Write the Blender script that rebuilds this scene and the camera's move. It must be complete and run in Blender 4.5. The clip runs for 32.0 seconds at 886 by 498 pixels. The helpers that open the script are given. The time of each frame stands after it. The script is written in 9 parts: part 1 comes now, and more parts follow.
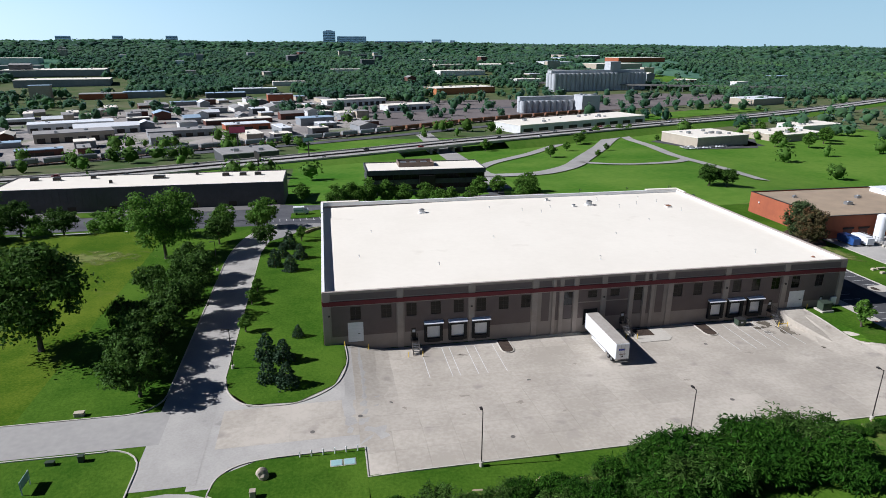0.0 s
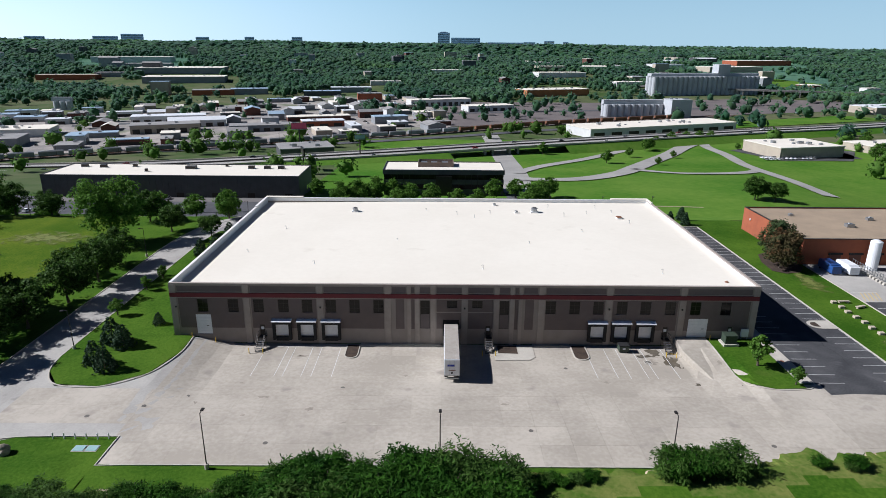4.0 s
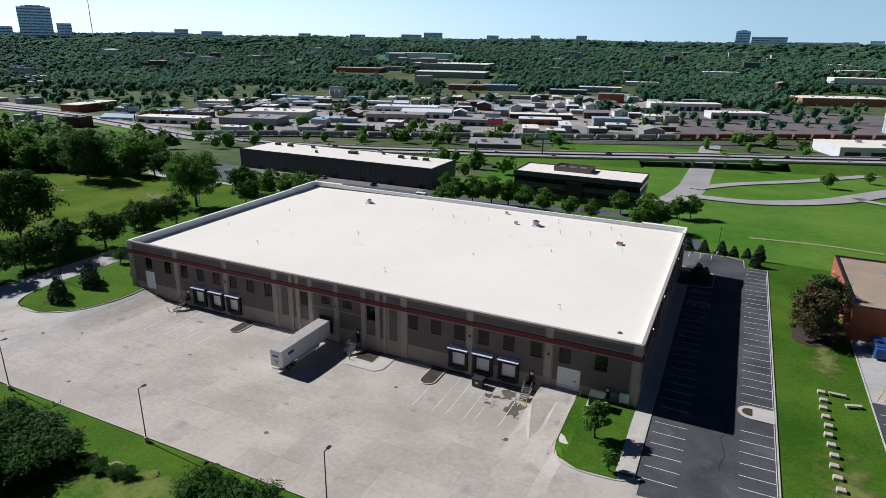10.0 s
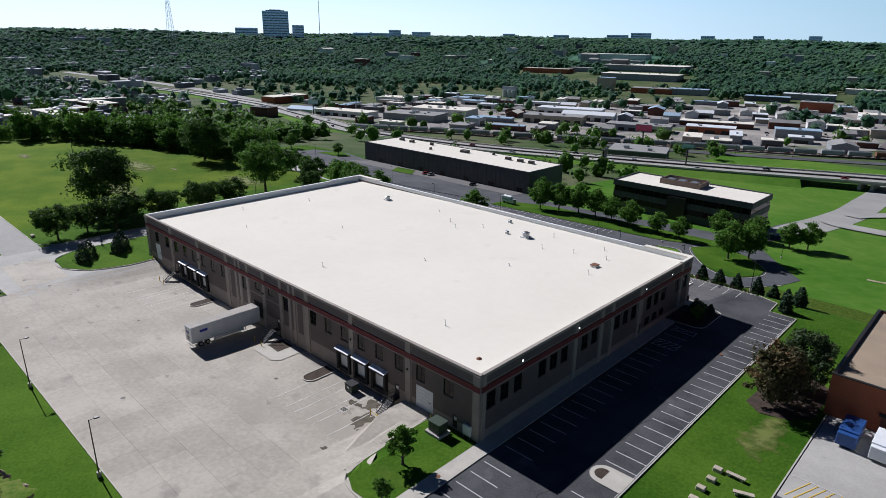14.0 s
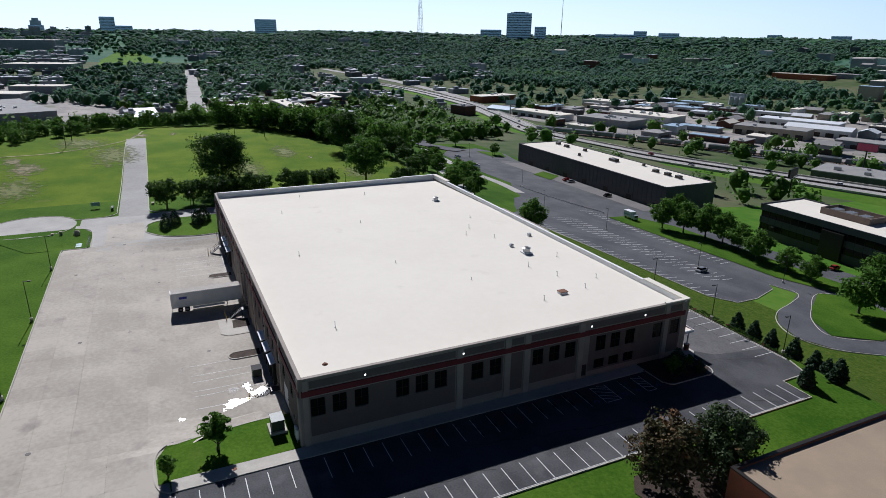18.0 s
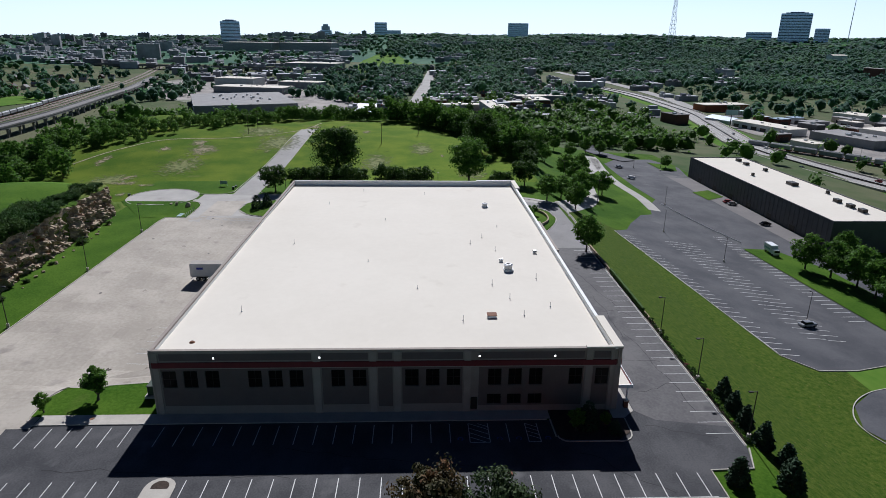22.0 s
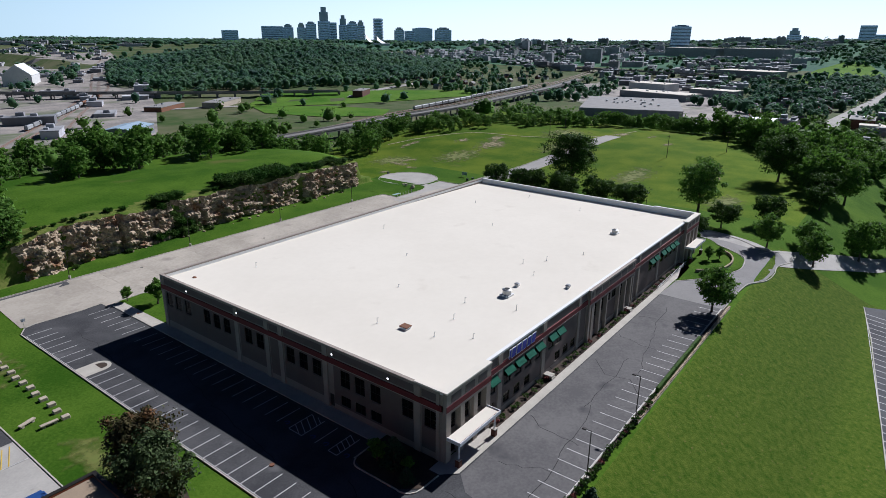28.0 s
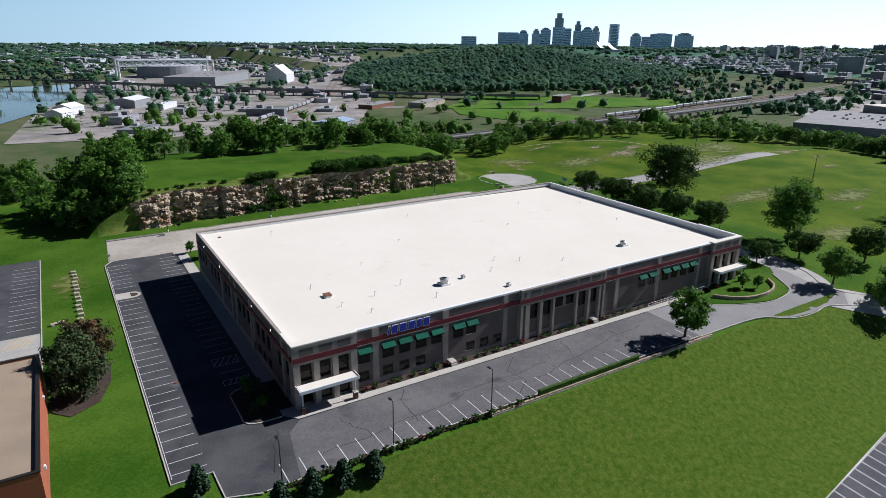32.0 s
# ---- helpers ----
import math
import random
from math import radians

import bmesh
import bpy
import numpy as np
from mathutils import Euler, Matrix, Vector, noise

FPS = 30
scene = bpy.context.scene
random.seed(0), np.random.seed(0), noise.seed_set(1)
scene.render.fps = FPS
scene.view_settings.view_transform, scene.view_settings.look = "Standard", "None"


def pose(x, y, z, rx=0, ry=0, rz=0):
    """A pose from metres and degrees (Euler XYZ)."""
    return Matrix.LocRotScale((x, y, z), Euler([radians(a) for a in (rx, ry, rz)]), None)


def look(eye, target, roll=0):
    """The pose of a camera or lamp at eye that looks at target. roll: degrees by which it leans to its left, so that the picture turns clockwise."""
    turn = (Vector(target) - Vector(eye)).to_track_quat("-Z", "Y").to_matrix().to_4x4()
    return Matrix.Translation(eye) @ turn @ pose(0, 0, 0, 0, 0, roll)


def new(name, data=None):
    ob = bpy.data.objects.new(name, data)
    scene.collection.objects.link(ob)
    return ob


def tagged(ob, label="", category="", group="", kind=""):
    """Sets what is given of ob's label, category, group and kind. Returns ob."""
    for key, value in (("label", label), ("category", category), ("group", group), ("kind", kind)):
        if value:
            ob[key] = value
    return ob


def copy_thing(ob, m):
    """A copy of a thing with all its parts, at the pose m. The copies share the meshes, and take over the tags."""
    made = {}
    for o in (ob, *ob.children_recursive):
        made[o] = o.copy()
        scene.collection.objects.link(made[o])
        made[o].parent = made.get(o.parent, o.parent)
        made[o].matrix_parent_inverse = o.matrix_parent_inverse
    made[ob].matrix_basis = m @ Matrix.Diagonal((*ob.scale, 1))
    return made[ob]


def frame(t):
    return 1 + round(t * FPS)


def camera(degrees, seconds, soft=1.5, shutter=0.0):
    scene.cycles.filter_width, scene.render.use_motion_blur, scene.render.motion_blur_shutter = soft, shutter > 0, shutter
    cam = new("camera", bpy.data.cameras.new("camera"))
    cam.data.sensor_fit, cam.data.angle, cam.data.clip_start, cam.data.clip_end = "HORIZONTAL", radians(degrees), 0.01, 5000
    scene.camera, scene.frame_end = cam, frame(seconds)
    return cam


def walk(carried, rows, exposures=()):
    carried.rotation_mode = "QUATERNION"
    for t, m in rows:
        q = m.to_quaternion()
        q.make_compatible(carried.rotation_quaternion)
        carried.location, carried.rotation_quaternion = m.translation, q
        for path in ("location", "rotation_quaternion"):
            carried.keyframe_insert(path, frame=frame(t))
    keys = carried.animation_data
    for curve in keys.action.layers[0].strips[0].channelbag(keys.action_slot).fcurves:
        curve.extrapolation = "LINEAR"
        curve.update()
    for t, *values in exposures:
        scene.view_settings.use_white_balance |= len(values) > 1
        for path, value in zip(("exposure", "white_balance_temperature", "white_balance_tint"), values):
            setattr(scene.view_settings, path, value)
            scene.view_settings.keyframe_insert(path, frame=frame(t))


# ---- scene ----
cam = camera(70.90, 32.0, 0.5)
PATH = [
    (0, (2.047, -105.841, 52.930), (19.709, -12.553, 21.540), 0.280),
    (0.5, (7.965, -106.200, 52.766), (23.254, -12.487, 21.397), 0.274),
    (1, (13.874, -106.429, 52.553), (26.624, -12.317, 21.241), 0.262),
    (1.5, (19.917, -106.621, 52.443), (30.435, -12.224, 21.161), 0.287),
    (2, (25.898, -106.753, 52.355), (35.146, -12.209, 21.114), 0.317),
    (2.5, (31.906, -106.780, 52.312), (39.257, -12.065, 21.087), 0.357),
    (3, (38.016, -106.748, 52.200), (43.480, -11.913, 20.952), 0.378),
    (3.5, (43.994, -106.601, 52.141), (47.107, -11.661, 20.888), 0.423),
    (5.5, (67.789, -104.383, 52.170), (58.669, -9.885, 20.754), 0.553),
    (6, (73.590, -103.314, 52.196), (61.385, -9.185, 20.721), 0.579),
    (6.5, (79.231, -102.072, 52.176), (63.694, -8.453, 20.647), 0.638),
    (7, (84.932, -100.582, 52.199), (66.086, -7.588, 20.627), 0.660),
    (7.5, (90.432, -98.916, 52.261), (67.843, -6.789, 20.600), 0.713),
    (8, (95.903, -97.039, 52.300), (69.515, -5.948, 20.581), 0.742),
    (8.5, (101.268, -94.922, 52.351), (71.045, -5.044, 20.595), 0.751),
    (9, (106.575, -92.532, 52.403), (72.869, -3.916, 20.605), 0.758),
    (9.5, (111.774, -89.909, 52.428), (74.577, -2.712, 20.599), 0.789),
    (10, (116.892, -87.120, 52.490), (76.599, -1.331, 20.607), 0.808),
    (10.5, (121.948, -84.079, 52.475), (78.660, 0.220, 20.540), 0.874),
    (11, (126.932, -80.820, 52.520), (80.592, 1.837, 20.575), 0.871),
    (11.5, (131.946, -77.248, 52.590), (82.979, 3.863, 20.601), 0.874),
    (12, (136.786, -73.565, 52.592), (84.996, 5.763, 20.580), 0.899),
    (12.5, (141.560, -69.626, 52.643), (86.338, 7.320, 20.552), 0.900),
    (13, (146.187, -65.440, 52.664), (87.292, 8.698, 20.495), 0.912),
    (13.5, (150.730, -61.085, 52.720), (88.875, 10.589, 20.522), 0.910),
    (14, (155.005, -56.471, 52.707), (89.908, 12.258, 20.479), 0.885),
    (14.5, (159.070, -51.702, 52.740), (90.474, 13.501, 20.442), 0.885),
    (16.5, (173.391, -30.854, 53.120), (93.743, 20.145, 20.634), 0.872),
    (17, (176.254, -25.034, 53.129), (94.266, 22.094, 20.621), 0.857),
    (17.5, (178.870, -19.033, 53.134), (94.796, 24.257, 20.616), 0.850),
    (18, (181.146, -12.908, 53.033), (95.312, 26.781, 20.518), 0.831),
    (18.5, (183.119, -6.658, 53.117), (95.637, 29.223, 20.567), 0.820),
    (19, (184.826, -0.317, 53.058), (95.758, 31.438, 20.523), 0.817),
    (19.5, (186.195, 5.974, 53.032), (95.509, 32.710, 20.454), 0.772),
    (20, (187.245, 12.300, 52.927), (95.185, 33.906, 20.398), 0.769),
    (20.5, (188.128, 18.822, 52.934), (95.149, 36.013, 20.386), 0.698),
    (21, (188.502, 25.260, 52.910), (94.827, 38.105, 20.353), 0.718),
    (21.5, (188.727, 31.773, 52.910), (94.541, 40.315, 20.415), 0.714),
    (22, (188.735, 38.230, 52.896), (94.244, 42.121, 20.394), 0.692),
    (22.5, (188.348, 44.165, 52.777), (93.776, 43.361, 20.290), 0.689),
    (23, (187.760, 50.530, 52.820), (93.368, 44.650, 20.330), 0.670),
    (23.5, (186.783, 56.797, 52.872), (92.847, 45.795, 20.391), 0.685),
    (24, (185.486, 63.106, 52.884), (92.330, 46.823, 20.373), 0.623),
    (24.5, (183.850, 69.164, 52.867), (91.751, 47.695, 20.358), 0.621),
    (25, (181.879, 75.189, 52.835), (91.190, 48.351, 20.351), 0.578),
    (25.5, (179.543, 81.035, 52.836), (90.598, 48.878, 20.359), 0.570),
    (27.5, (167.714, 103.708, 53.230), (88.872, 51.423, 20.824), 0.524),
    (28, (163.784, 108.758, 53.274), (88.402, 51.608, 20.849), 0.518),
    (28.5, (159.604, 113.771, 53.300), (87.212, 52.860, 20.908), 0.498),
    (29, (155.939, 118.889, 53.305), (85.150, 56.107, 20.943), 0.509),
    (29.5, (152.855, 124.038, 53.351), (84.552, 58.551, 21.005), 0.527),
    (30, (149.861, 129.402, 53.406), (85.826, 59.716, 21.105), 0.516),
    (30.5, (146.422, 134.759, 53.488), (86.060, 61.843, 21.244), 0.545),
    (31, (142.534, 139.884, 53.545), (85.390, 64.375, 21.405), 0.562),
    (31.5, (138.219, 144.674, 53.526), (84.607, 66.572, 21.497), 0.562),
    (32, (133.447, 149.182, 53.541), (83.298, 68.770, 21.619), 0.559),
]
walk(cam, [(t, look(eye, target, roll)) for t, eye, target, roll in PATH],
     [(0, 0.42, 5970, 13), (6, 0.36, 5960, 13), (10, 0.28, 5940, 13.5), (14, 0.18, 5920, 13.5), (19, 0.09, 5910, 13.5), (25, 0.10, 5910, 13.5), (28, 0.19, 5920, 14), (32, 0.32, 5940, 14)])

# ---- light ----
SUN_EL, SUN_AZ = 37.5, 176.0      # height and bearing (from +x, anticlockwise) of the sun
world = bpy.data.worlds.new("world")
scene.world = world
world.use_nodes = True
wn = world.node_tree.nodes
sky = wn.new("ShaderNodeTexSky")
sky.sky_type = "NISHITA"
sky.sun_disc = False
sky.sun_elevation = radians(SUN_EL)
sky.sun_rotation = radians(90.0 - SUN_AZ)
sky.air_density, sky.dust_density, sky.ozone_density = 1.0, 0.0, 3.0
wn["Background"].inputs["Strength"].default_value = 0.05
wl = world.node_tree.links
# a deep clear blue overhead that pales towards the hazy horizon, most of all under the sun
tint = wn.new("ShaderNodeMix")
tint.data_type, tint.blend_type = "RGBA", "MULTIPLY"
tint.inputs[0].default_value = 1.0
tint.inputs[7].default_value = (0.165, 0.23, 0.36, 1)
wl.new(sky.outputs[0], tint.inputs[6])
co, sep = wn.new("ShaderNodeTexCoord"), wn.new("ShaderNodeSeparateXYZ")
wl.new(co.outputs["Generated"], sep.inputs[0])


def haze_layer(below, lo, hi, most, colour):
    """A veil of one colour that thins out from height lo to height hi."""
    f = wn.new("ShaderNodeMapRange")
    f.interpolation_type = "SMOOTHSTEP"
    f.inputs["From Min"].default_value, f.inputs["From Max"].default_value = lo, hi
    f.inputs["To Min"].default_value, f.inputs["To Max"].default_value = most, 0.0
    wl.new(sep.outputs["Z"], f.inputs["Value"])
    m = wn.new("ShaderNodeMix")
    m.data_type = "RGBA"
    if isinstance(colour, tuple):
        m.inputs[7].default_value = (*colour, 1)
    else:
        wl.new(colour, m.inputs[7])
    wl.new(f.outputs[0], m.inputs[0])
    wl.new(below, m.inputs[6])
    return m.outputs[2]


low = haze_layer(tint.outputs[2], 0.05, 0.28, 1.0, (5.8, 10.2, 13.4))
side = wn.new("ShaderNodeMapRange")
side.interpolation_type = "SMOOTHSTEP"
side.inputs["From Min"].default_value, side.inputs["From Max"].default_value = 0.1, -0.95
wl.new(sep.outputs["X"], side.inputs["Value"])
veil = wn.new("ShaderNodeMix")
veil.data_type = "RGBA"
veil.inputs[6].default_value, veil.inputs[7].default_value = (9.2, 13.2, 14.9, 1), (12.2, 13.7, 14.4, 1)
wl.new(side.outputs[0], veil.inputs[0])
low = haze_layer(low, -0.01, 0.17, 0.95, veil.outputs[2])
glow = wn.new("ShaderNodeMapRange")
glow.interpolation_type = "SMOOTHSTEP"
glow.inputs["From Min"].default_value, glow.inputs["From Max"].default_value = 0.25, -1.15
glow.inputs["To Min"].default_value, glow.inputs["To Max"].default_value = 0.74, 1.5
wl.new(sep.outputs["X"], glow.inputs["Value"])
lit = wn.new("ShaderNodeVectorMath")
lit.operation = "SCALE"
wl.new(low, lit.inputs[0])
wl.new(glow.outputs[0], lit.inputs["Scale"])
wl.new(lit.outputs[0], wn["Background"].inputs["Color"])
sun_data = bpy.data.lights.new("sun", "SUN")
sun_data.energy, sun_data.angle, sun_data.color = 5.0, radians(0.53), (1.0, 0.975, 0.94)
sun = new("sun", sun_data)
sx = math.cos(radians(SUN_EL)) * math.cos(radians(SUN_AZ))
sy = math.cos(radians(SUN_EL)) * math.sin(radians(SUN_AZ))
sun.matrix_world = look((sx * 900, sy * 900, math.sin(radians(SUN_EL)) * 900), (0, 0, 0))


# ---- materials ----
def mat(name, c1, c2=None, rough=0.8, scale=0.6, fine=6.0, bump=0.0, metal=0.0, per_object=0.0, spots=None, spec=0.35, island=0.0, transl=0.0, sharp=1.0, sheen=0.0, blade=0.0):
    """Two colours mixed by noise at two scales in world metres, with relief and change from object to object."""
    m = bpy.data.materials.new(name)
    m.use_nodes = True
    nt = m.node_tree
    nd, ln = nt.nodes, nt.links
    bs = nd["Principled BSDF"]
    bs.inputs["Roughness"].default_value = rough
    bs.inputs["Metallic"].default_value = metal
    bs.inputs["Specular IOR Level"].default_value = spec
    # bluish sheen that stands in for haze over distant leaves
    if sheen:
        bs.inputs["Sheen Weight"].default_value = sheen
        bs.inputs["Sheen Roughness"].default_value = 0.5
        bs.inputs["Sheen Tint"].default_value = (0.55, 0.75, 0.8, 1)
    c2 = c2 or tuple(v * 0.8 for v in c1)
    geo = nd.new("ShaderNodeNewGeometry")
    n1, n2 = nd.new("ShaderNodeTexNoise"), nd.new("ShaderNodeTexNoise")
    n1.inputs["Scale"].default_value, n1.inputs["Detail"].default_value = scale, 5.0
    n2.inputs["Scale"].default_value, n2.inputs["Detail"].default_value = fine, 3.0
    n1.inputs["Roughness"].default_value = 0.6
    ln.new(geo.outputs["Position"], n1.inputs["Vector"])
    ln.new(geo.outputs["Position"], n2.inputs["Vector"])
    add = nd.new("ShaderNodeMath")
    add.operation = "MULTIPLY_ADD"
    ln.new(n2.outputs["Fac"], add.inputs[0])
    add.inputs[1].default_value = 0.45
    ln.new(n1.outputs["Fac"], add.inputs[2])
    ramp = nd.new("ShaderNodeMapRange")
    ramp.inputs["From Min"].default_value, ramp.inputs["From Max"].default_value = 0.725 - 0.225 / sharp, 0.725 + 0.225 / sharp
    ln.new(add.outputs[0], ramp.inputs["Value"])
    mix = nd.new("ShaderNodeMix")
    mix.data_type = "RGBA"
    mix.inputs[6].default_value, mix.inputs[7].default_value = (*c1, 1), (*c2, 1)
    ln.new(ramp.outputs[0], mix.inputs[0])
    out = mix.outputs[2]
    if spots:
        n3 = nd.new("ShaderNodeTexNoise")
        n3.inputs["Scale"].default_value, n3.inputs["Detail"].default_value = spots[1], 4.0
        ln.new(geo.outputs["Position"], n3.inputs["Vector"])
        r3 = nd.new("ShaderNodeMapRange")
        r3.inputs["From Min"].default_value, r3.inputs["From Max"].default_value = spots[2], spots[2] + 0.12
        ln.new(n3.outputs["Fac"], r3.inputs["Value"])
        m3 = nd.new("ShaderNodeMix")
        m3.data_type = "RGBA"
        m3.inputs[7].default_value = (*spots[0], 1)
        ln.new(r3.outputs[0], m3.inputs[0])
        ln.new(out, m3.inputs[6])
        out = m3.outputs[2]
    if per_object or island:
        rnd = nd.new("ShaderNodeMapRange")
        amount = per_object or island
        rnd.inputs["To Min"].default_value, rnd.inputs["To Max"].default_value = 1 - amount, 1 + amount
        if island:
            ln.new(geo.outputs["Random Per Island"], rnd.inputs["Value"])
        else:
            ln.new(nd.new("ShaderNodeObjectInfo").outputs["Random"], rnd.inputs["Value"])
        hsv = nd.new("ShaderNodeHueSaturation")
        ln.new(rnd.outputs[0], hsv.inputs["Value"])
        ln.new(out, hsv.inputs["Color"])
        out = hsv.outputs["Color"]
    ln.new(out, bs.inputs["Base Color"])
    if bump:
        bp = nd.new("ShaderNodeBump")
        bp.inputs["Strength"].default_value, bp.inputs["Distance"].default_value = min(1.0, bump), bump * 0.1
        ln.new(n2.outputs["Fac"], bp.inputs["Height"])
        ln.new(bp.outputs[0], bs.inputs["Normal"])
    if transl:
        tr = nd.new("ShaderNodeBsdfTranslucent")
        thin = nd.new("ShaderNodeHueSaturation")
        thin.inputs["Value"].default_value = 1.7
        ln.new(out, thin.inputs["Color"])
        ln.new(thin.outputs[0], tr.inputs["Color"])
        ms = nd.new("ShaderNodeMixShader")
        ms.inputs[0].default_value = transl
        ln.new(bs.outputs[0], ms.inputs[1])
        ln.new(tr.outputs[0], ms.inputs[2])
        ln.new(ms.outputs[0], nd["Material Output"].inputs["Surface"])
    if blade:
        # the waxy blades pass light on, tinted by their own green
        gl, ms = nd.new("ShaderNodeBsdfGlossy"), nd.new("ShaderNodeMixShader")
        gl.inputs["Color"].default_value, gl.inputs["Roughness"].default_value = (0.42, 0.62, 0.05, 1), 0.66
        ms.inputs[0].default_value = blade
        ln.new(bs.outputs[0], ms.inputs[1])
        ln.new(gl.outputs[0], ms.inputs[2])
        ln.new(ms.outputs[0], nd["Material Output"].inputs["Surface"])
    return m


M_GRASS = mat("grass", (0.028, 0.080, 0.006), (0.070, 0.136, 0.014), 0.95, 0.05, 2.2, 0.9, spots=((0.115, 0.12, 0.036), 0.03, 0.66), spec=0.04, blade=0.010, sharp=1.6)
M_FIELD = mat("field grass", (0.038, 0.088, 0.005), (0.102, 0.142, 0.013), 0.95, 0.06, 2.4, 0.9, spots=((0.145, 0.14, 0.05), 0.05, 0.66), spec=0.04, blade=0.022, sharp=1.7)
M_SLOPE = mat("slope grass", (0.026, 0.066, 0.006), (0.084, 0.114, 0.018), 0.95, 1.15, 5.0, 1.0, spots=((0.15, 0.122, 0.05), 1.7, 0.64), spec=0.04, blade=0.014, sharp=1.3)
M_DRY = mat("dry bare ground", (0.36, 0.31, 0.20), (0.22, 0.21, 0.11), 0.95, 0.5, 2.5, 0.5, sharp=1.5)
M_ROUGH_GRASS = mat("rough grass", (0.048, 0.105, 0.012), (0.15, 0.17, 0.045), 0.95, 0.16, 2.0, 0.9, spec=0.04, blade=0.008, sharp=1.4)
M_FAR_GRASS = mat("far grass", (0.045, 0.135, 0.012), (0.115, 0.20, 0.032), 0.95, 0.02, 0.3, spec=0.04, blade=0.010)
M_VALLEY = mat("valley ground", (0.045, 0.085, 0.022), (0.12, 0.125, 0.065), 0.95, 0.008, 0.06, spec=0.1, sharp=1.5)
M_CONC = mat("apron concrete", (0.455, 0.412, 0.350), (0.352, 0.317, 0.266), 0.85, 0.07, 1.6, 0.12, per_object=0.06, spots=((0.30, 0.27, 0.235), 0.22, 0.62), sharp=1.7, spec=0.2)
M_CURB = mat("kerb concrete", (0.50, 0.47, 0.41), (0.40, 0.37, 0.32), 0.85, 0.5, 5.0)
M_ROAD = mat("road concrete", (0.43, 0.41, 0.375), (0.32, 0.305, 0.28), 0.85, 0.15, 3.0, 0.15, per_object=0.04, spots=((0.2, 0.19, 0.17), 0.3, 0.68))
M_ASPH = mat("asphalt", (0.044, 0.045, 0.049), (0.085, 0.085, 0.088), 0.88, 0.12, 4.0, 0.3, spots=((0.12, 0.12, 0.122), 0.16, 0.62), spec=0.25, sharp=1.6)
M_OLD_ASPH = mat("worn asphalt", (0.062, 0.064, 0.072), (0.108, 0.109, 0.116), 0.92, 0.08, 3.0, 0.3, spots=((0.145, 0.142, 0.14), 0.09, 0.64), spec=0.2, sharp=1.4)
M_DRIVE = mat("grey drive paving", (0.27, 0.262, 0.255), (0.205, 0.198, 0.192), 0.88, 0.12, 3.0, 0.15, spots=((0.16, 0.155, 0.15), 0.25, 0.64), spec=0.2)
M_HIGHWAY = mat("highway concrete", (0.36, 0.345, 0.32), (0.26, 0.25, 0.235), 0.9, 0.05, 1.0)
M_PAINT = mat("white road paint", (0.72, 0.72, 0.70), (0.5, 0.5, 0.49), 0.7, 1.5, 8.0)
M_BLUE_PAINT = mat("blue road paint", (0.05, 0.10, 0.35), (0.05, 0.08, 0.25), 0.7, 1.5, 8.0)
M_YELLOW = mat("yellow paint", (0.75, 0.52, 0.06), (0.6, 0.4, 0.05), 0.6, 1.5, 8.0)
M_ROOF = mat("white roof membrane", (0.75, 0.702, 0.610), (0.70, 0.652, 0.562), 0.9, 0.06, 0.8, 0.05, spots=((0.66, 0.61, 0.52), 0.16, 0.66), spec=0.12)
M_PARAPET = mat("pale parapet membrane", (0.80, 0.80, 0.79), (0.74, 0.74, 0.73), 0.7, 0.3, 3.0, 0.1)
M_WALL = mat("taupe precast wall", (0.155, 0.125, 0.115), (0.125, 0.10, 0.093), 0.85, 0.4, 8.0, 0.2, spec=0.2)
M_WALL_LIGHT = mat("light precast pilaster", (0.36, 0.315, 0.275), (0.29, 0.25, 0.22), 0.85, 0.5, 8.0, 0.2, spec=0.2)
M_PANEL = mat("grey precast panel", (0.150, 0.124, 0.118), (0.122, 0.102, 0.098), 0.85, 0.5, 8.0, 0.2, spec=0.2)
M_BAND = mat("maroon band", (0.155, 0.022, 0.028), (0.12, 0.018, 0.022), 0.7, 0.6, 8.0, 0.1)
M_BLACK = mat("black rubber", (0.012, 0.012, 0.013), (0.022, 0.022, 0.022), 0.8, 2.0, 12.0)
M_METAL_DARK = mat("dark bronze metal", (0.030, 0.026, 0.024), (0.045, 0.04, 0.036), 0.45, 2.0, 12.0, metal=0.4)
M_STEEL = mat("galvanised steel", (0.42, 0.43, 0.44), (0.32, 0.33, 0.34), 0.4, 2.0, 12.0, metal=0.8)
M_WHITE = mat("white painted metal", (0.78, 0.79, 0.80), (0.66, 0.68, 0.70), 0.45, 0.8, 7.0)
M_MULCH = mat("dark mulch", (0.035, 0.024, 0.018), (0.07, 0.048, 0.034), 0.95, 1.0, 9.0, 0.8)
M_LEAF = mat("tree leaves", (0.050, 0.122, 0.016), (0.104, 0.196, 0.032), 0.7, 0.25, 2.0, island=0.4, per_object=0.0, spec=0.08, transl=0.3)
M_LEAF_DARK = mat("dark tree leaves", (0.026, 0.064, 0.010), (0.058, 0.112, 0.020), 0.7, 0.25, 2.0, island=0.45, spec=0.08, transl=0.2)
M_SHRUB = mat("sumac leaves", (0.010, 0.040, 0.004), (0.030, 0.086, 0.008), 0.7, 0.3, 2.0, island=0.5, spec=0.05, transl=0.12)
M_SPRUCE = mat("spruce needles", (0.024, 0.055, 0.026), (0.042, 0.08, 0.038), 0.8, 0.5, 3.0, island=0.35, spec=0.2)
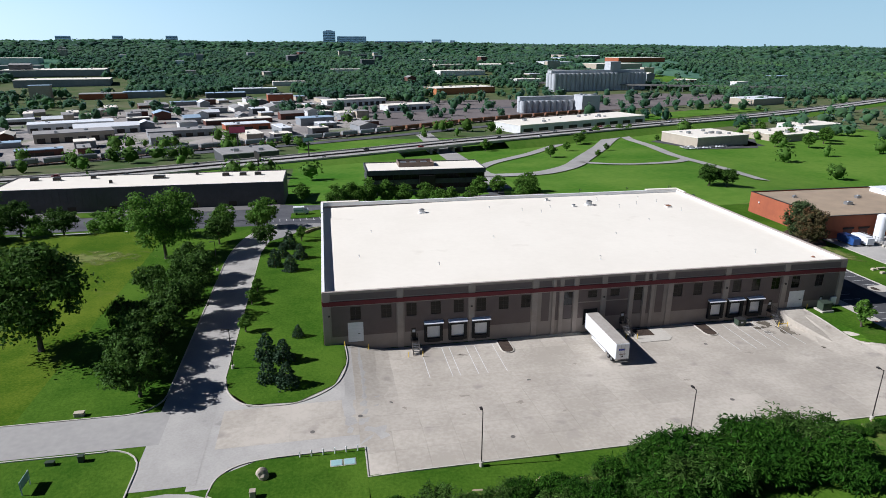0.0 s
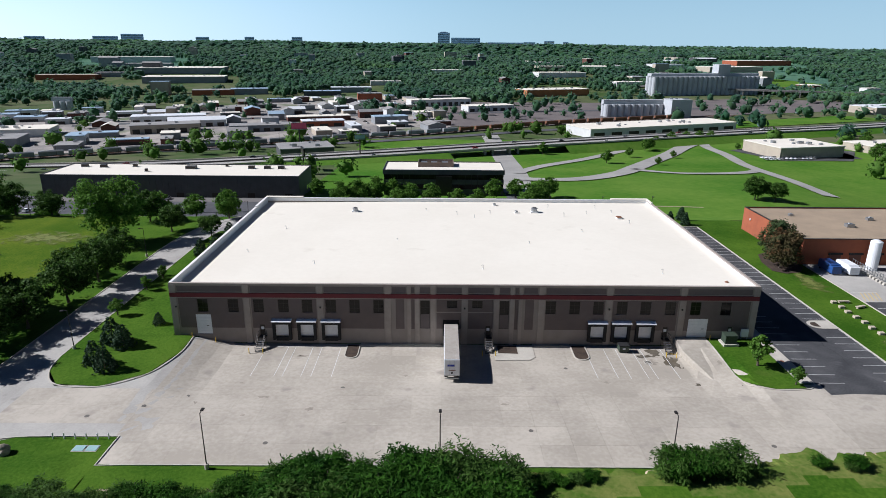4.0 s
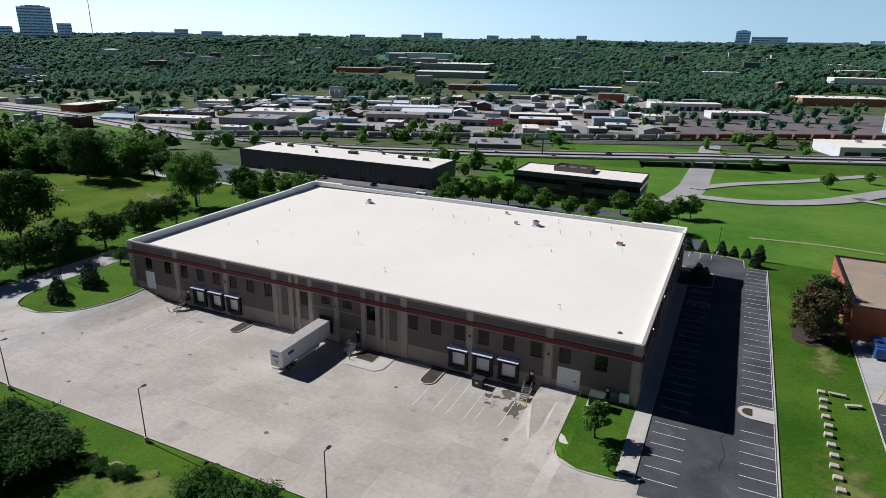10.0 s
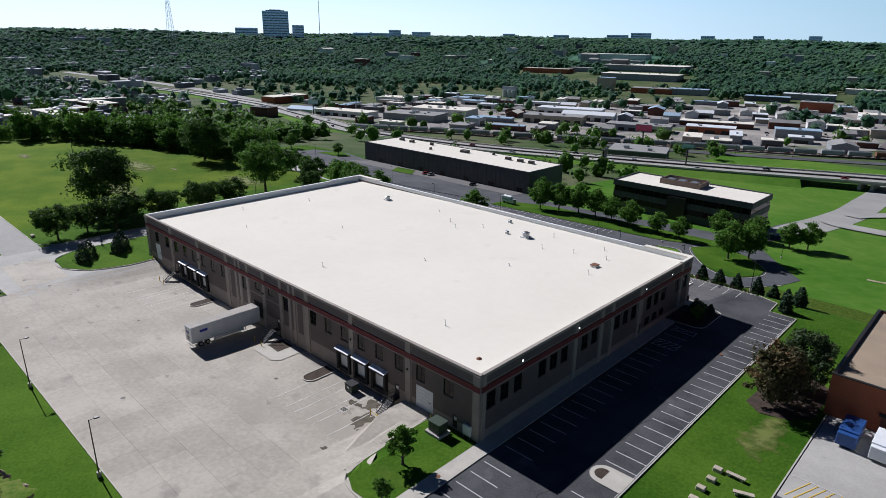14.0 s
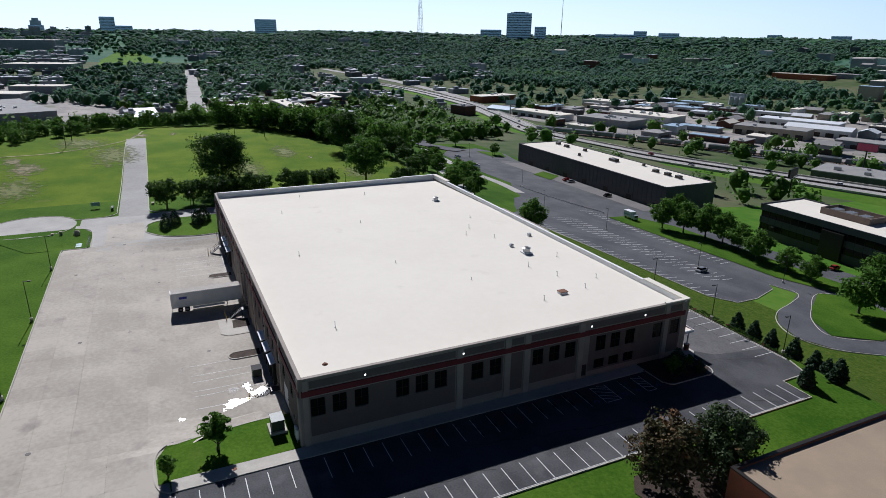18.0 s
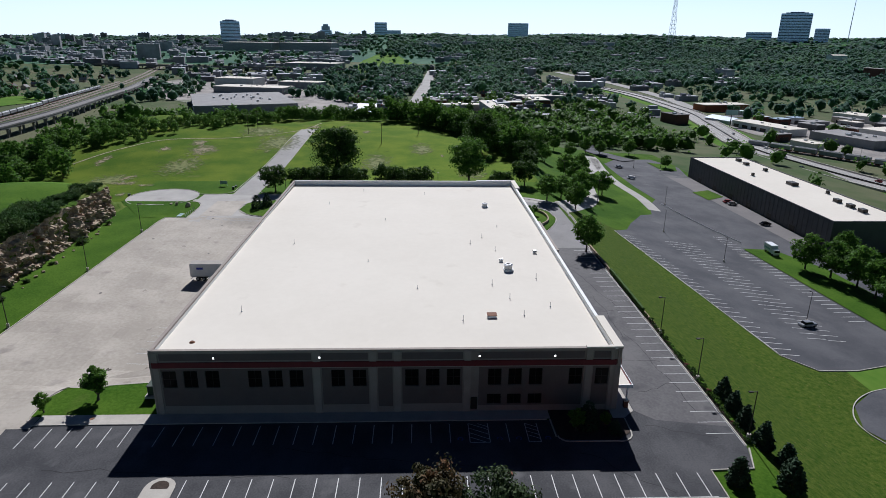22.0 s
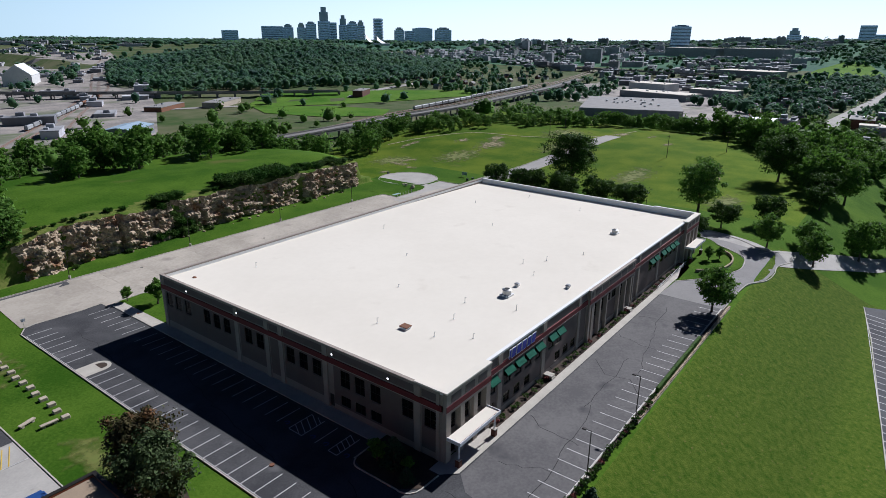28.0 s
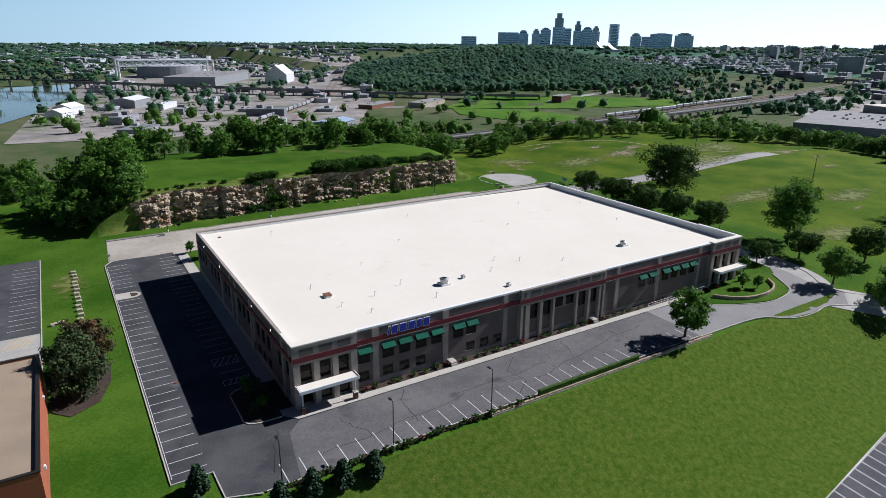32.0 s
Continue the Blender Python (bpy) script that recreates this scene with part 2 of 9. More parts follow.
# leaf colour and sheen lean blue, imitating the haze over far woods
M_FOREST = mat("hazed far woodland leaves", (0.028, 0.082, 0.040), (0.066, 0.135, 0.056), 0.9, 0.006, 0.09, island=0.28, spec=0.08, transl=0.36, sharp=1.8, sheen=0.28, spots=((0.085, 0.175, 0.045), 0.0045, 0.60))
M_BARK = mat("bark", (0.075, 0.058, 0.045), (0.11, 0.09, 0.07), 0.95, 1.5, 9.0, 0.8)
M_ROCK = mat("limestone cliff", (0.46, 0.37, 0.26), (0.24, 0.18, 0.125), 0.95, 0.5, 2.6, 1.0, spots=((0.23, 0.115, 0.055), 0.22, 0.56), sharp=1.8)
M_BRICK = mat("red brick wall", (0.36, 0.105, 0.05), (0.27, 0.08, 0.042), 0.9, 0.4, 9.0, 0.3)
M_BRICK_DARK = mat("dark brick wall", (0.13, 0.055, 0.04), (0.10, 0.045, 0.034), 0.9, 0.4, 9.0, 0.3)
M_GRAVEL_ROOF = mat("tan gravel roof", (0.36, 0.275, 0.19), (0.27, 0.21, 0.15), 0.95, 0.2, 7.0, 0.4)
M_DARK_WALL = mat("charcoal metal wall", (0.085, 0.087, 0.092), (0.065, 0.066, 0.070), 0.6, 0.4, 5.0)
M_GREEN = mat("green awning canvas", (0.012, 0.20, 0.12), (0.010, 0.155, 0.095), 0.8, 1.5, 12.0, 0.2)
M_BLUE = mat("blue sign face", (0.03, 0.05, 0.40), (0.025, 0.04, 0.33), 0.4, 1.0, 5.0)
M_WHITE_TRIM = mat("white sign edge", (0.8, 0.8, 0.82), (0.75, 0.75, 0.78), 0.4, 1.0, 5.0)
M_TRANSFORMER = mat("green transformer paint", (0.045, 0.065, 0.045), (0.035, 0.05, 0.036), 0.5, 1.0, 6.0)
M_STONE = mat("sandstone block", (0.46, 0.40, 0.31), (0.36, 0.31, 0.24), 0.9, 1.5, 6.0, 0.5, per_object=0.1)
M_RUST = mat("rusty steel", (0.16, 0.07, 0.04), (0.22, 0.10, 0.055), 0.85, 1.0, 6.0)
M_GRAVEL = mat("rail ballast", (0.20, 0.175, 0.155), (0.27, 0.24, 0.21), 0.95, 0.05, 1.0)
M_WATER = mat("river water", (0.05, 0.055, 0.045), (0.06, 0.065, 0.05), 0.08, 0.02, 0.4, 0.05, spec=0.5)


def glass_mat(name, colour, rough=0.06):
    m = bpy.data.materials.new(name)
    m.use_nodes = True
    b = m.node_tree.nodes["Principled BSDF"]
    b.inputs["Base Color"].default_value = (*colour, 1)
    b.inputs["Roughness"].default_value = rough
    b.inputs["Specular IOR Level"].default_value = 0.25
    return m


M_GLASS = glass_mat("dark window glass", (0.010, 0.009, 0.008))
M_GLASS_BLUE = glass_mat("tower glass", (0.26, 0.34, 0.44), 0.2)
M_GLASS_BLUE.node_tree.nodes["Principled BSDF"].inputs["Metallic"].default_value = 0.85


# ---- shape helpers ----
def part(name, bm, material, parent=None, label="", smooth=False):
    me = bpy.data.meshes.new(name)
    bm.normal_update()
    bm.to_mesh(me)
    bm.free()
    mats = material if isinstance(material, (list, tuple)) else [material]
    for m in mats:
        me.materials.append(m)
    if smooth:
        for p in me.polygons:
            p.use_smooth = True
    ob = new(name, me)
    if parent is not None:
        ob.parent = parent
        # children are written in world metres; their parent sits where it sits
        ob.matrix_parent_inverse = parent.matrix_basis.inverted() if parent.parent is None else Matrix()
    if label:
        ob["label"] = label
    return ob


def thing(name, x, y, z, label, category, group="", kind="", rz=0.0):
    ob = new(name)
    ob.matrix_basis = pose(x, y, z, 0, 0, rz)
    return tagged(ob, label, category, group, kind)


def add_box(bm, x0, x1, y0, y1, z0, z1, m=None, mi=0, bevel=0.0):
    vs = [bm.verts.new(v) for v in ((x0, y0, z0), (x1, y0, z0), (x1, y1, z0), (x0, y1, z0), (x0, y0, z1), (x1, y0, z1), (x1, y1, z1), (x0, y1, z1))]
    fs = [bm.faces.new([vs[i] for i in q]) for q in ((3, 2, 1, 0), (4, 5, 6, 7), (0, 1, 5, 4), (1, 2, 6, 5), (2, 3, 7, 6), (3, 0, 4, 7))]
    for f in fs:
        f.material_index = mi
    if bevel:
        es = list({e for f in fs for e in f.edges})
        r = bmesh.ops.bevel(bm, geom=es, offset=bevel, segments=1, affect="EDGES", clamp_overlap=True)
        vs = list({v for f in r["faces"] for v in f.verts} | {v for v in vs if v.is_valid})
    if m is not None:
        bmesh.ops.transform(bm, matrix=m, verts=[v for v in vs if v.is_valid])
    return vs


def box(x0, x1, y0, y1, z0, z1, m=None, bevel=0.0):
    bm = bmesh.new()
    add_box(bm, x0, x1, y0, y1, z0, z1, m, 0, bevel)
    return bm


def add_tube(bm, a, b, r0, r1=None, n=8):
    """A tapered round bar from a to b."""
    r1 = r0 if r1 is None else r1
    a, b = Vector(a), Vector(b)
    q = (b - a).to_track_quat("Z", "Y").to_matrix()
    ring = [[bm.verts.new(p + q @ Vector((math.cos(t) * r, math.sin(t) * r, 0))) for t in (2 * math.pi * i / n for i in range(n))] for p, r in ((a, r0), (b, r1))]
    for i in range(n):
        bm.faces.new((ring[0][i], ring[0][(i + 1) % n], ring[1][(i + 1) % n], ring[1][i]))
    bm.faces.new(ring[0][::-1])
    bm.faces.new(ring[1])


def tube(a, b, r0, r1=None, n=8):
    bm = bmesh.new()
    add_tube(bm, a, b, r0, r1, n)
    return bm


def smooth01(a, b, v):
    t = min(1.0, max(0.0, (v - a) / (b - a)))
    return t * t * (3 - 2 * t)


def line_at(v, *pts):
    """Straight pieces through (place, height) points."""
    if v <= pts[0][0]:
        return pts[0][1]
    for (a, za), (b, zb) in zip(pts, pts[1:]):
        if v <= b:
            return za + (zb - za) * (v - a) / (b - a)
    return pts[-1][1]


# ---- the lie of the land ----
L, W, H = 108.84, 67.15, 10.25      # the warehouse
VALLEY = -31.0


def cliff_y(x):
    """Where the foot of the rock face runs."""
    return line_at(x, (-2, -54.2), (30, -51.9), (77, -49.2), (106, -46.4), (117, -43.9), (128, -42.0))


def cliff_top(x):
    return line_at(x, (-6, 1.2), (-1.8, 2.0), (-0.6, 8.4), (8, 9.1), (50, 9.3), (77, 9.6), (100, 10.0), (112, 9.8), (118, 8.2), (128, 2.0))


def h(x, y):
    """Height of the ground."""
    z = line_at(y, (84.5, -0.3), (107, -11.2), (120, -13.2), (150, -17.0), (200, -19.5), (300, -27.0), (400, VALLEY))
    # west field, a low swell that falls away beyond the trees
    if y < 84:
        z += 3.2 * smooth01(-60, -150, x) * smooth01(80, 20, y)
        z += 2.2 * smooth01(-50, -90, x) * smooth01(-30, -90, y)
    # rock shelf south of the yard
    if -8 < x < 128:
        shelf = cliff_top(x) + 1.2 * smooth01(-56, -75, y) - 1.5 * smooth01(-75, -110, y)
        k = smooth01(cliff_y(x) - 1.6, cliff_y(x) - 2.5, y)
        z = z + (shelf - z) * k
    out = max(smooth01(-195, -330, x) if y < 120 else smooth01(-195, -330, x) * 0.6, smooth01(-112, -230, y), smooth01(205, 330, x))
    z += (VALLEY - z) * out
    # truck yard dips towards the docks
    if -40 < y < 0.5 and 2 < x < 101:
        z += (0.25 - 1.85 * smooth01(-36, -9, y)) * smooth01(2, 12, x) * (1 - smooth01(93.5, 98.0, x) * smooth01(-16, -3, y)) * (1 - 0.6 * smooth01(94, 101, x))
    elif -60 < y <= -38 and -10 < x < 128:
        z += 0.25
    # distant hills
    r = math.hypot(x, y)
    if r > 700:
        a = math.atan2(y, x)
        north = max(0.0, math.sin(a))
        east = max(0.0, math.cos(a))
        hill = 0.0
        if y > 300 or x < -500:
            near = 820 + 380 * max(0, math.cos(a)) + (300 if a < 2.6 and a > 2.2 else 0)
            hill = smooth01(near, near + 1900, r) * (70 - 22 * max(0, math.cos(a)))
            hill += 20 * noise.noise((x * 0.0016, y * 0.0016, 3.1)) * smooth01(near, near + 600, r)
        back = smooth01(math.radians(-165), math.radians(-120), a) if a < 0 else 0
        if a < 0:
            hill *= 1 - smooth01(radians(-179), radians(-150), a) * 0.45
            # wooded bluff in front of the distant city
            u, v = (x + 860) * 0.74 + (y + 1150) * 0.67, -(x + 860) * 0.67 + (y + 1150) * 0.74
            hill = max(hill, 62 * math.exp(-(u / 420) ** 2 - (v / 300) ** 2) + (30 * smooth01(2800, 4900, r)))
        z += hill
    return z


# ---- ground ----
def axis(lo, hi, step, far, grow=1.09):
    v, out = lo, []
    while v < hi + 1e-6:
        out.append(v)
        v += step
    a, s, down, up = out[0], step, [], []
    while a > -far:
        s *= grow
        a -= s
        down.append(a)
    a, s = out[-1], step
    while a < far:
        s *= grow
        a += s
        up.append(a)
    return down[::-1] + out + up


def build_ground():
    xs = axis(-70, 150, 2.5, 4900)
    ys = axis(-60, 160, 2.5, 4900)
    ys = sorted(set(ys + [-57.0 + 0.5 * i for i in range(29)]))
    # the soil lies lower beneath the cast slabs
    verts = [(x, y, h(x, y) - (0.35 if 5 <= x <= 98 and -37 < y < -1 else 0.0)) for y in ys for x in xs]
    n = len(xs)
    faces, mi = [], []
    for j in range(len(ys) - 1):
        for i in range(n - 1):
            a = j * n + i
            faces.append((a, a + 1, a + n + 1, a + n))
            x, y = (xs[i] + xs[i + 1]) / 2, (ys[j] + ys[j + 1]) / 2
            if -8 < x < 128 and cliff_y(x) - 6.5 + 2.0 * math.sin(x * 0.37) < y < cliff_y(x) - 1.0:
                mi.append(1)
            elif y > 84 and y < 130 and -20 < x < 320:
                mi.append(5)
            elif -215 < x <= -20 and 84 <= y < 190:
                mi.append(0)
            elif -230 < x < -46 and -130 < y < 130 or -46 <= x < -8 and -130 < y < -60:
                mi.append(6)
            elif -230 < x < 320 and -150 < y < 130:
                mi.append(0)
            elif -20 < x < 560 and 130 <= y < 470:
                mi.append(2)
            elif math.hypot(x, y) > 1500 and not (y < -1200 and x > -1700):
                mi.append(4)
            else:
                mi.append(3)
    me = bpy.data.meshes.new("ground")
    me.from_pydata(verts, [], faces)
    for m in (M_GRASS, M_ROUGH_GRASS, M_FAR_GRASS, M_VALLEY, M_FOREST, M_SLOPE, M_FIELD):
        me.materials.append(m)
    me.polygons.foreach_set("material_index", mi)
    me.polygons.foreach_set("use_smooth", [True] * len(faces))
    return tagged(new("ground", me), "green mown grass on rolling ground around the warehouse", "ground", kind="structure")


build_ground()


def sheet_bm(poly, dz, step=3.0, flat=None):
    """A polygon draped over the land."""
    bm = bmesh.new()
    bm.faces.new([bm.verts.new((x, y, 0)) for x, y in poly])
    bmesh.ops.triangulate(bm, faces=bm.faces[:])
    for k in (0, 1):
        lo, hi = min(p[k] for p in poly), max(p[k] for p in poly)
        v = math.ceil(lo / step) * step
        while v < hi:
            co, no = [0, 0, 0], [0, 0, 0]
            co[k], no[k] = v, 1
            bmesh.ops.bisect_plane(bm, geom=bm.verts[:] + bm.edges[:] + bm.faces[:], plane_co=co, plane_no=no)
            v += step
    for v in bm.verts:
        v.co.z = (h(v.co.x, v.co.y) if flat is None else flat) + dz
    bmesh.ops.recalc_face_normals(bm, faces=bm.faces[:])
    if bm.faces and bm.faces[:][0].normal.z < 0:
        bmesh.ops.reverse_faces(bm, faces=bm.faces[:])
    return bm


def spaced(pts, step):
    out = []
    for (ax, ay), (bx, by) in zip(pts, pts[1:]):
        n = max(1, int(math.hypot(bx - ax, by - ay) / step))
        out += [(ax + (bx - ax) * i / n, ay + (by - ay) * i / n) for i in range(n)]
    return out + [pts[-1]]


def curve_pts(pts, n=6):
    """A smooth line through the points."""
    out = []
    for i in range(len(pts) - 1):
        p0, p1, p2, p3 = (Vector(pts[max(0, min(len(pts) - 1, k))]) for k in (i - 1, i, i + 1, i + 2))
        for j in range(n):
            t = j / n
            out.append(tuple(0.5 * ((2 * p1) + (p2 - p0) * t + (2 * p0 - 5 * p1 + 4 * p2 - p3) * t * t + (3 * p1 - p0 - 3 * p2 + p3) * t ** 3)))
    return out + [tuple(pts[-1])]


def strip_bm(pts, w0, w1, dz0, dz1=None, step=3.0, zfun=None, bm=None):
    """A band along a line, from w0 to w1 metres left of it; with dz1 it is a raised kerb of that height."""
    zfun = zfun or h
    bm = bm or bmesh.new()
    pts = spaced(pts, step)
    rows = []
    for i, (x, y) in enumerate(pts):
        a, b = Vector(pts[max(0, i - 1)]), Vector(pts[min(len(pts) - 1, i + 1)])
        d = (b - a).normalized()
        nrm = Vector((-d.y, d.x))
        p, q = Vector((x, y)) + nrm * w0, Vector((x, y)) + nrm * w1
        row = []
        if dz1 is None:
            ws = max(1, min(6, int(abs(w1 - w0) / 4)))
            for k in range(ws + 1):
                c = p + (q - p) * k / ws
                row.append(bm.verts.new((c.x, c.y, zfun(c.x, c.y) + dz0)))
        else:
            for c, dz in ((p, dz0), (p, dz1), (q, dz1), (q, dz0)):
                row.append(bm.verts.new((c.x, c.y, zfun(x, y) + dz)))
        rows.append(row)
    for r, s in zip(rows, rows[1:]):
        for k in range(len(r) - 1):
            bm.faces.new((r[k], s[k], s[k + 1], r[k + 1]))
    if dz1 is not None:
        bm.faces.new(rows[0])
        bm.faces.new(rows[-1][::-1])
    bmesh.ops.recalc_face_normals(bm, faces=bm.faces[:])
    if dz1 is None and bm.faces[:][0].normal.z < 0:
        bmesh.ops.reverse_faces(bm, faces=bm.faces[:])
    return bm


def arc(cx, cy, r, a0, a1, n=8):
    return [(cx + r * math.cos(radians(a0 + (a1 - a0) * i / n)), cy + r * math.sin(radians(a0 + (a1 - a0) * i / n))) for i in range(n + 1)]


def surface(name, bm, material, label, category):
    return tagged(part(name, bm, material), label, category, kind="structure")


KERB = dict(w0=-0.09, w1=0.09, dz0=-0.1, dz1=0.17, step=2.0)


def kerb(pts, material=M_CURB):
    return surface("kerb", strip_bm(pts, **KERB), material, "pale concrete kerb along the paving", "kerb")


# truck yard, in cast slabs
yard_xs = [-15.2, -10.2, -5.2, -0.2] + [4.6 + 4.55 * i for i in range(20)] + [95.4, 99.8, 104.0, 108.0, 112.0]
yard_ys = [-38.3, -33.6, -28.8, -24.0, -19.2, -14.4, -9.6, -4.8, -0.02]
apron = surface("truck_yard", strip_bm([(5.4, -38.2), (99.6, -38.2)], 0.0, 37.9, 0.02), M_CONC, "sunlit concrete truck yard with cast slabs and oil stains", "yard")
for i in range(len(yard_xs) - 1):
    for j in range(len(yard_ys) - 1):
        x0, x1, y0, y1 = yard_xs[i], yard_xs[i + 1], yard_ys[j], yard_ys[j + 1]
        if x0 < 4.5 and y1 > -19.0 or x0 > 99 and y1 > -18.0 or x0 < 4.5 and y0 < -32:
            continue
        bm = bmesh.new()
        g = 0.008
        cols = [[bm.verts.new((xx, yy, h(xx, yy) + 0.045)) for yy in (y0 + g, (y0 + y1) / 2, y1 - g)] for xx in (x0 + g, (x0 + x1) / 2, x1 - g)]
        for a in range(2):
            for b in range(2):
                bm.faces.new((cols[a][b], cols[a + 1][b], cols[a + 1][b + 1], cols[a][b + 1]))
        r = bmesh.ops.extrude_face_region(bm, geom=bm.faces[:])
        bmesh.ops.translate(bm, verts=[v for v in r["geom"] if isinstance(v, bmesh.types.BMVert)], vec=(0, 0, -0.08))
        bmesh.ops.recalc_face_normals(bm, faces=bm.faces[:])
        part("slab", bm, M_CONC, apron)

# streets west of the building
surface("road", strip_bm([(-20.5, -36), (-20.5, 52)] + curve_pts([(-20.5, 52), (-19.6, 64), (-16.5, 75), (-9, 83.5)]), -4.1, 4.1, 0.05), M_ROAD, "pale concrete road shaded by trees", "road")
surface("road", sheet_bm([(-17.5, -37), (-13.5, -37), (-13.6, -34.5), (-9, -32.2), (5.2, -32), (5.2, -38), (9, -38), (9, -0.4), (3.7, -0.4), (3.8, -7), (1.5, -14), (-4, -18), (-11.8, -18.6), (-15.2, -14.5), (-16.6, -8), (-17.5, -8)], 0.035), M_ROAD, "concrete mouth of the yard joining the road", "road")
surface("road", strip_bm([(-23, -22), (-160, -22)], -4.3, 4.3, 0.055), M_HIGHWAY, "grey dead-end road across the field", "road")
surface("road", sheet_bm(arc(-20.5, -48.5, 11.5, 0, 345, 24), 0.06), M_ROAD, "round concrete turning circle", "road")
kerb(arc(-20.5, -48.5, 11.6, 110, 420, 28))
kerb([(-24.7, 50), (-24.7, -13)] + arc(-29.5, -13, 4.8, 0, -90, 5) + [(-150, -17.7)])
kerb([(-150, -26.4), (-29.5, -26.8)] + arc(-29.5, -31.5, 4.9, 90, 0, 5) + [(-24.6, -38)])
# lawn between road and building, and the lawn with the meters
kerb([(-16.4, 58), (-16.4, -9)] + curve_pts([(-16.4, -9), (-15.3, -14), (-11.8, -18.2), (-4.5, -18.8), (1.5, -14.5), (3.7, -7), (3.6, -0.4)]))
surface("lawn", sheet_bm([(-16.3, 58), (-16.3, -9), (-15.2, -14), (-11.8, -18.1), (-4.5, -18.7), (1.4, -14.4), (3.6, -7), (3.5, -0.3), (-0.3, -0.3), (-0.3, 68), (-9, 68), (-14.5, 66)], 0.12), M_GRASS, "mown lawn between the road and the warehouse", "lawn")
surface("lawn", sheet_bm([(-14.8, -60), (-14.8, -38), (-13.7, -34.6), (-9, -32.4), (5.1, -32.1), (5.1, -38.5), (5.1, -46)], 0.10), M_GRASS, "lawn corner with utility covers beside the truck yard", "lawn")
kerb([(-14.7, -40), (-14.7, -38)] + curve_pts([(-14.7, -38), (-13.6, -34.6), (-9, -32.3), (5.2, -32)]) + [(5.2, -38.4), (126, -38.4)])

surface("yard_corner", sheet_bm([(99.4, -10), (99.4, -20.5), (112, -20.5), (112, -16.6), (104, -17), (101, -12)], 0.06, 2.0), M_CONC, "concrete round the grass island", "yard")
# parking east of the building
lot = [(111.2, -38), (111.6, -19), (110.6, -17.5), (111.0, 0), (111.3, 57), (109.5, 70), (33.5, 70.2), (33.5, 83.3), (118.5, 83.3), (122.6, 82), (122.8, 76.2), (127.9, 76.0), (127.9, -17), (126, -21), (126, -38)]
surface("parking_lot", sheet_bm(lot, 0.05), M_ASPH, "black asphalt parking lot with white stall lines", "parking lot")
M_FRONT = mat("worn front asphalt", (0.098, 0.095, 0.097), (0.150, 0.145, 0.143), 0.9, 0.10, 2.5, 0.3, spots=((0.075, 0.074, 0.077), 0.20, 0.60), spec=0.2, sharp=1.6)
surface("parking_lot", sheet_bm([(33.6, 70.45), (109.2, 70.55), (111.6, 73.0), (113.5, 83.2), (33.6, 83.2)], 0.056), M_FRONT, "worn grey asphalt lot along the front", "parking lot")
surface("yard_mouth", sheet_bm([(110.8, -38.2), (110.8, -20), (116, -19.5), (127, -20), (126, -38.2)], 0.065), M_CONC, "concrete strip joining yard and parking lot", "yard")
kerb([(128.05, -17)] + [(128.05, 76.1), (122.9, 76.2), (122.7, 82), (118.5, 83.5)], M_CURB)
kerb([(123.5, -20.2), (126.5, -19.5), (128.05, -17)])
surface("pavement", sheet_bm([(108.86, -16.5), (111.1, -16.5), (111.1, 57.5), (108.86, 57.5)], 0.16), M_CURB, "pale concrete walk beside the warehouse wall", "pavement")
surface("pavement", sheet_bm([(11, 68.9), (11, 70.3), (109.3, 70.4), (111.1, 68.5), (111.1, 66.8), (108.9, 66.8), (108.9, 67.4), (99, 67.4), (98.5, 68.9)], 0.15), M_CURB, "pale concrete walk along the planted front", "pavement")
surface("planting_bed", sheet_bm([(11, 67.2), (11, 68.9), (98.5, 68.9), (98.5, 67.2)], 0.12), M_MULCH, "dark mulch bed under the front windows", "planting bed")
surface("planting_bed", sheet_bm([(111.2, 57.6), (115.6, 57.8), (116.4, 60), (116.4, 66), (114.5, 68.3), (111.2, 68.4), (108.9, 66.7), (108.9, 57.6)], 0.14), M_MULCH, "shaded mulch bed at the corner of the building", "planting bed")
kerb([(111.2, 57.4), (115.4, 57.5)] + arc(115.0, 59.2, 1.5, -80, 0, 4) + [(116.5, 66)] + arc(114.6, 66.4, 2.0, 0, 90, 4) + [(111.2, 68.5)])
# grass island at the south-east corner
surface("lawn", sheet_bm([(100.0, -0.2), (100.0, -13.5), (101.2, -16.8), (104, -18.2), (109.2, -18.0), (108.7, -0.2)], 0.14), M_GRASS, "small mown island beside the electrical cabinet", "lawn")
kerb([(99.9, -0.2), (99.9, -13)] + curve_pts([(99.9, -13), (101, -16.9), (104, -18.4), (109.4, -18.2), (111.2, -16.8)]) + [(111.2, 57)])
# drive at the north-west corner
surface("road", sheet_bm([(34, 70.2), (24, 70.6), (17.5, 75.8), (11, 79), (5, 80.6), (-2.4, 79.7), (-5.7, 77.6), (-11, 71), (-16.5, 66), (-15.5, 72), (-13, 79), (-14, 84.8), (-23, 88.6), (-23.5, 92), (-14, 88.8), (-6, 86.8), (0.3, 87.1), (7.3, 86.6), (16, 84.1), (24, 83.5), (34, 83.4)], 0.052), M_DRIVE, "curved concrete drive round the corner of the lot", "road")
kerb([(34, 83.6)] + curve_pts([(24, 83.7), (16, 84.3), (7.3, 86.8), (0.3, 87.3), (-6, 87.0), (-14, 89.0), (-23.5, 92.2)]))
kerb([(-24.7, 50)] + curve_pts([(-24.7, 50), (-23.6, 63), (-19.5, 74), (-14.2, 81), (-14.2, 84.8), (-23, 88.4)]))
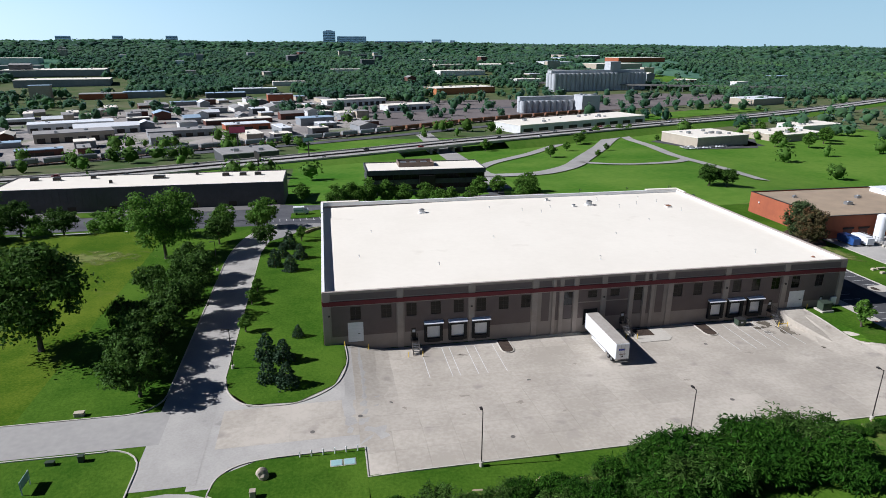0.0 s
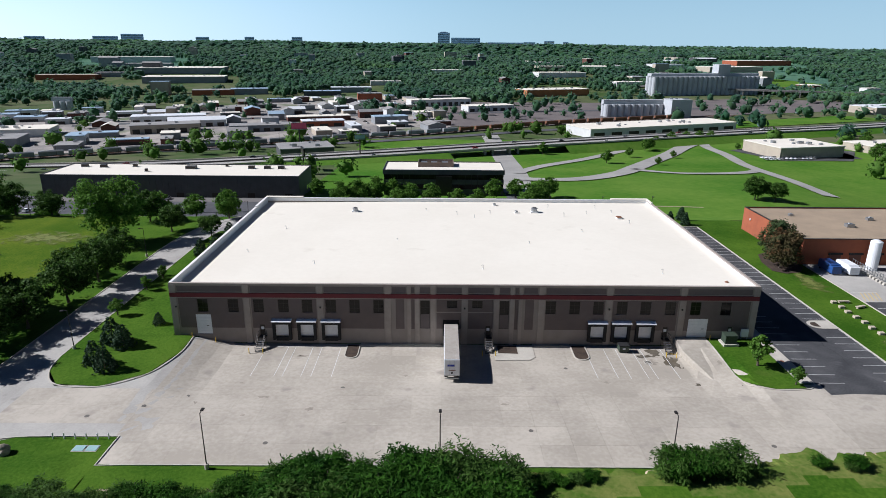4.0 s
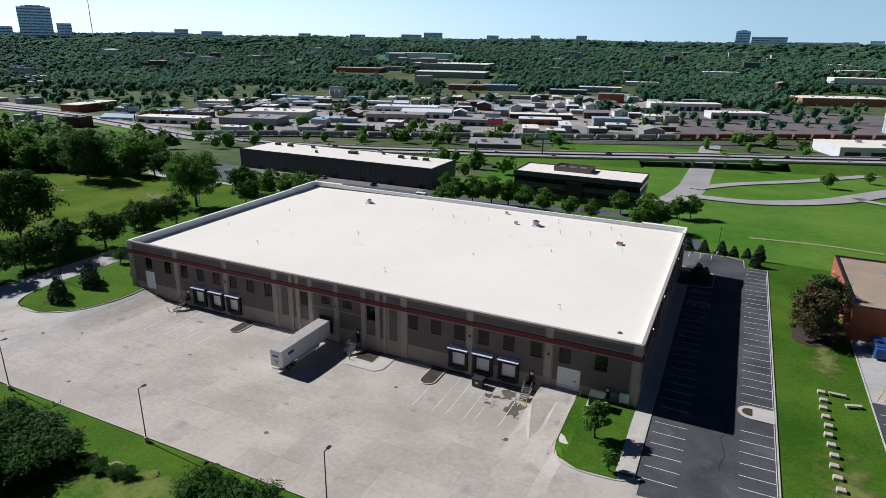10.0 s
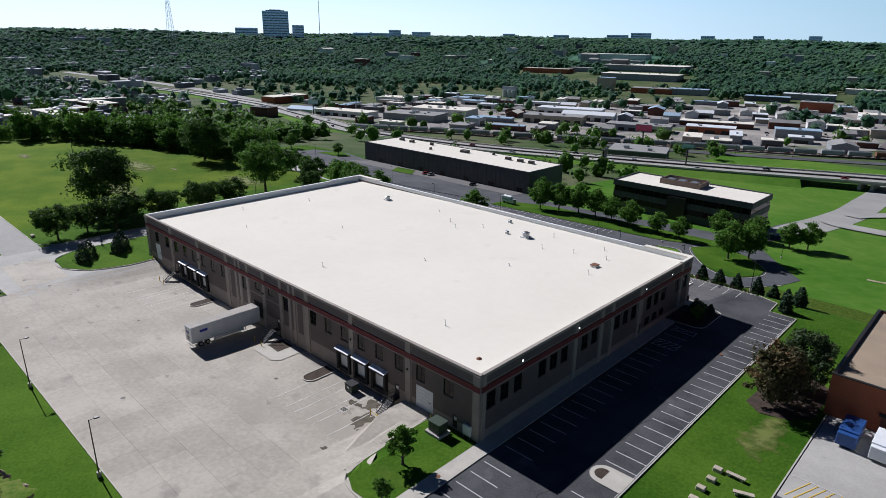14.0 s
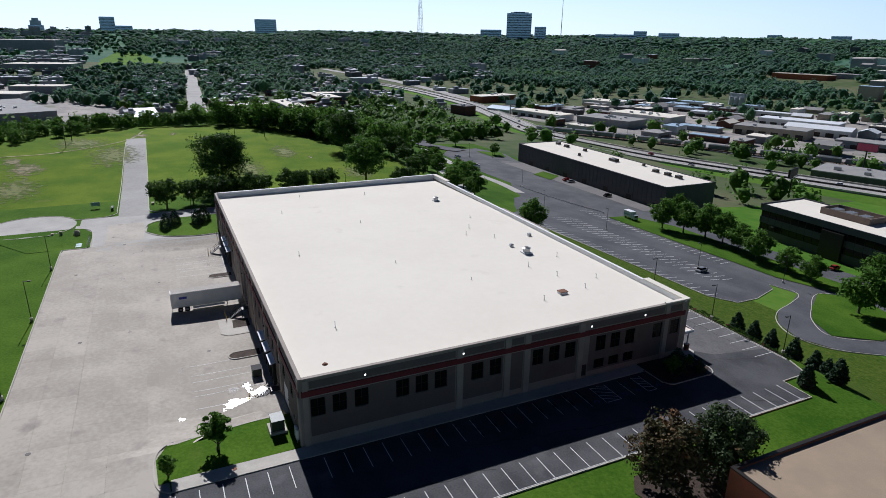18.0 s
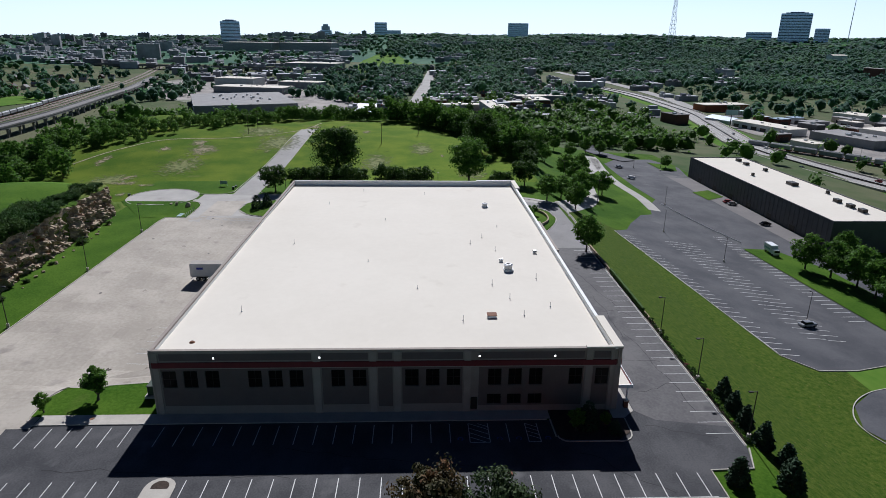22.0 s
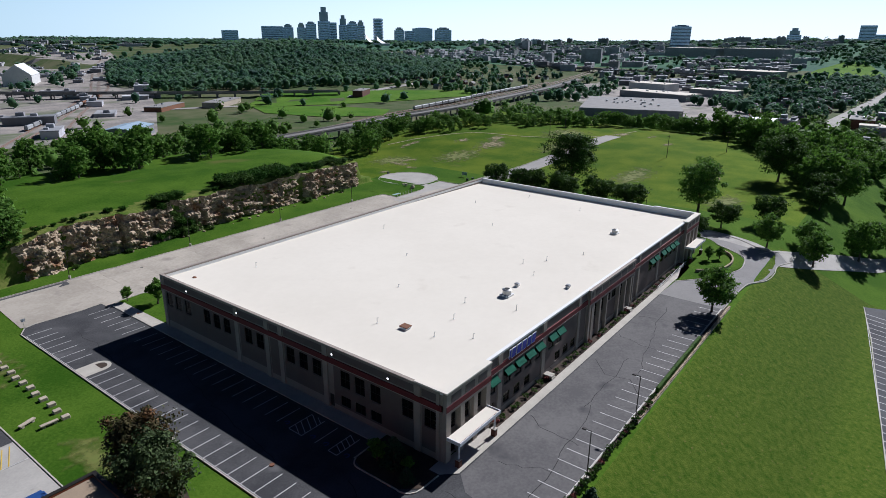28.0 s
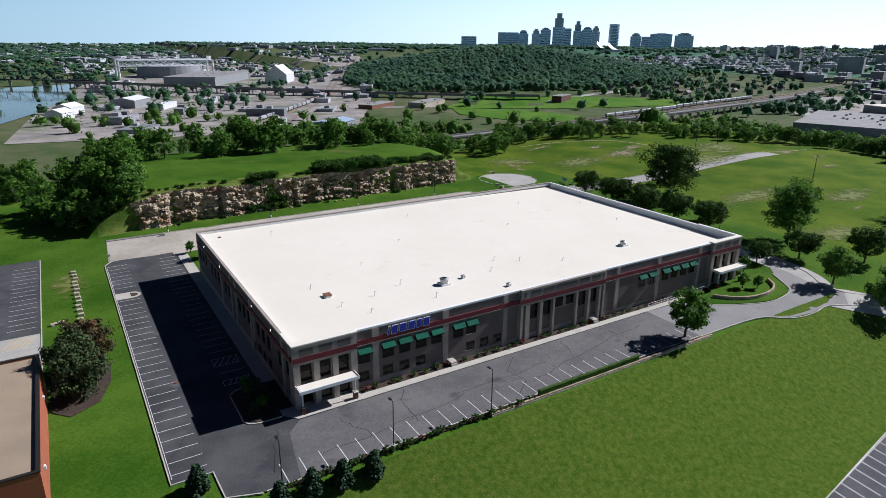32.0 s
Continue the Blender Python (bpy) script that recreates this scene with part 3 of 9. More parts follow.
surface("lawn", sheet_bm([(12.5, 70.4), (23.5, 70.8), (17.2, 75.6), (10.8, 78.8), (5, 80.4), (-2.2, 79.5), (-5.5, 77.4), (-9.5, 71.5), (0, 68), (10.5, 68)], 0.16), M_GRASS, "raised green corner with a stone edge", "lawn")
kerb([(24, 70.5)] + curve_pts([(24, 70.5), (17.4, 75.8), (11, 79), (5, 80.6), (-2.4, 79.7), (-5.7, 77.6), (-11, 70.5)]))


def painted(name, segs, w, material, label, dz=0.07, cat="marking"):
    """Road paint: each stroke is a thin strip."""
    for (x0, y0), (x1, y1) in segs:
        d = Vector((x1 - x0, y1 - y0)).normalized() * w / 2
        n = Vector((-d.y, d.x))
        bm = bmesh.new()
        k = max(1, int(math.hypot(x1 - x0, y1 - y0) / 2.5))
        rows = [[bm.verts.new((x, y, h(x, y) + dz)) for x, y in ((x0 + (x1 - x0) * i / k + n.x, y0 + (y1 - y0) * i / k + n.y), (x0 + (x1 - x0) * i / k - n.x, y0 + (y1 - y0) * i / k - n.y))] for i in range(k + 1)]
        for r, s in zip(rows, rows[1:]):
            bm.faces.new((r[0], r[1], s[1], s[0]))
        part("stall_line", bm, material, name)


lines_e = surface("stall_markings", strip_bm([(127.75, -15), (127.75, 75)], -0.04, 0.04, 0.068), M_PAINT, "white painted stall lines on asphalt", "marking")
painted(lines_e, [((112.0, y), (116.4, y)) for y in [2.1 + 2.7 * i for i in range(17)] + [-16.2 + 2.74 * i for i in range(6)]], 0.11, M_PAINT, "")
painted(lines_e, [((123.3, y), (127.7, y)) for y in [9.1 + 2.71 * i for i in range(25)] + [-15.5 + 2.71 * i for i in range(7)]], 0.11, M_PAINT, "")
painted(lines_e, [((112.0, y), (116.4, y)) for y in (48.1, 50.8, 53.5, 55.2)] + [((116.4, 45.4), (116.4, 48.1)), ((116.4, 53.5), (116.4, 55.2))], 0.11, M_PAINT, "")
painted(lines_e, [((112.0 + 1.1 * i, 45.4), (113.5 + 1.1 * i, 48.1)) for i in range(4) if i < 3] + [((112.0, 46.6), (112.8, 48.1)), ((115.2, 45.4), (116.4, 47.6))] + [((112.1 + 0.9 * i, 53.5), (113.0 + 0.9 * i, 55.2)) for i in range(4)], 0.10, M_PAINT, "")
lines_n = surface("stall_markings", strip_bm([(34, 83.2), (118, 83.2)], -0.04, 0.04, 0.068), M_PAINT, "white painted stall lines beside the retaining wall", "marking")
painted(lines_n, [((x, 79.0), (x, 83.1)) for x in [35.6 + 2.74 * i for i in range(30)]], 0.11, M_PAINT, "")
lines_s = surface("dock_markings", strip_bm([(16.5, -1.4), (33, -1.4)], -0.03, 0.03, 0.07), M_PAINT, "faded white lines in front of the dock doors", "marking")
painted(lines_s, [((x, -1.6), (x, -12.5)) for x in (17.6, 21.6, 23.0, 26.2, 27.9, 31.4, 76.9, 80.4, 82.6, 85.6, 87.2, 91.0)], 0.10, M_PAINT, "")


# bare and dry patches in the grass
def worn(name, c1, c2, cover=0.5):
    """Bare earth that thins out into the grass round it."""
    m = mat(name, c1, c2, 0.95, 0.5, 2.5, 0.5, sharp=1.5)
    nd, ln = m.node_tree.nodes, m.node_tree.links
    tc, sph, nz, geo = nd.new("ShaderNodeTexCoord"), nd.new("ShaderNodeVectorMath"), nd.new("ShaderNodeTexNoise"), nd.new("ShaderNodeNewGeometry")
    sph.operation = "DISTANCE"
    flat = nd.new("ShaderNodeVectorMath")
    flat.operation = "MULTIPLY"
    flat.inputs[1].default_value = (1, 1, 0)
    ln.new(tc.outputs["Generated"], flat.inputs[0])
    ln.new(flat.outputs[0], sph.inputs[0])
    sph.inputs[1].default_value = (0.5, 0.5, 0)
    nz.inputs["Scale"].default_value, nz.inputs["Detail"].default_value = 0.45, 6.0
    ln.new(geo.outputs["Position"], nz.inputs["Vector"])
    sub = nd.new("ShaderNodeMath")
    sub.operation = "SUBTRACT"
    ln.new(nz.outputs["Fac"], sub.inputs[0])
    ln.new(sph.outputs["Value"], sub.inputs[1])
    ramp = nd.new("ShaderNodeMapRange")
    ramp.inputs["From Min"].default_value, ramp.inputs["From Max"].default_value = 0.32 - 0.3 * cover, 0.62 - 0.3 * cover
    ln.new(sub.outputs[0], ramp.inputs["Value"])
    ms, tr = nd.new("ShaderNodeMixShader"), nd.new("ShaderNodeBsdfTransparent")
    ln.new(ramp.outputs[0], ms.inputs[0])
    ln.new(tr.outputs[0], ms.inputs[1])
    ln.new(nd["Principled BSDF"].outputs[0], ms.inputs[2])
    ln.new(ms.outputs[0], nd["Material Output"].inputs["Surface"])
    return m


M_WORN = worn("worn earth", (0.27, 0.22, 0.13), (0.17, 0.16, 0.07))
M_YELLOWED = worn("yellowed turf", (0.155, 0.165, 0.04), (0.12, 0.155, 0.03), 0.6)


def patch(cx, cy, rx, ry, seed, label="dry bare patch worn into the grass", material=M_WORN):
    surface("bare_patch", sheet_bm([(cx + rx * math.cos(radians(15 * i)), cy + ry * math.sin(radians(15 * i))) for i in range(24)], 0.09 + 0.002 * (seed % 9), 2.5), material, label, "bare ground")


for q in ((-120, -30, 30, 14, 21), (-80, 20, 26, 9, 22), (-70, -60, 22, 12, 23), (-150, -45, 24, 16, 24), (-60, 60, 18, 8, 25), (-110, 40, 20, 8, 26), (-45, -78, 16, 12, 27), (136.5, 30, 4, 9, 28), (136, -8, 5, 12, 29), (150, 88, 14, 6, 30)):
    patch(*q, "yellowed sun-dried turf in the lawn", M_YELLOWED)
for q in ((-99, -60, 17, 9, 1), (-96, -76, 7, 5, 2), (-112, -66, 9, 5, 3), (-41, -70, 3.5, 8, 4), (-50, -73, 7, 4, 5), (-38, -62, 3, 4, 6), (-96, 49, 4, 1.5, 7), (-168, -20, 9, 6, 10), (-170, -5, 7, 3, 11), (-76, -94, 12, 3, 12), (-24, -64, 4, 2.5, 16), (-150, 10, 9, 3, 17)):
    patch(*q)
surface("footpath", strip_bm(curve_pts([(-70, -104), (-112, -86), (-127, -54), (-154, -27), (-185, -19)]), -0.45, 0.45, 0.09), M_DRY, "faint dry track worn across the field", "track")


# cracks in the old asphalt
lot_crack = surface("asphalt_crack", strip_bm([(70, 71.5), (74, 75), (73, 79), (77, 82)], -0.05, 0.05, 0.066), M_BLACK, "dark winding cracks in the asphalt", "crack")
random.seed(9)
for x, y, dx, dy, n in ((40, 74, 3.0, 0.4, 16), (92, 71, 0.4, 1.2, 9), (104, 73, -0.6, 1.3, 7), (58, 71, 0.5, 1.3, 8), (84, 77, 2.6, 0.2, 12), (117, 20, 0.3, 2.0, 20), (121, -10, 0.2, 2.2, 18), (119, 60, 1.0, 1.4, 9), (48, 71, -0.4, 1.4, 8), (113, 71, 0.7, 1.4, 8), (66, 76, 2.2, -0.1, 10)):
    pts = [(x, y)]
    for i in range(n):
        x, y = x + dx * random.uniform(0.5, 1.1) + random.uniform(-0.5, 0.5), y + dy * random.uniform(0.5, 1.1) + random.uniform(-0.5, 0.5)
        pts.append((x, min(82.8, y)))
    part("crack", strip_bm(pts, -0.045, 0.045, 0.066), M_BLACK, lot_crack)


# ---- the warehouse ----
M_CONC_WALL = mat("painted precast wall", (0.30, 0.262, 0.232), (0.25, 0.215, 0.19), 0.85, 0.4, 8.0, 0.2, spec=0.2)
warehouse = thing("warehouse", L / 2, W / 2, 0, "long taupe precast warehouse with maroon band and white roof", "warehouse")
Z0 = -1.75
SIDES = {
    "south": lambda u, d, z: (u, -d, z),
    "north": lambda u, d, z: (u, W + d, z),
    "east": lambda u, d, z: (L + d, u, z),
    "west": lambda u, d, z: (-d, u, z),
}


def panel(bm, side, u0, u1, z0, z1, d0, d1):
    """A block on a side of the building, from d0 to d1 metres proud of it."""
    f = SIDES[side]
    vs = [bm.verts.new(f(u, d, z)) for d in (d0, d1) for u, z in ((u0, z0), (u1, z0), (u1, z1), (u0, z1))]
    for q in ((0, 1, 2, 3), (7, 6, 5, 4), (0, 4, 5, 1), (1, 5, 6, 2), (2, 6, 7, 3), (3, 7, 4, 0)):
        bm.faces.new([vs[i] for i in q])


def block(name, side, u0, u1, z0, z1, d0, d1, material, parent, label=""):
    bm = bmesh.new()
    panel(bm, side, u0, u1, z0, z1, d0, d1)
    bmesh.ops.recalc_face_normals(bm, faces=bm.faces[:])
    return part(name, bm, material, parent, label)


def pierced_wall(side, u0, u1, z0, z1, holes, thick=0.35):
    """A wall slab with openings cut through it."""
    us = sorted({u0, u1, *[v for q in holes for v in q[:2]]})
    zs = sorted({z0, z1, *[v for q in holes for v in q[2:]]})
    f = SIDES[side]
    bm = bmesh.new()

    def solid(i, j):
        if not (0 <= i < len(us) - 1 and 0 <= j < len(zs) - 1):
            return False
        u, z = (us[i] + us[i + 1]) / 2, (zs[j] + zs[j + 1]) / 2
        return not any(a < u < b and c < z < d for a, b, c, d in holes)

    def quad(*p):
        bm.faces.new([bm.verts.new(f(*v)) for v in p])

    for i in range(len(us) - 1):
        for j in range(len(zs) - 1):
            if not solid(i, j):
                continue
            a, b, c, d = us[i], us[i + 1], zs[j], zs[j + 1]
            quad((a, 0, c), (b, 0, c), (b, 0, d), (a, 0, d))
            quad((a, -thick, c), (a, -thick, d), (b, -thick, d), (b, -thick, c))
            if not solid(i - 1, j):
                quad((a, 0, c), (a, 0, d), (a, -thick, d), (a, -thick, c))
            if not solid(i + 1, j):
                quad((b, 0, c), (b, -thick, c), (b, -thick, d), (b, 0, d))
            if not solid(i, j - 1):
                quad((a, 0, c), (a, -thick, c), (b, -thick, c), (b, 0, c))
            if not solid(i, j + 1):
                quad((a, 0, d), (b, 0, d), (b, -thick, d), (a, -thick, d))
    bmesh.ops.remove_doubles(bm, verts=bm.verts[:], dist=0.0005)
    bmesh.ops.recalc_face_normals(bm, faces=bm.faces[:])
    return part("wall", bm, M_CONC_WALL, warehouse)


def window(side, u0, u1, z0, z1, rows=3, cols=2, spandrel=0.0):
    """A dark glazed window set into its opening: frame with glazing bars, and panes."""
    t = 0.07
    f = SIDES[side]
    bm = bmesh.new()
    rings = [[bm.verts.new(f(u, d, z)) for u, z in ((u0 + e, z0 + e), (u1 - e, z0 + e), (u1 - e, z1 - e), (u0 + e, z1 - e))] for e, d in ((0, -0.10), (t, -0.10), (t, -0.22), (0, -0.22))]
    for a, b in zip(rings, rings[1:] + rings[:1]):
        for k in range(4):
            bm.faces.new((a[k], a[(k + 1) % 4], b[(k + 1) % 4], b[k]))
    bmesh.ops.recalc_face_normals(bm, faces=bm.faces[:])
    w = part("window", bm, M_METAL_DARK, warehouse)
    for i in range(1, cols):
        u = u0 + (u1 - u0) * i / cols
        block("mullion", side, u - 0.025, u + 0.025, z0 + t, z1 - t, -0.20, -0.12, M_METAL_DARK, w)
    for j in range(1, rows):
        z = z0 + (z1 - z0) * j / rows
        block("glazing_bar", side, u0 + t, u1 - t, z - 0.025, z + 0.025, -0.195, -0.125, M_METAL_DARK, w)
    for i in range(cols):
        for j in range(rows):
            a, b = u0 + (u1 - u0) * i / cols, u0 + (u1 - u0) * (i + 1) / cols
            c, d = z0 + (z1 - z0) * j / rows, z0 + (z1 - z0) * (j + 1) / rows
            block("pane", side, a + 0.02, b - 0.02, c + 0.02, d - 0.02, -0.175, -0.155, M_GLASS, w)
    if spandrel:
        block("spandrel", side, u0 + t, u1 - t, z0 + t, z0 + spandrel, -0.15, -0.085, M_PANEL, w)
    return w


def facade(side, length, pilasters, panels, openings, recesses=()):
    for (a, b) in pilasters:
        block("pilaster", side, a, b, Z0 if side == "south" else -0.3, H - 0.32, 0.0, 0.16, M_WALL_LIGHT, warehouse)
    for (a, b, c, d) in panels:
        # a painted panel with the window openings left free
        cut = [o for o in openings if o[0] < b and o[1] > a and o[2] < d and o[3] > c]
        us = sorted({a, b, *[min(max(v, a), b) for o in cut for v in o[:2]]})
        zs = sorted({c, d, *[min(max(v, c), d) for o in cut for v in o[2:4]]})
        bm = bmesh.new()
        for i in range(len(us) - 1):
            for j in range(len(zs) - 1):
                u, z = (us[i] + us[i + 1]) / 2, (zs[j] + zs[j + 1]) / 2
                if not any(o[0] < u < o[1] and o[2] < z < o[3] for o in cut):
                    f = SIDES[side]
                    p, q, r, s = us[i], us[i + 1], zs[j], zs[j + 1]
                    bm.faces.new([bm.verts.new(f(*v)) for v in ((p, 0.02, r), (q, 0.02, r), (q, 0.02, s), (p, 0.02, s))])
        bmesh.ops.remove_doubles(bm, verts=bm.verts[:], dist=0.0005)
        e = bmesh.ops.extrude_face_region(bm, geom=bm.faces[:])
        off = Vector(SIDES[side](0, -0.03, 0)) - Vector(SIDES[side](0, 0, 0))
        bmesh.ops.translate(bm, verts=[v for v in e["geom"] if isinstance(v, bmesh.types.BMVert)], vec=off)
        bmesh.ops.recalc_face_normals(bm, faces=bm.faces[:])
        part("wall_panel", bm, M_PANEL if c > 8 else M_WALL, warehouse, "grey upper panel" if c > 8 else "darker taupe panel")
    block("band", side, 0.0 if side in ("south", "north") else 0.2, length, 7.52, 8.36, 0.0, 0.20, M_BAND, warehouse, "maroon painted band")
    block("ledge", side, 0.0 if side in ("south", "north") else 0.2, length, 7.40, 7.516, 0.0, 0.215, M_WALL_LIGHT, warehouse, "pale ledge under the band")


def mirrored(spans, total):
    return spans + [(total - b, total - a, *rest) for a, b, *rest in spans]


# south side, with the docks
S_WIN = mirrored([(u, u + 1.95, 4.5, 7.1) for u in (4.85, 10.5, 15.2, 19.8, 24.2, 28.6, 33.0, 37.45)], L)
S_TALL = mirrored([(46.15, 47.95, 1.4, 7.1)], L)
S_SMALL = mirrored([(51.1, 53.05, 5.6, 7.1)], L)
DOCKS = (20.3, 24.95, 29.5, 79.3, 83.75, 88.3)
S_DOCK = [(c - 1.3, c + 1.3, -0.25, 2.55) for c in DOCKS]
S_DOOR = [(4.3, 7.15, 0.0, 4.0), (96.3, 100.0, 0.0, 3.75)]
S_MAN = [(16.1, 17.05, -0.2, 2.0), (58.4, 59.35, -0.2, 2.0), (91.7, 92.65, -0.2, 2.0), (103.9, 104.8, 0.0, 2.1)]
S_BIG = [(50.4, 53.4, -0.25, 3.2)]
s_open = S_WIN + S_TALL + S_SMALL + S_DOCK + S_DOOR + S_MAN + S_BIG
pierced_wall("south", 0, L, Z0, H - 0.3, s_open)
s_pil = mirrored([(0.0, 1.15), (13.5, 14.6), (27.1, 28.2), (39.6, 40.75), (43.75, 44.4), (45.2, 46.0), (48.1, 49.0), (54.0 - 0.1, 54.42)], L)
s_low = mirrored([(1.4, 13.3, 1.3, 7.3), (14.85, 26.9, 1.3, 7.3), (28.4, 39.4, 1.3, 7.3), (41.6, 43.2, 1.3, 7.3), (44.5, 45.1, 1.3, 7.3), (49.2, 53.8, 4.85, 7.3)], L) + [(55.05, 59.7, 1.4, 4.6), (49.2, 53.8, 1.4, 4.6)]
s_up = mirrored([(1.4, 13.3, 8.6, 9.7), (14.85, 26.9, 8.6, 9.7), (28.4, 39.4, 8.6, 9.7), (41.0, 43.5, 8.6, 9.7), (44.5, 45.1, 8.6, 9.7), (46.1, 48.0, 8.6, 9.7), (49.2, 53.8, 8.6, 9.7)], L)
facade("south", L, s_pil, s_low + s_up, s_open)
for w in S_WIN:
    window("south", *w)
for w in S_TALL:
    window("south", *w, rows=4, spandrel=2.9)
for w in S_SMALL:
    window("south", *w, rows=2)

# north side, the front with entrances
N_ENT = [(99.6, 101.55, 3.8, 7.05), (102.65, 104.6, 3.8, 7.05), (105.75, 107.7, 3.8, 7.05)]
N_ENT_DOOR = [(99.6, 101.55, 0.0, 2.75), (102.65, 104.6, 0.0, 2.75), (105.75, 107.7, 0.0, 2.75)]
N_AWN_E = [(u - 2.15, u, 4.1, 6.55) for u in (98.05, 93.75, 90.65, 87.55, 84.5, 80.05, 77.3)]
N_AWN_W = [(u - 2.1, u, 4.1, 6.55) for u in (33.6, 30.6, 26.2, 23.2, 20.2, 17.3)]
N_LOW = [(u - 1.9, u, 0.95, 2.65) for u in (98.0, 93.75, 90.65, 87.55, 77.25, 74.3, 71.4)]
N_TALL = [(61.0, 63.3, 0.9, 7.1), (57.8, 60.2, 0.9, 7.1), (48.7, 51.2, 0.9, 7.1), (45.7, 47.9, 0.9, 7.1)]
N_TRANS = [(54.7, 57.2, 4.7, 7.1), (51.9, 54.0, 4.7, 7.1)]
n_win = N_ENT + mirrored(N_ENT, L)[3:] + N_ENT_DOOR + mirrored(N_ENT_DOOR, L)[3:] + N_AWN_E + N_AWN_W + N_LOW + N_TALL + N_TRANS
pierced_wall("north", 0, L, -0.4, H - 0.3, n_win)
n_pil = [(107.75, L), (104.65, 105.7), (101.6, 102.6), (98.45, 99.55), (94.4, 95.5), (81.1, 82.2), (68.4, 69.3), (63.4, 64.4), (65.0, 65.6), (60.25, 60.95), (57.25, 57.75), (51.3, 51.8), (47.95, 48.6), (44.0, 44.5), (45.1, 45.6), (39.6, 40.5), (27.2, 28.2), (13.6, 14.5), (9.3, 10.4), (6.2, 7.2), (3.1, 4.2), (0.0, 1.1)]
n_low = [(82.3, 94.3, 0.7, 7.3), (69.4, 81.0, 0.7, 7.3), (95.6, 98.3, 0.7, 7.3), (65.9, 68.2, 0.7, 7.3), (64.5, 64.9, 0.7, 7.3), (51.95, 57.1, 0.9, 4.5), (44.6, 45.0, 0.7, 7.3), (40.7, 43.8, 0.7, 7.3), (28.4, 39.4, 0.7, 7.3), (14.7, 27.0, 0.7, 7.3), (10.7, 13.4, 0.7, 7.3)]
n_up = [(105.9, 107.5, 8.6, 9.7), (102.8, 104.5, 8.6, 9.7), (99.7, 101.5, 8.6, 9.7), (95.7, 98.2, 8.6, 9.7), (82.4, 94.2, 8.6, 9.7), (69.5, 80.9, 8.6, 9.7), (65.9, 68.2, 8.6, 9.7), (64.5, 64.95, 8.6, 9.7), (61.0, 63.3, 8.6, 9.7), (57.8, 60.2, 8.6, 9.7), (51.95, 57.1, 8.6, 9.7), (48.7, 51.2, 8.6, 9.7), (45.7, 47.9, 8.6, 9.7), (40.7, 43.8, 8.6, 9.7), (28.4, 39.4, 8.6, 9.7), (14.7, 27.0, 8.6, 9.7), (10.7, 13.4, 8.6, 9.7), (7.3, 9.1, 8.6, 9.7), (4.3, 6.0, 8.6, 9.7), (1.2, 3.0, 8.6, 9.7)]
facade("north", L, n_pil, n_low + n_up, n_win)
for w in N_ENT + mirrored(N_ENT, L)[3:]:
    window("north", *w, rows=3, cols=2)
for w in N_ENT_DOOR + mirrored(N_ENT_DOOR, L)[3:]:
    window("north", *w, rows=1, cols=2)
for w in N_AWN_E + N_AWN_W:
    window("north", *w, rows=3, cols=2)
for w in N_LOW + N_TRANS:
    window("north", *w, rows=2, cols=2)
for w in N_TALL:
    window("north", *w, rows=4, cols=1, spandrel=2.8)

# the corner pavilions and the middle bay of the front stand proud of it
def pavilion(u0, u1, piers, deep, doors=False):
    for a, b in piers:
        block("pier", "north", a, b, -0.3, 7.06, 0.165, deep, M_WALL_LIGHT, warehouse, "pale projecting pier")
    block("fascia", "north", u0, u1, 7.064, H - 0.31, 0.22, deep, M_WALL_LIGHT, warehouse, "pale projecting fascia")
    block("band", "north", u0 - 0.03, u1 + 0.03, 7.52, 8.36, deep + 0.002, deep + 0.06, M_BAND, warehouse, "maroon painted band")
    for (a, b), (c, d) in zip(piers, piers[1:]):
        block("wall_panel", "north", b, c, 8.6, 9.7, deep + 0.002, deep + 0.03, M_PANEL, warehouse, "grey upper panel")
    block("coping", "north", u0, u1, H - 0.304, H, 0.104, deep + 0.1, M_WALL_LIGHT, warehouse, "pale stepped coping")


pavilion(98.45, L, [(98.45, 99.5), (101.65, 102.55), (104.7, 105.65), (107.8, L)], 0.75)
pavilion(0.0, 10.4, [(0.0, 1.05), (3.2, 4.1), (6.25, 7.15), (9.35, 10.4)], 0.75)
pavilion(44.0, 65.6, [(44.0, 44.5), (45.1, 45.6), (48.0, 48.6), (51.3, 51.8), (57.3, 57.75), (60.3, 60.95), (63.4, 64.4), (65.0, 65.6)], 0.6)

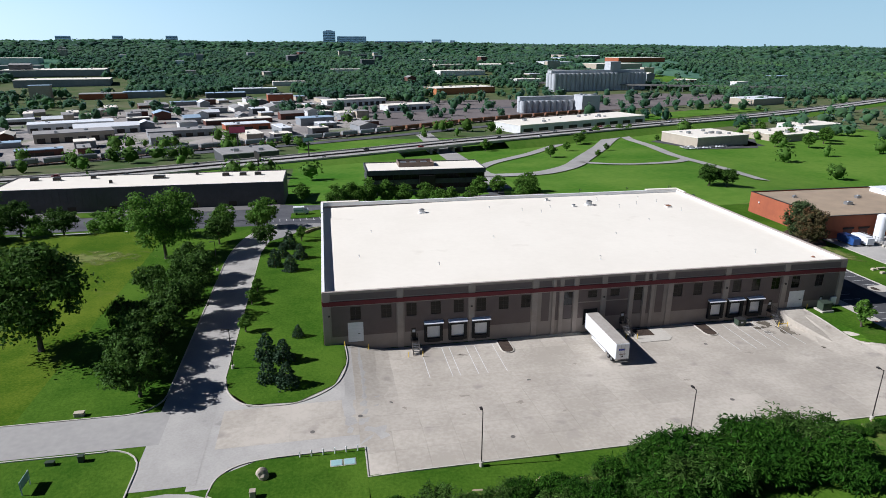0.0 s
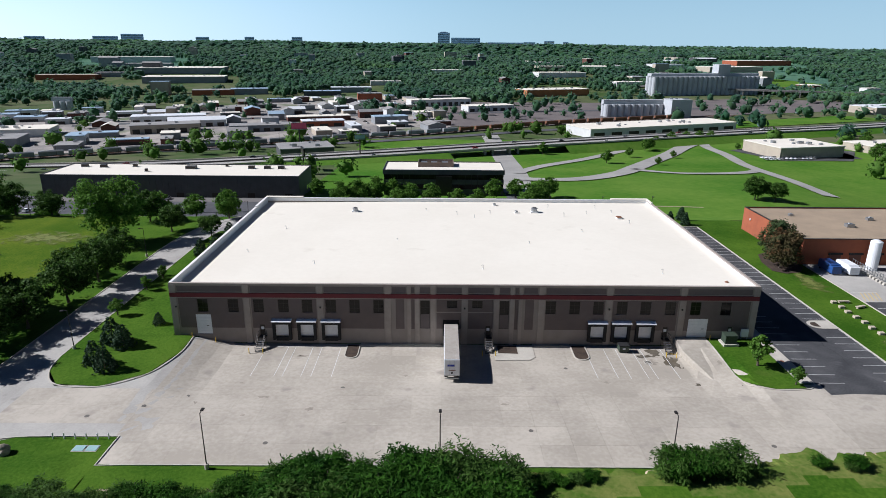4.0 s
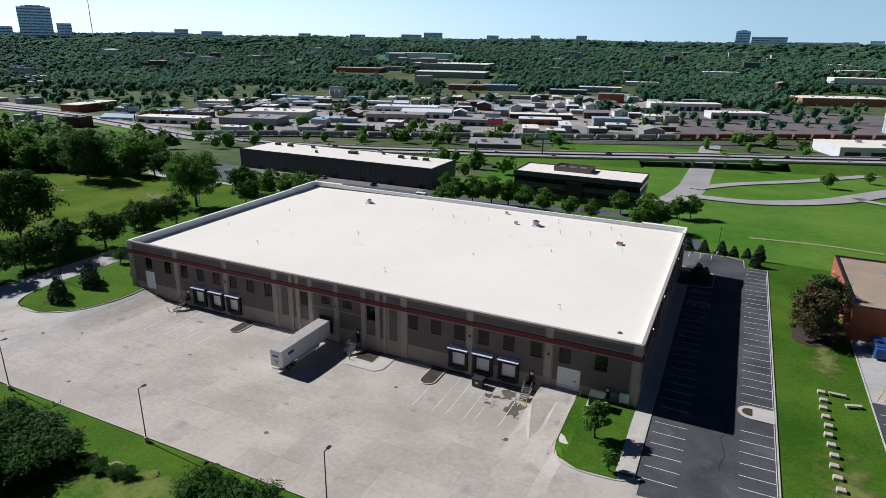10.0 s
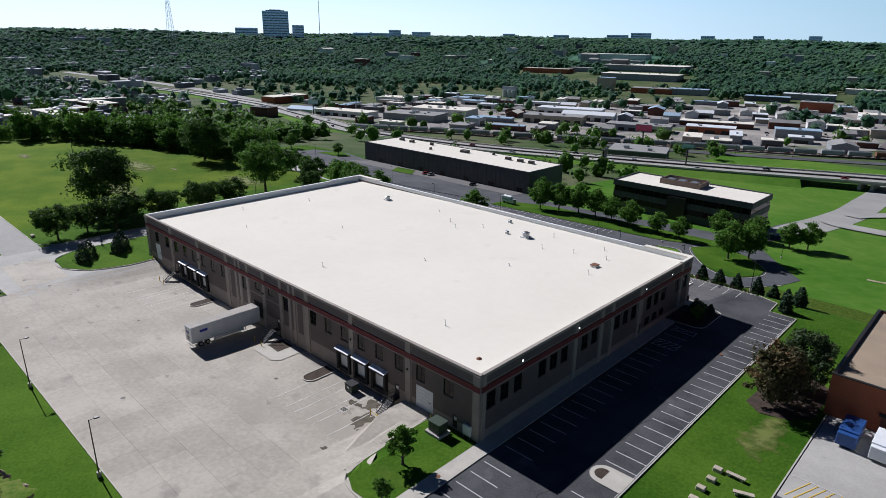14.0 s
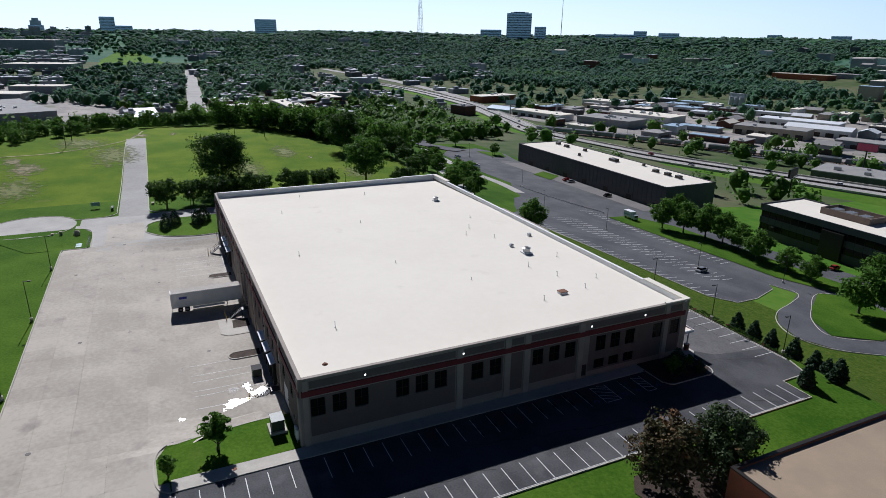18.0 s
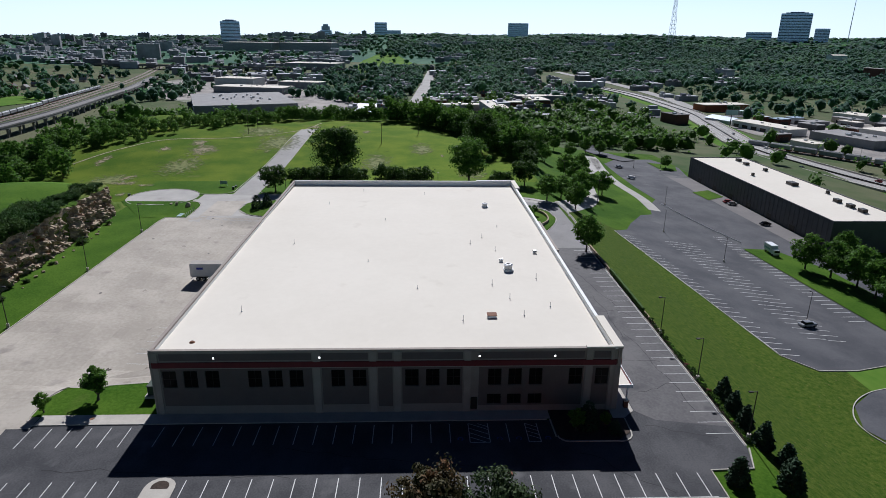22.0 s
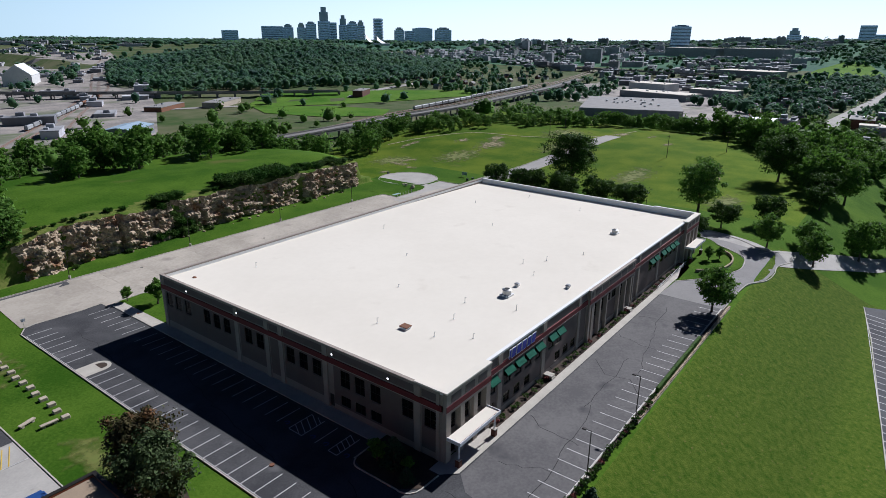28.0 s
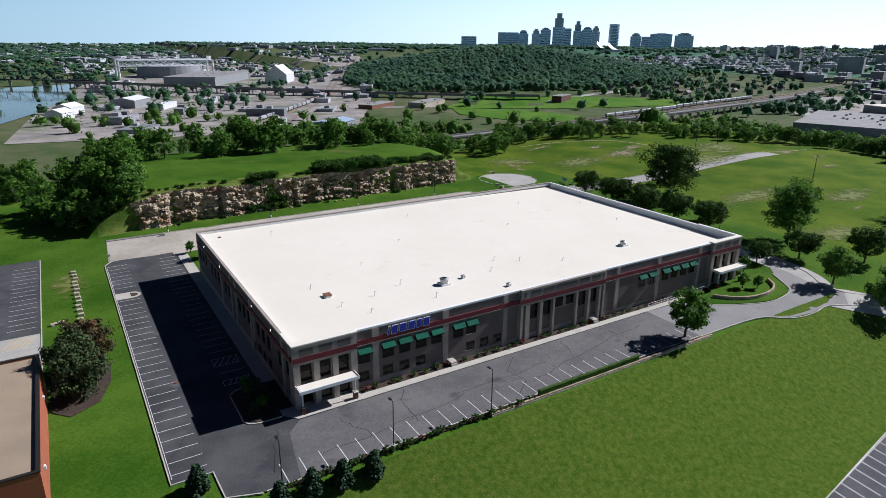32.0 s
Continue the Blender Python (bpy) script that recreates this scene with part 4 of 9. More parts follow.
# east side
E_WIN = [(u, u + 2.0, 4.2, 6.95) for u in (1.4, 4.4, 7.5, 13.55, 16.5, 19.5, 25.5, 28.6, 36.2, 39.25, 42.3, 48.35, 51.35, 54.4, 60.3, 64.2)]
E_LOW = [(u, u + 2.1, 1.0, 2.7) for u in (48.3, 51.3, 54.4)]
E_DOOR = [(45.9, 46.9, 0.1, 2.2)]
pierced_wall("east", 0.36, W - 0.36, -0.6, H - 0.3, E_WIN + E_LOW + E_DOOR)
facade("east", W, [(0.36, 1.1), (23.0, 24.0), (31.1, 32.1), (34.6, 35.6), (45.9 - 1.1, 45.8), (62.65, 63.6), (66.0 + 0.3, W - 0.36)],
       [(1.3, 22.8, 1.2, 7.3), (24.2, 30.9, 1.2, 7.3), (32.3, 34.4, 0.8, 7.3), (35.8, 44.6, 1.2, 7.3), (47.0, 62.4, 0.8, 7.3), (63.8, 66.2, 0.8, 7.3)]
       + [(1.3, 22.8, 8.6, 9.7), (24.2, 30.9, 8.6, 9.7), (32.3, 34.4, 8.6, 9.7), (35.8, 44.6, 8.6, 9.7), (47.0, 62.4, 8.6, 9.7), (63.8, 66.2, 8.6, 9.7)], E_WIN + E_LOW + E_DOOR)
for w in E_WIN:
    window("east", *w, rows=2, cols=2)
for w in E_LOW:
    window("east", *w, rows=1, cols=2)
block("door", "east", 45.95, 46.85, 0.1, 2.18, -0.2, -0.12, M_METAL_DARK, warehouse)
# west side
pierced_wall("west", 0.36, W - 0.36, -0.6, H - 0.3, [])
facade("west", W, [(0.36, 1.1), (22, 23), (44, 45), (W - 1.1, W - 0.36)], [(1.3, 21.8, 1.2, 7.3), (23.2, 43.8, 1.2, 7.3), (45.2, 65.8, 1.2, 7.3), (1.3, 21.8, 8.6, 9.7), (23.2, 43.8, 8.6, 9.7), (45.2, 65.8, 8.6, 9.7)], [])

# roof deck, parapets and coping
ROOF_Z = 9.35


def roof_z(x):
    """The roof falls a little towards the west parapet."""
    return ROOF_Z - 0.55 * (1 - min(1.0, x / 40.0))


bm = bmesh.new()
prof = [(0.36, ROOF_Z - 1.1), (0.36, roof_z(0.36)), (40.0, ROOF_Z), (L - 0.36, ROOF_Z), (L - 0.36, ROOF_Z - 1.1)]
ends = [[bm.verts.new((x, y, z)) for x, z in prof] for y in (0.36, W - 0.36)]
for i in range(5):
    bm.faces.new((ends[0][i], ends[0][(i + 1) % 5], ends[1][(i + 1) % 5], ends[1][i]))
bm.faces.new(ends[0][::-1])
bm.faces.new(ends[1])
bmesh.ops.recalc_face_normals(bm, faces=bm.faces[:])
part("roof", bm, M_ROOF, warehouse, "white membrane roof falling to one parapet")
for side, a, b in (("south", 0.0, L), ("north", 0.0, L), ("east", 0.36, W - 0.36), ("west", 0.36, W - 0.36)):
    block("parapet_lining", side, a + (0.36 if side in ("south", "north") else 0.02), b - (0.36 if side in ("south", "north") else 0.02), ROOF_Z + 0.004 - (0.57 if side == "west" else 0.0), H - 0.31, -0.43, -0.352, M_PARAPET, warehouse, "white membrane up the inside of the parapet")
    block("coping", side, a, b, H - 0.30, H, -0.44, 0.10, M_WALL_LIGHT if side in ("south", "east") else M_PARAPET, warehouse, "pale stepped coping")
for a, b in ((98.4, L + 0.1), (-0.1, 10.4)):
    block("coping", "north", a, b, H + 0.004, H + 0.22, -0.46, 0.86, M_ROOF, warehouse, "raised corner coping")
block("coping", "east", 62.6, W - 0.47, H + 0.004, H + 0.22, -0.46, 0.14, M_ROOF, warehouse, "raised corner coping")
block("coping", "west", 56.0, W - 0.47, H + 0.004, H + 0.22, -0.46, 0.14, M_PARAPET, warehouse, "raised corner coping")

# dock doors: black seals, white doors, small awnings
for c in DOCKS:
    bm = bmesh.new()
    add_box(bm, c - 1.75, c - 1.25, -0.55, -0.02, -0.9, 2.9)
    add_box(bm, c + 1.25, c + 1.75, -0.55, -0.02, -0.9, 2.9)
    add_box(bm, c - 1.25, c + 1.25, -0.55, -0.02, 2.25, 2.9)
    seal = part("dock_seal", bm, M_BLACK, warehouse, "black foam dock seal")
    part("bumper", box(c - 1.2, c + 1.2, -0.40, -0.02, -1.15, -0.35, bevel=0.05), M_BLACK, seal)
    bm = bmesh.new()
    for k in range(5):
        add_box(bm, c - 1.29, c + 1.29, 0.12, 0.18, -0.25 + k * 0.56, -0.25 + k * 0.56 + 0.545)
    part("dock_door", bm, M_WHITE, warehouse, "white sectional dock door")
    bm = bmesh.new()
    v = [bm.verts.new(p) for p in ((c - 1.85, -0.02, 3.25), (c + 1.85, -0.02, 3.25), (c + 1.85, -0.95, 2.98), (c - 1.85, -0.95, 2.98), (c - 1.85, -0.02, 3.10), (c + 1.85, -0.02, 3.10), (c + 1.85, -0.95, 2.84), (c - 1.85, -0.95, 2.84))]
    for q in ((0, 3, 2, 1), (4, 5, 6, 7), (3, 7, 6, 2), (0, 1, 5, 4), (1, 2, 6, 5), (0, 4, 7, 3)):
        bm.faces.new([v[i] for i in q])
    part("dock_awning", bm, M_WHITE, warehouse, "white metal dock canopy")
for a, b, c, d in S_DOOR:
    door = part("overhead_door", box(a, b, 0.171, 0.21, c, d - 0.02), M_WHITE, warehouse, "white drive-in overhead door")
    for k in range(6):
        z = c + (d - c) * k / 6
        part("section", box(a, b, 0.10, 0.17, z, z + (d - c) / 6 - 0.02), M_WHITE, door)
    part("handle", box(b - 1.0, b - 0.6, 0.05, 0.10, 1.6, 1.7), M_BLACK, door)
for a, b, c, d in S_MAN:
    door = part("door", box(a + 0.03, b - 0.03, 0.10, 0.16, c, d - 0.03), M_METAL_DARK, warehouse, "dark steel side door")
    part("sign_plate", box(a + 0.2, b - 0.2, 0.085, 0.098, c + 1.2, c + 1.75), M_WHITE, door)
part("dock_door", box(50.42, 53.38, 0.15, 0.22, -0.25, 3.18), M_BLACK, warehouse, "dark open dock behind the trailer")


# ---- trees ----
def leaf_quads(rs, centres, radii, n_each, size, droop=0.0):
    """Leaf sprays over lumps: vertices and quads."""
    k = len(centres)
    d = rs.normal(size=(k, n_each, 3))
    d /= np.linalg.norm(d, axis=2, keepdims=True)
    r = radii[:, None, None] * (0.30 + 0.95 * rs.random((k, n_each, 1)) ** 0.7)
    stretch = np.stack([0.8 + 0.6 * rs.random(k), 0.8 + 0.6 * rs.random(k), 0.45 + 0.4 * rs.random(k)], 1)[:, None, :]
    p = (centres[:, None, :] + d * r * stretch).reshape(-1, 3)
    nrm = d.reshape(-1, 3) * 0.85 + rs.normal(size=(k * n_each, 3)) * 0.42 + np.array([0, 0, 0.4])
    nrm /= np.linalg.norm(nrm, axis=1, keepdims=True)
    t = np.cross(nrm, rs.normal(size=nrm.shape))
    t /= np.linalg.norm(t, axis=1, keepdims=True) + 1e-9
    if droop:
        # long leaves that reach outwards and hang
        t = d.reshape(-1, 3) * np.array([1, 1, 0.4]) + rs.normal(size=nrm.shape) * 0.35 - np.array([0, 0, droop])
        t /= np.linalg.norm(t, axis=1, keepdims=True)
        b = np.cross(np.array([0, 0, 1.0]) + rs.normal(size=nrm.shape) * 0.35, t)
        b *= 0.42 / (np.linalg.norm(b, axis=1, keepdims=True) + 1e-9)
    else:
        b = np.cross(nrm, t)
    s = size * (0.6 + 0.8 * rs.random((len(p), 1)))
    v = np.stack([p - t * s - b * s * 0.5, p + t * s - b * s * 0.6, p + t * s * 0.8 + b * s * 0.6, p - t * s * 0.7 + b * s * 0.5], 1)
    return v.reshape(-1, 3)


def quad_mesh(name, v, material):
    n = len(v) // 4
    me = bpy.data.meshes.new(name)
    me.vertices.add(len(v))
    me.vertices.foreach_set("co", v.astype(np.float32).ravel())
    me.loops.add(4 * n)
    me.loops.foreach_set("vertex_index", np.arange(4 * n, dtype=np.int32))
    me.polygons.add(n)
    me.polygons.foreach_set("loop_start", np.arange(0, 4 * n, 4, dtype=np.int32))
    me.polygons.foreach_set("loop_total", np.full(n, 4, dtype=np.int32))
    me.update(calc_edges=True)
    me.materials.append(material)
    return me


def trunk_bm(rs, height, r, crown0, lean=0.0, limbs=6, spread=3.0):
    bm = bmesh.new()
    top = Vector((lean, 0, height * 0.62))
    mid = Vector((lean * 0.3, 0.1 * height * 0.05, crown0))
    add_tube(bm, (0, 0, -0.4), (0, 0, 0.35), r * 1.45, r, 9)
    add_tube(bm, (0, 0, 0.35), mid, r, r * 0.75, 9)
    add_tube(bm, mid, top, r * 0.75, r * 0.3, 8)
    for i in range(limbs):
        a = 2 * math.pi * (i + rs.random() * 0.6) / limbs
        z = crown0 * 0.85 + (height * 0.35) * rs.random()
        s = spread * (0.6 + 0.5 * rs.random())
        p = Vector((lean * z / height, 0, z))
        q = p + Vector((math.cos(a) * s * 0.5, math.sin(a) * s * 0.5, s * 0.55))
        add_tube(bm, p, q, r * 0.38, r * 0.24, 6)
        add_tube(bm, q, q + Vector((math.cos(a) * s * 0.5, math.sin(a) * s * 0.5, s * 0.35)), r * 0.24, r * 0.08, 5)
    return bm


def tree_kind(seed, height, width, crown0, lumps, n_each, leaf, material, label, category="tree", name="tree", limbs=6, egg=0.0, split=False):
    """A broad-leaved tree with trunk, limbs and a crown of leaf sprays in lumps, with gaps."""
    rs = np.random.RandomState(seed)
    t = thing(name, 0, 0, 0, label, category)
    part("trunk", trunk_bm(rs, height, 0.022 * height + 0.05, crown0, rs.uniform(-0.4, 0.4), limbs, width * 0.3), M_BARK, t)
    u = rs.normal(size=(lumps, 3))
    u /= np.linalg.norm(u, axis=1, keepdims=True)
    u *= (0.35 + 0.65 * rs.random((lumps, 1)) ** 0.6)
    ch = (height - crown0) / 2
    wz = 1 - egg * (u[:, 2:3] * 0.5 + 0.5)
    c = u * np.array([width * 0.42, width * 0.42, ch * 0.85]) * np.concatenate([wz, wz, np.ones_like(wz)], 1)
    c[:, :2] += rs.normal(size=(lumps, 2)) * width * 0.05
    if split:
        c[:, 0] += np.where(rs.random(lumps) < 0.5, -1, 1) * width * 0.2
    c[:, 2] += crown0 + ch
    rad = width * (0.06 + 0.10 * rs.random(lumps) ** 1.5)
    ob = new("crown", quad_mesh("crown", leaf_quads(rs, c, rad, n_each, leaf), material))
    ob.parent = t
    return t


def plant(kind, x, y, s=1.0, rz=None, label="", sz=None):
    rz = random.uniform(0, 360) if rz is None else rz
    t = copy_thing(kind, pose(x, y, h(x, y), 0, 0, rz) @ Matrix.Diagonal((s, s, sz or s * random.uniform(0.93, 1.08), 1)))
    if label:
        t["label"] = label
    return t


def conifer_kind(seed, height, width, label, material=M_SPRUCE):
    rs = np.random.RandomState(seed)
    t = thing("spruce", 0, 0, 0, label, "conifer")
    part("trunk", tube((0, 0, -0.3), (0, 0, height * 0.9), 0.12, 0.03, 7), M_BARK, t)
    vs = []
    tiers = 16
    for k in range(tiers):
        f = k / tiers
        z = 0.25 + f * (height - 0.5)
        r = width / 2 * min(1.0, 0.7 + 2.2 * f) * (1 - f) ** 0.62 * (0.88 + 0.24 * rs.random())
        m = max(5, int(46 * (1 - f) + 6))
        a = rs.random(m) * 2 * math.pi
        q = r * (0.55 + 0.5 * rs.random(m))
        c = np.stack([np.cos(a) * q, np.sin(a) * q, z - 0.18 * q + rs.normal(size=m) * 0.06], 1)
        vs.append(leaf_quads(rs, c, np.full(m, 0.16), 5, 0.15))
    ob = new("crown", quad_mesh("crown", np.concatenate(vs), material))
    ob.parent = t
    return t
M_LEAF_WOOD = mat("wild tree leaves", (0.048, 0.116, 0.017), (0.100, 0.182, 0.034), 0.7, 0.25, 2.0, island=0.4, spec=0.08, transl=0.3)
M_PINE = mat("pine needles", (0.028, 0.052, 0.018), (0.055, 0.080, 0.026), 0.8, 0.3, 2.0, island=0.4, spec=0.2, transl=0.1, spots=((0.12, 0.07, 0.03), 0.28, 0.66))
M_PINE_BROWN = mat("rusty pine needles", (0.075, 0.050, 0.020), (0.045, 0.055, 0.020), 0.8, 0.3, 2.0, island=0.4, spec=0.2, transl=0.1, spots=((0.14, 0.07, 0.03), 0.4, 0.56))

BIG_TREE = tree_kind(11, 20.0, 19.0, 2.6, 140, 100, 0.27, M_LEAF_DARK, "tall broad-leaved tree with a dense dark green crown on the lawn")
TWIN_TREE = tree_kind(12, 18.5, 14.5, 3.0, 115, 95, 0.26, M_LEAF, "broad tree with split trunk and open green crown on the lawn", split=True)
ROAD_TREE = tree_kind(13, 9.6, 10.4, 1.5, 76, 80, 0.20, M_LEAF_DARK, "rounded dark green tree standing beside the road")
LOT_TREE = tree_kind(14, 11.8, 10.2, 2.0, 84, 56, 0.27, M_LEAF, "round green street tree in a row by the lot")
SAPLING = tree_kind(15, 4.6, 3.4, 0.6, 40, 60, 0.13, M_LEAF, "slim young tree in mown grass", egg=0.4)
WOOD_A = tree_kind(16, 17.5, 14.0, 0.4, 60, 20, 0.56, M_LEAF, "wild green tree at the edge of the woods")
WOOD_B = tree_kind(17, 13.0, 12.5, -0.6, 54, 20, 0.54, M_LEAF_WOOD, "bushy green tree at the edge of the woods")
PINE = tree_kind(18, 11.0, 9.6, -0.4, 110, 84, 0.17, M_PINE, "wide dark green pine beside the brick building", category="tree", name="pine")
PINE_BROWN = tree_kind(19, 10.5, 9.4, -0.4, 110, 84, 0.17, M_PINE_BROWN, "wide pine with rusty brown needles beside the brick building", category="tree", name="pine")


def shrub_kind(seed, w, hgt, lumps, n_each, leaf, material, label):
    rs = np.random.RandomState(seed)
    t = thing("shrub", 0, 0, 0, label, "shrub")
    bm = bmesh.new()
    for i in range(5):
        a = i * 1.26 + rs.random()
        add_tube(bm, (0.1 * math.cos(a), 0.1 * math.sin(a), -0.3), (w * 0.25 * math.cos(a), w * 0.25 * math.sin(a), hgt * 0.6), 0.05, 0.02, 5)
    part("trunk", bm, M_BARK, t)
    c = (rs.random((lumps, 3)) - 0.5) * np.array([w * 0.8, w * 0.8, hgt * 0.7])
    c[:, 2] = np.abs(c[:, 2]) + hgt * 0.25 * rs.random(lumps) + 0.3
    ob = new("crown", quad_mesh("crown", leaf_quads(rs, c, w * (0.13 + 0.1 * rs.random(lumps)), n_each, leaf, 0.35 if w > 2 else 0.0), material))
    ob.parent = t
    return t


SUMAC = shrub_kind(21, 4.6, 3.6, 34, 100, 0.19, M_SHRUB, "leafy green sumac thicket on the rock shelf")
SUMAC_DARK = shrub_kind(22, 4.0, 3.2, 28, 100, 0.18, M_LEAF_DARK, "dark green shrub on the rock shelf")
BED_SHRUB = shrub_kind(23, 0.9, 0.75, 7, 34, 0.07, M_LEAF_DARK, "small clipped shrub in the planting bed")
M_RED_LEAF = mat("barberry leaves", (0.13, 0.03, 0.03), (0.18, 0.05, 0.04), 0.8, 1.5, 9.0, island=0.3, spec=0.2)
RED_SHRUB = shrub_kind(24, 0.9, 0.7, 7, 34, 0.07, M_RED_LEAF, "small dark red barberry in the planting bed")
SPRUCE = conifer_kind(31, 5.2, 4.6, "small dense blue-green spruce on the lawn")
CEDAR = conifer_kind(32, 4.2, 3.0, "narrow dark conifer at the lot edge")

random.seed(5)
for x, y, s in ((-50.5, 7, 1.05), (-108, 68, 0.95)):
    plant(BIG_TREE, x, y, s)
for x, y, s in ((-40, 57, 1.0), (-100, 92, 0.9)):
    plant(TWIN_TREE, x, y, s, 20)
for x, y, s in ((-28.8, -12.5, 1.05), (-31, -4.5, 0.9), (-29.2, 2.5, 1.1), (-28.6, 15, 1.15), (-28.4, 27, 1.15), (-29.5, 39, 1.05), (-36, 10, 0.85), (-37, 31, 0.8), (-15.5, 63.5, 0.7), (-28.3, 67.2, 0.95), (-39.4, 78, 1.0), (-75, 87, 1.0), (-86, 86, 1.1)):
    plant(ROAD_TREE, x, y, s)
for x, y, s in ((5, 163, 1.0), (12, 167, 1.05), (20, 170, 1.1), (28, 170, 1.0), (36, 169, 0.95), (45, 167, 1.0), (57, 167, 0.8), (66, 166, 0.75), (75, 183, 0.9), (88, 155, 1.2), (93, 160, 1.1), (103, 193, 0.9), (98, 188, 0.9), (86, 190, 0.9), (-10, 186, 0.8), (-16.5, 82, 0.78), (-20.5, 93.2, 0.85), (-30, 90, 0.8), (-47.8, 102, 1.0), (-58, 104, 0.95), (-68, 109, 1.0), (-76, 119, 0.95), (-92, 110, 0.9), (-105, 109, 0.95), (-116, 119, 0.9), (-136, 105, 0.8), (-171, 127, 0.8), (-189, 121, 0.8), (-197, 143, 0.8), (-197, 152, 0.8), (-201, 172, 0.9), (-162, 181, 0.7)):
    plant(LOT_TREE, x, y, s)
for x, y, s in ((130, 386, 0.8), (169, 340, 0.9), (195, 374, 0.65), (219, 411, 0.9), (225, 417, 0.8), (237, 439, 0.75), (256, 456, 0.85), (275, 470, 0.8), (287, 470, 0.9), (297, 469, 0.8), (228, 371, 0.5), (204, 333, 0.5), (330, 440, 0.6), (300, 420, 0.5), (385, 372, 1.1), (410, 362, 1.2), (398, 385, 1.0), (440, 380, 1.3), (455, 395, 1.2), (420, 440, 1.1)):
    plant(LOT_TREE, x, y, s, label="round green tree in the grass of the interchange")
for x, y, s in ((203, 190, 1.25), (211, 186, 1.1), (207, 195, 1.2)):
    plant(ROAD_TREE, x, y, s, label="spreading green tree at the edge of the field")
plant(LOT_TREE, 36.5, 82.0, 0.82, label="green tree in the planter at the end of the stalls")
for x, y, s in ((104.8, -10.5, 1.35), (108.0, -20.0 + 3.2, 0.8), (-15.2, 22, 0.8), (-14.6, 29, 0.8), (-15, 8.5, 0.9), (4, 72.5, 0.9), (-6, 66, 1.0), (1.5, 74.5, 0.8), (114, 60.5, 0.9), (113.2, 65, 0.6)):
    plant(SAPLING, x, y, s)
plant(PINE_BROWN, 134.4, 39.6, 1.0)
plant(PINE, 136.6, 46.6, 1.0)
for x, y, s in ((-10.2, -3, 1.0), (-7.2, -5, 0.9), (-9.3, -11, 0.85), (-6.2, -13.5, 0.9), (-12, 46, 0.9), (-8, 42, 0.9), (-9, 60, 1.0), (-5, 4.5, 0.55), (-10.5, 53, 0.8), (-6, 51, 0.9)):
    plant(SPRUCE, x, y, s)
for x, y, s in ((104.7, 86.4, 1.0), (108.9, 86.0, 1.0), (112.9, 85.7, 0.95), (117.2, 86.2, 1.05), (120.2, 88.0, 1.0), (125.2, 78.6, 1.0), (126.2, 85.0, 1.1), (123.4, 86.5, 0.9)):
    plant(CEDAR, x, y, s)
plant(SPRUCE, 113.0, 62.5, 0.9, label="dark yew filling the shaded corner bed")
plant(SPRUCE, 114.6, 66.0, 0.5, label="low dark yew in the corner bed")

# thickets on the rock shelf and woods round the hill
rs = np.random.RandomState(3)


def thicket(n, x0, x1, deep, lo, hi, dark=3, back=2.6):
    """Shrubs along the top of the rock face, tallest at its edge."""
    for i in range(n):
        x = x0 + (x1 - x0) * (i + rs.random()) / n
        f = rs.random() ** 1.3
        plant(SUMAC_DARK if i % dark == 0 else SUMAC, x, cliff_y(x) - back - deep * f, lo + (hi - lo) * rs.random())


thicket(34, 32, 57, 8.0, 0.85, 1.3)
thicket(14, 36, 54, 5.0, 1.1, 1.45, 4)
thicket(12, 21, 31, 5.0, 0.45, 0.8)
thicket(12, 9, 20, 6.0, 0.5, 0.95, 2)
thicket(7, 1, 9, 3.0, 0.35, 0.7, 2)
thicket(20, 71.5, 83, 1.8, 0.8, 1.15, 2, 0.9)
thicket(5, 86, 92, 1.2, 0.3, 0.55, 3, 0.6)
thicket(3, 67, 71, 1.2, 0.35, 0.55, 2, 0.6)
thicket(9, 58, 66, 1.5, 0.2, 0.4)
thicket(12, 88, 112, 3.0, 0.2, 0.5, 2)
for x, s in ((75.8, 0.5), (67.5, 0.45), (28.9, 0.6), (30.3, 0.5), (92.3, 0.4), (57.2, 0.35), (45.8, 0.3), (106, 0.4), (12.4, 0.4)):
    # bushes rooted in clefts at the foot and on ledges
    plant(SUMAC_DARK, x, cliff_y(x) + 1.5, s)
for i in range(38):
    x = 113 + 32 * rs.random()
    plant(WOOD_B if i % 3 else WOOD_A, x, -43 - (4 + 36 * rs.random()), 0.45 + 0.35 * rs.random())
for x, y, s in ((121.5, -47.5, 0.45), (119.0, -48.5, 0.42), (125, -48, 0.5)):
    plant(WOOD_B, x, y, s)
for i in range(120):
    x = -75 + 275 * rs.random()
    y = -97 - 30 * rs.random() - 0.0014 * (x - 50) ** 2 * 0.3
    if x < -20:
        y += (x + 20) * -0.05 + 6
    k = 0.5 + 0.4 * rs.random()
    if x > 76 or x < 20:
        k *= 0.85
    plant(WOOD_A if rs.random() < 0.6 else WOOD_B, x, y, k)


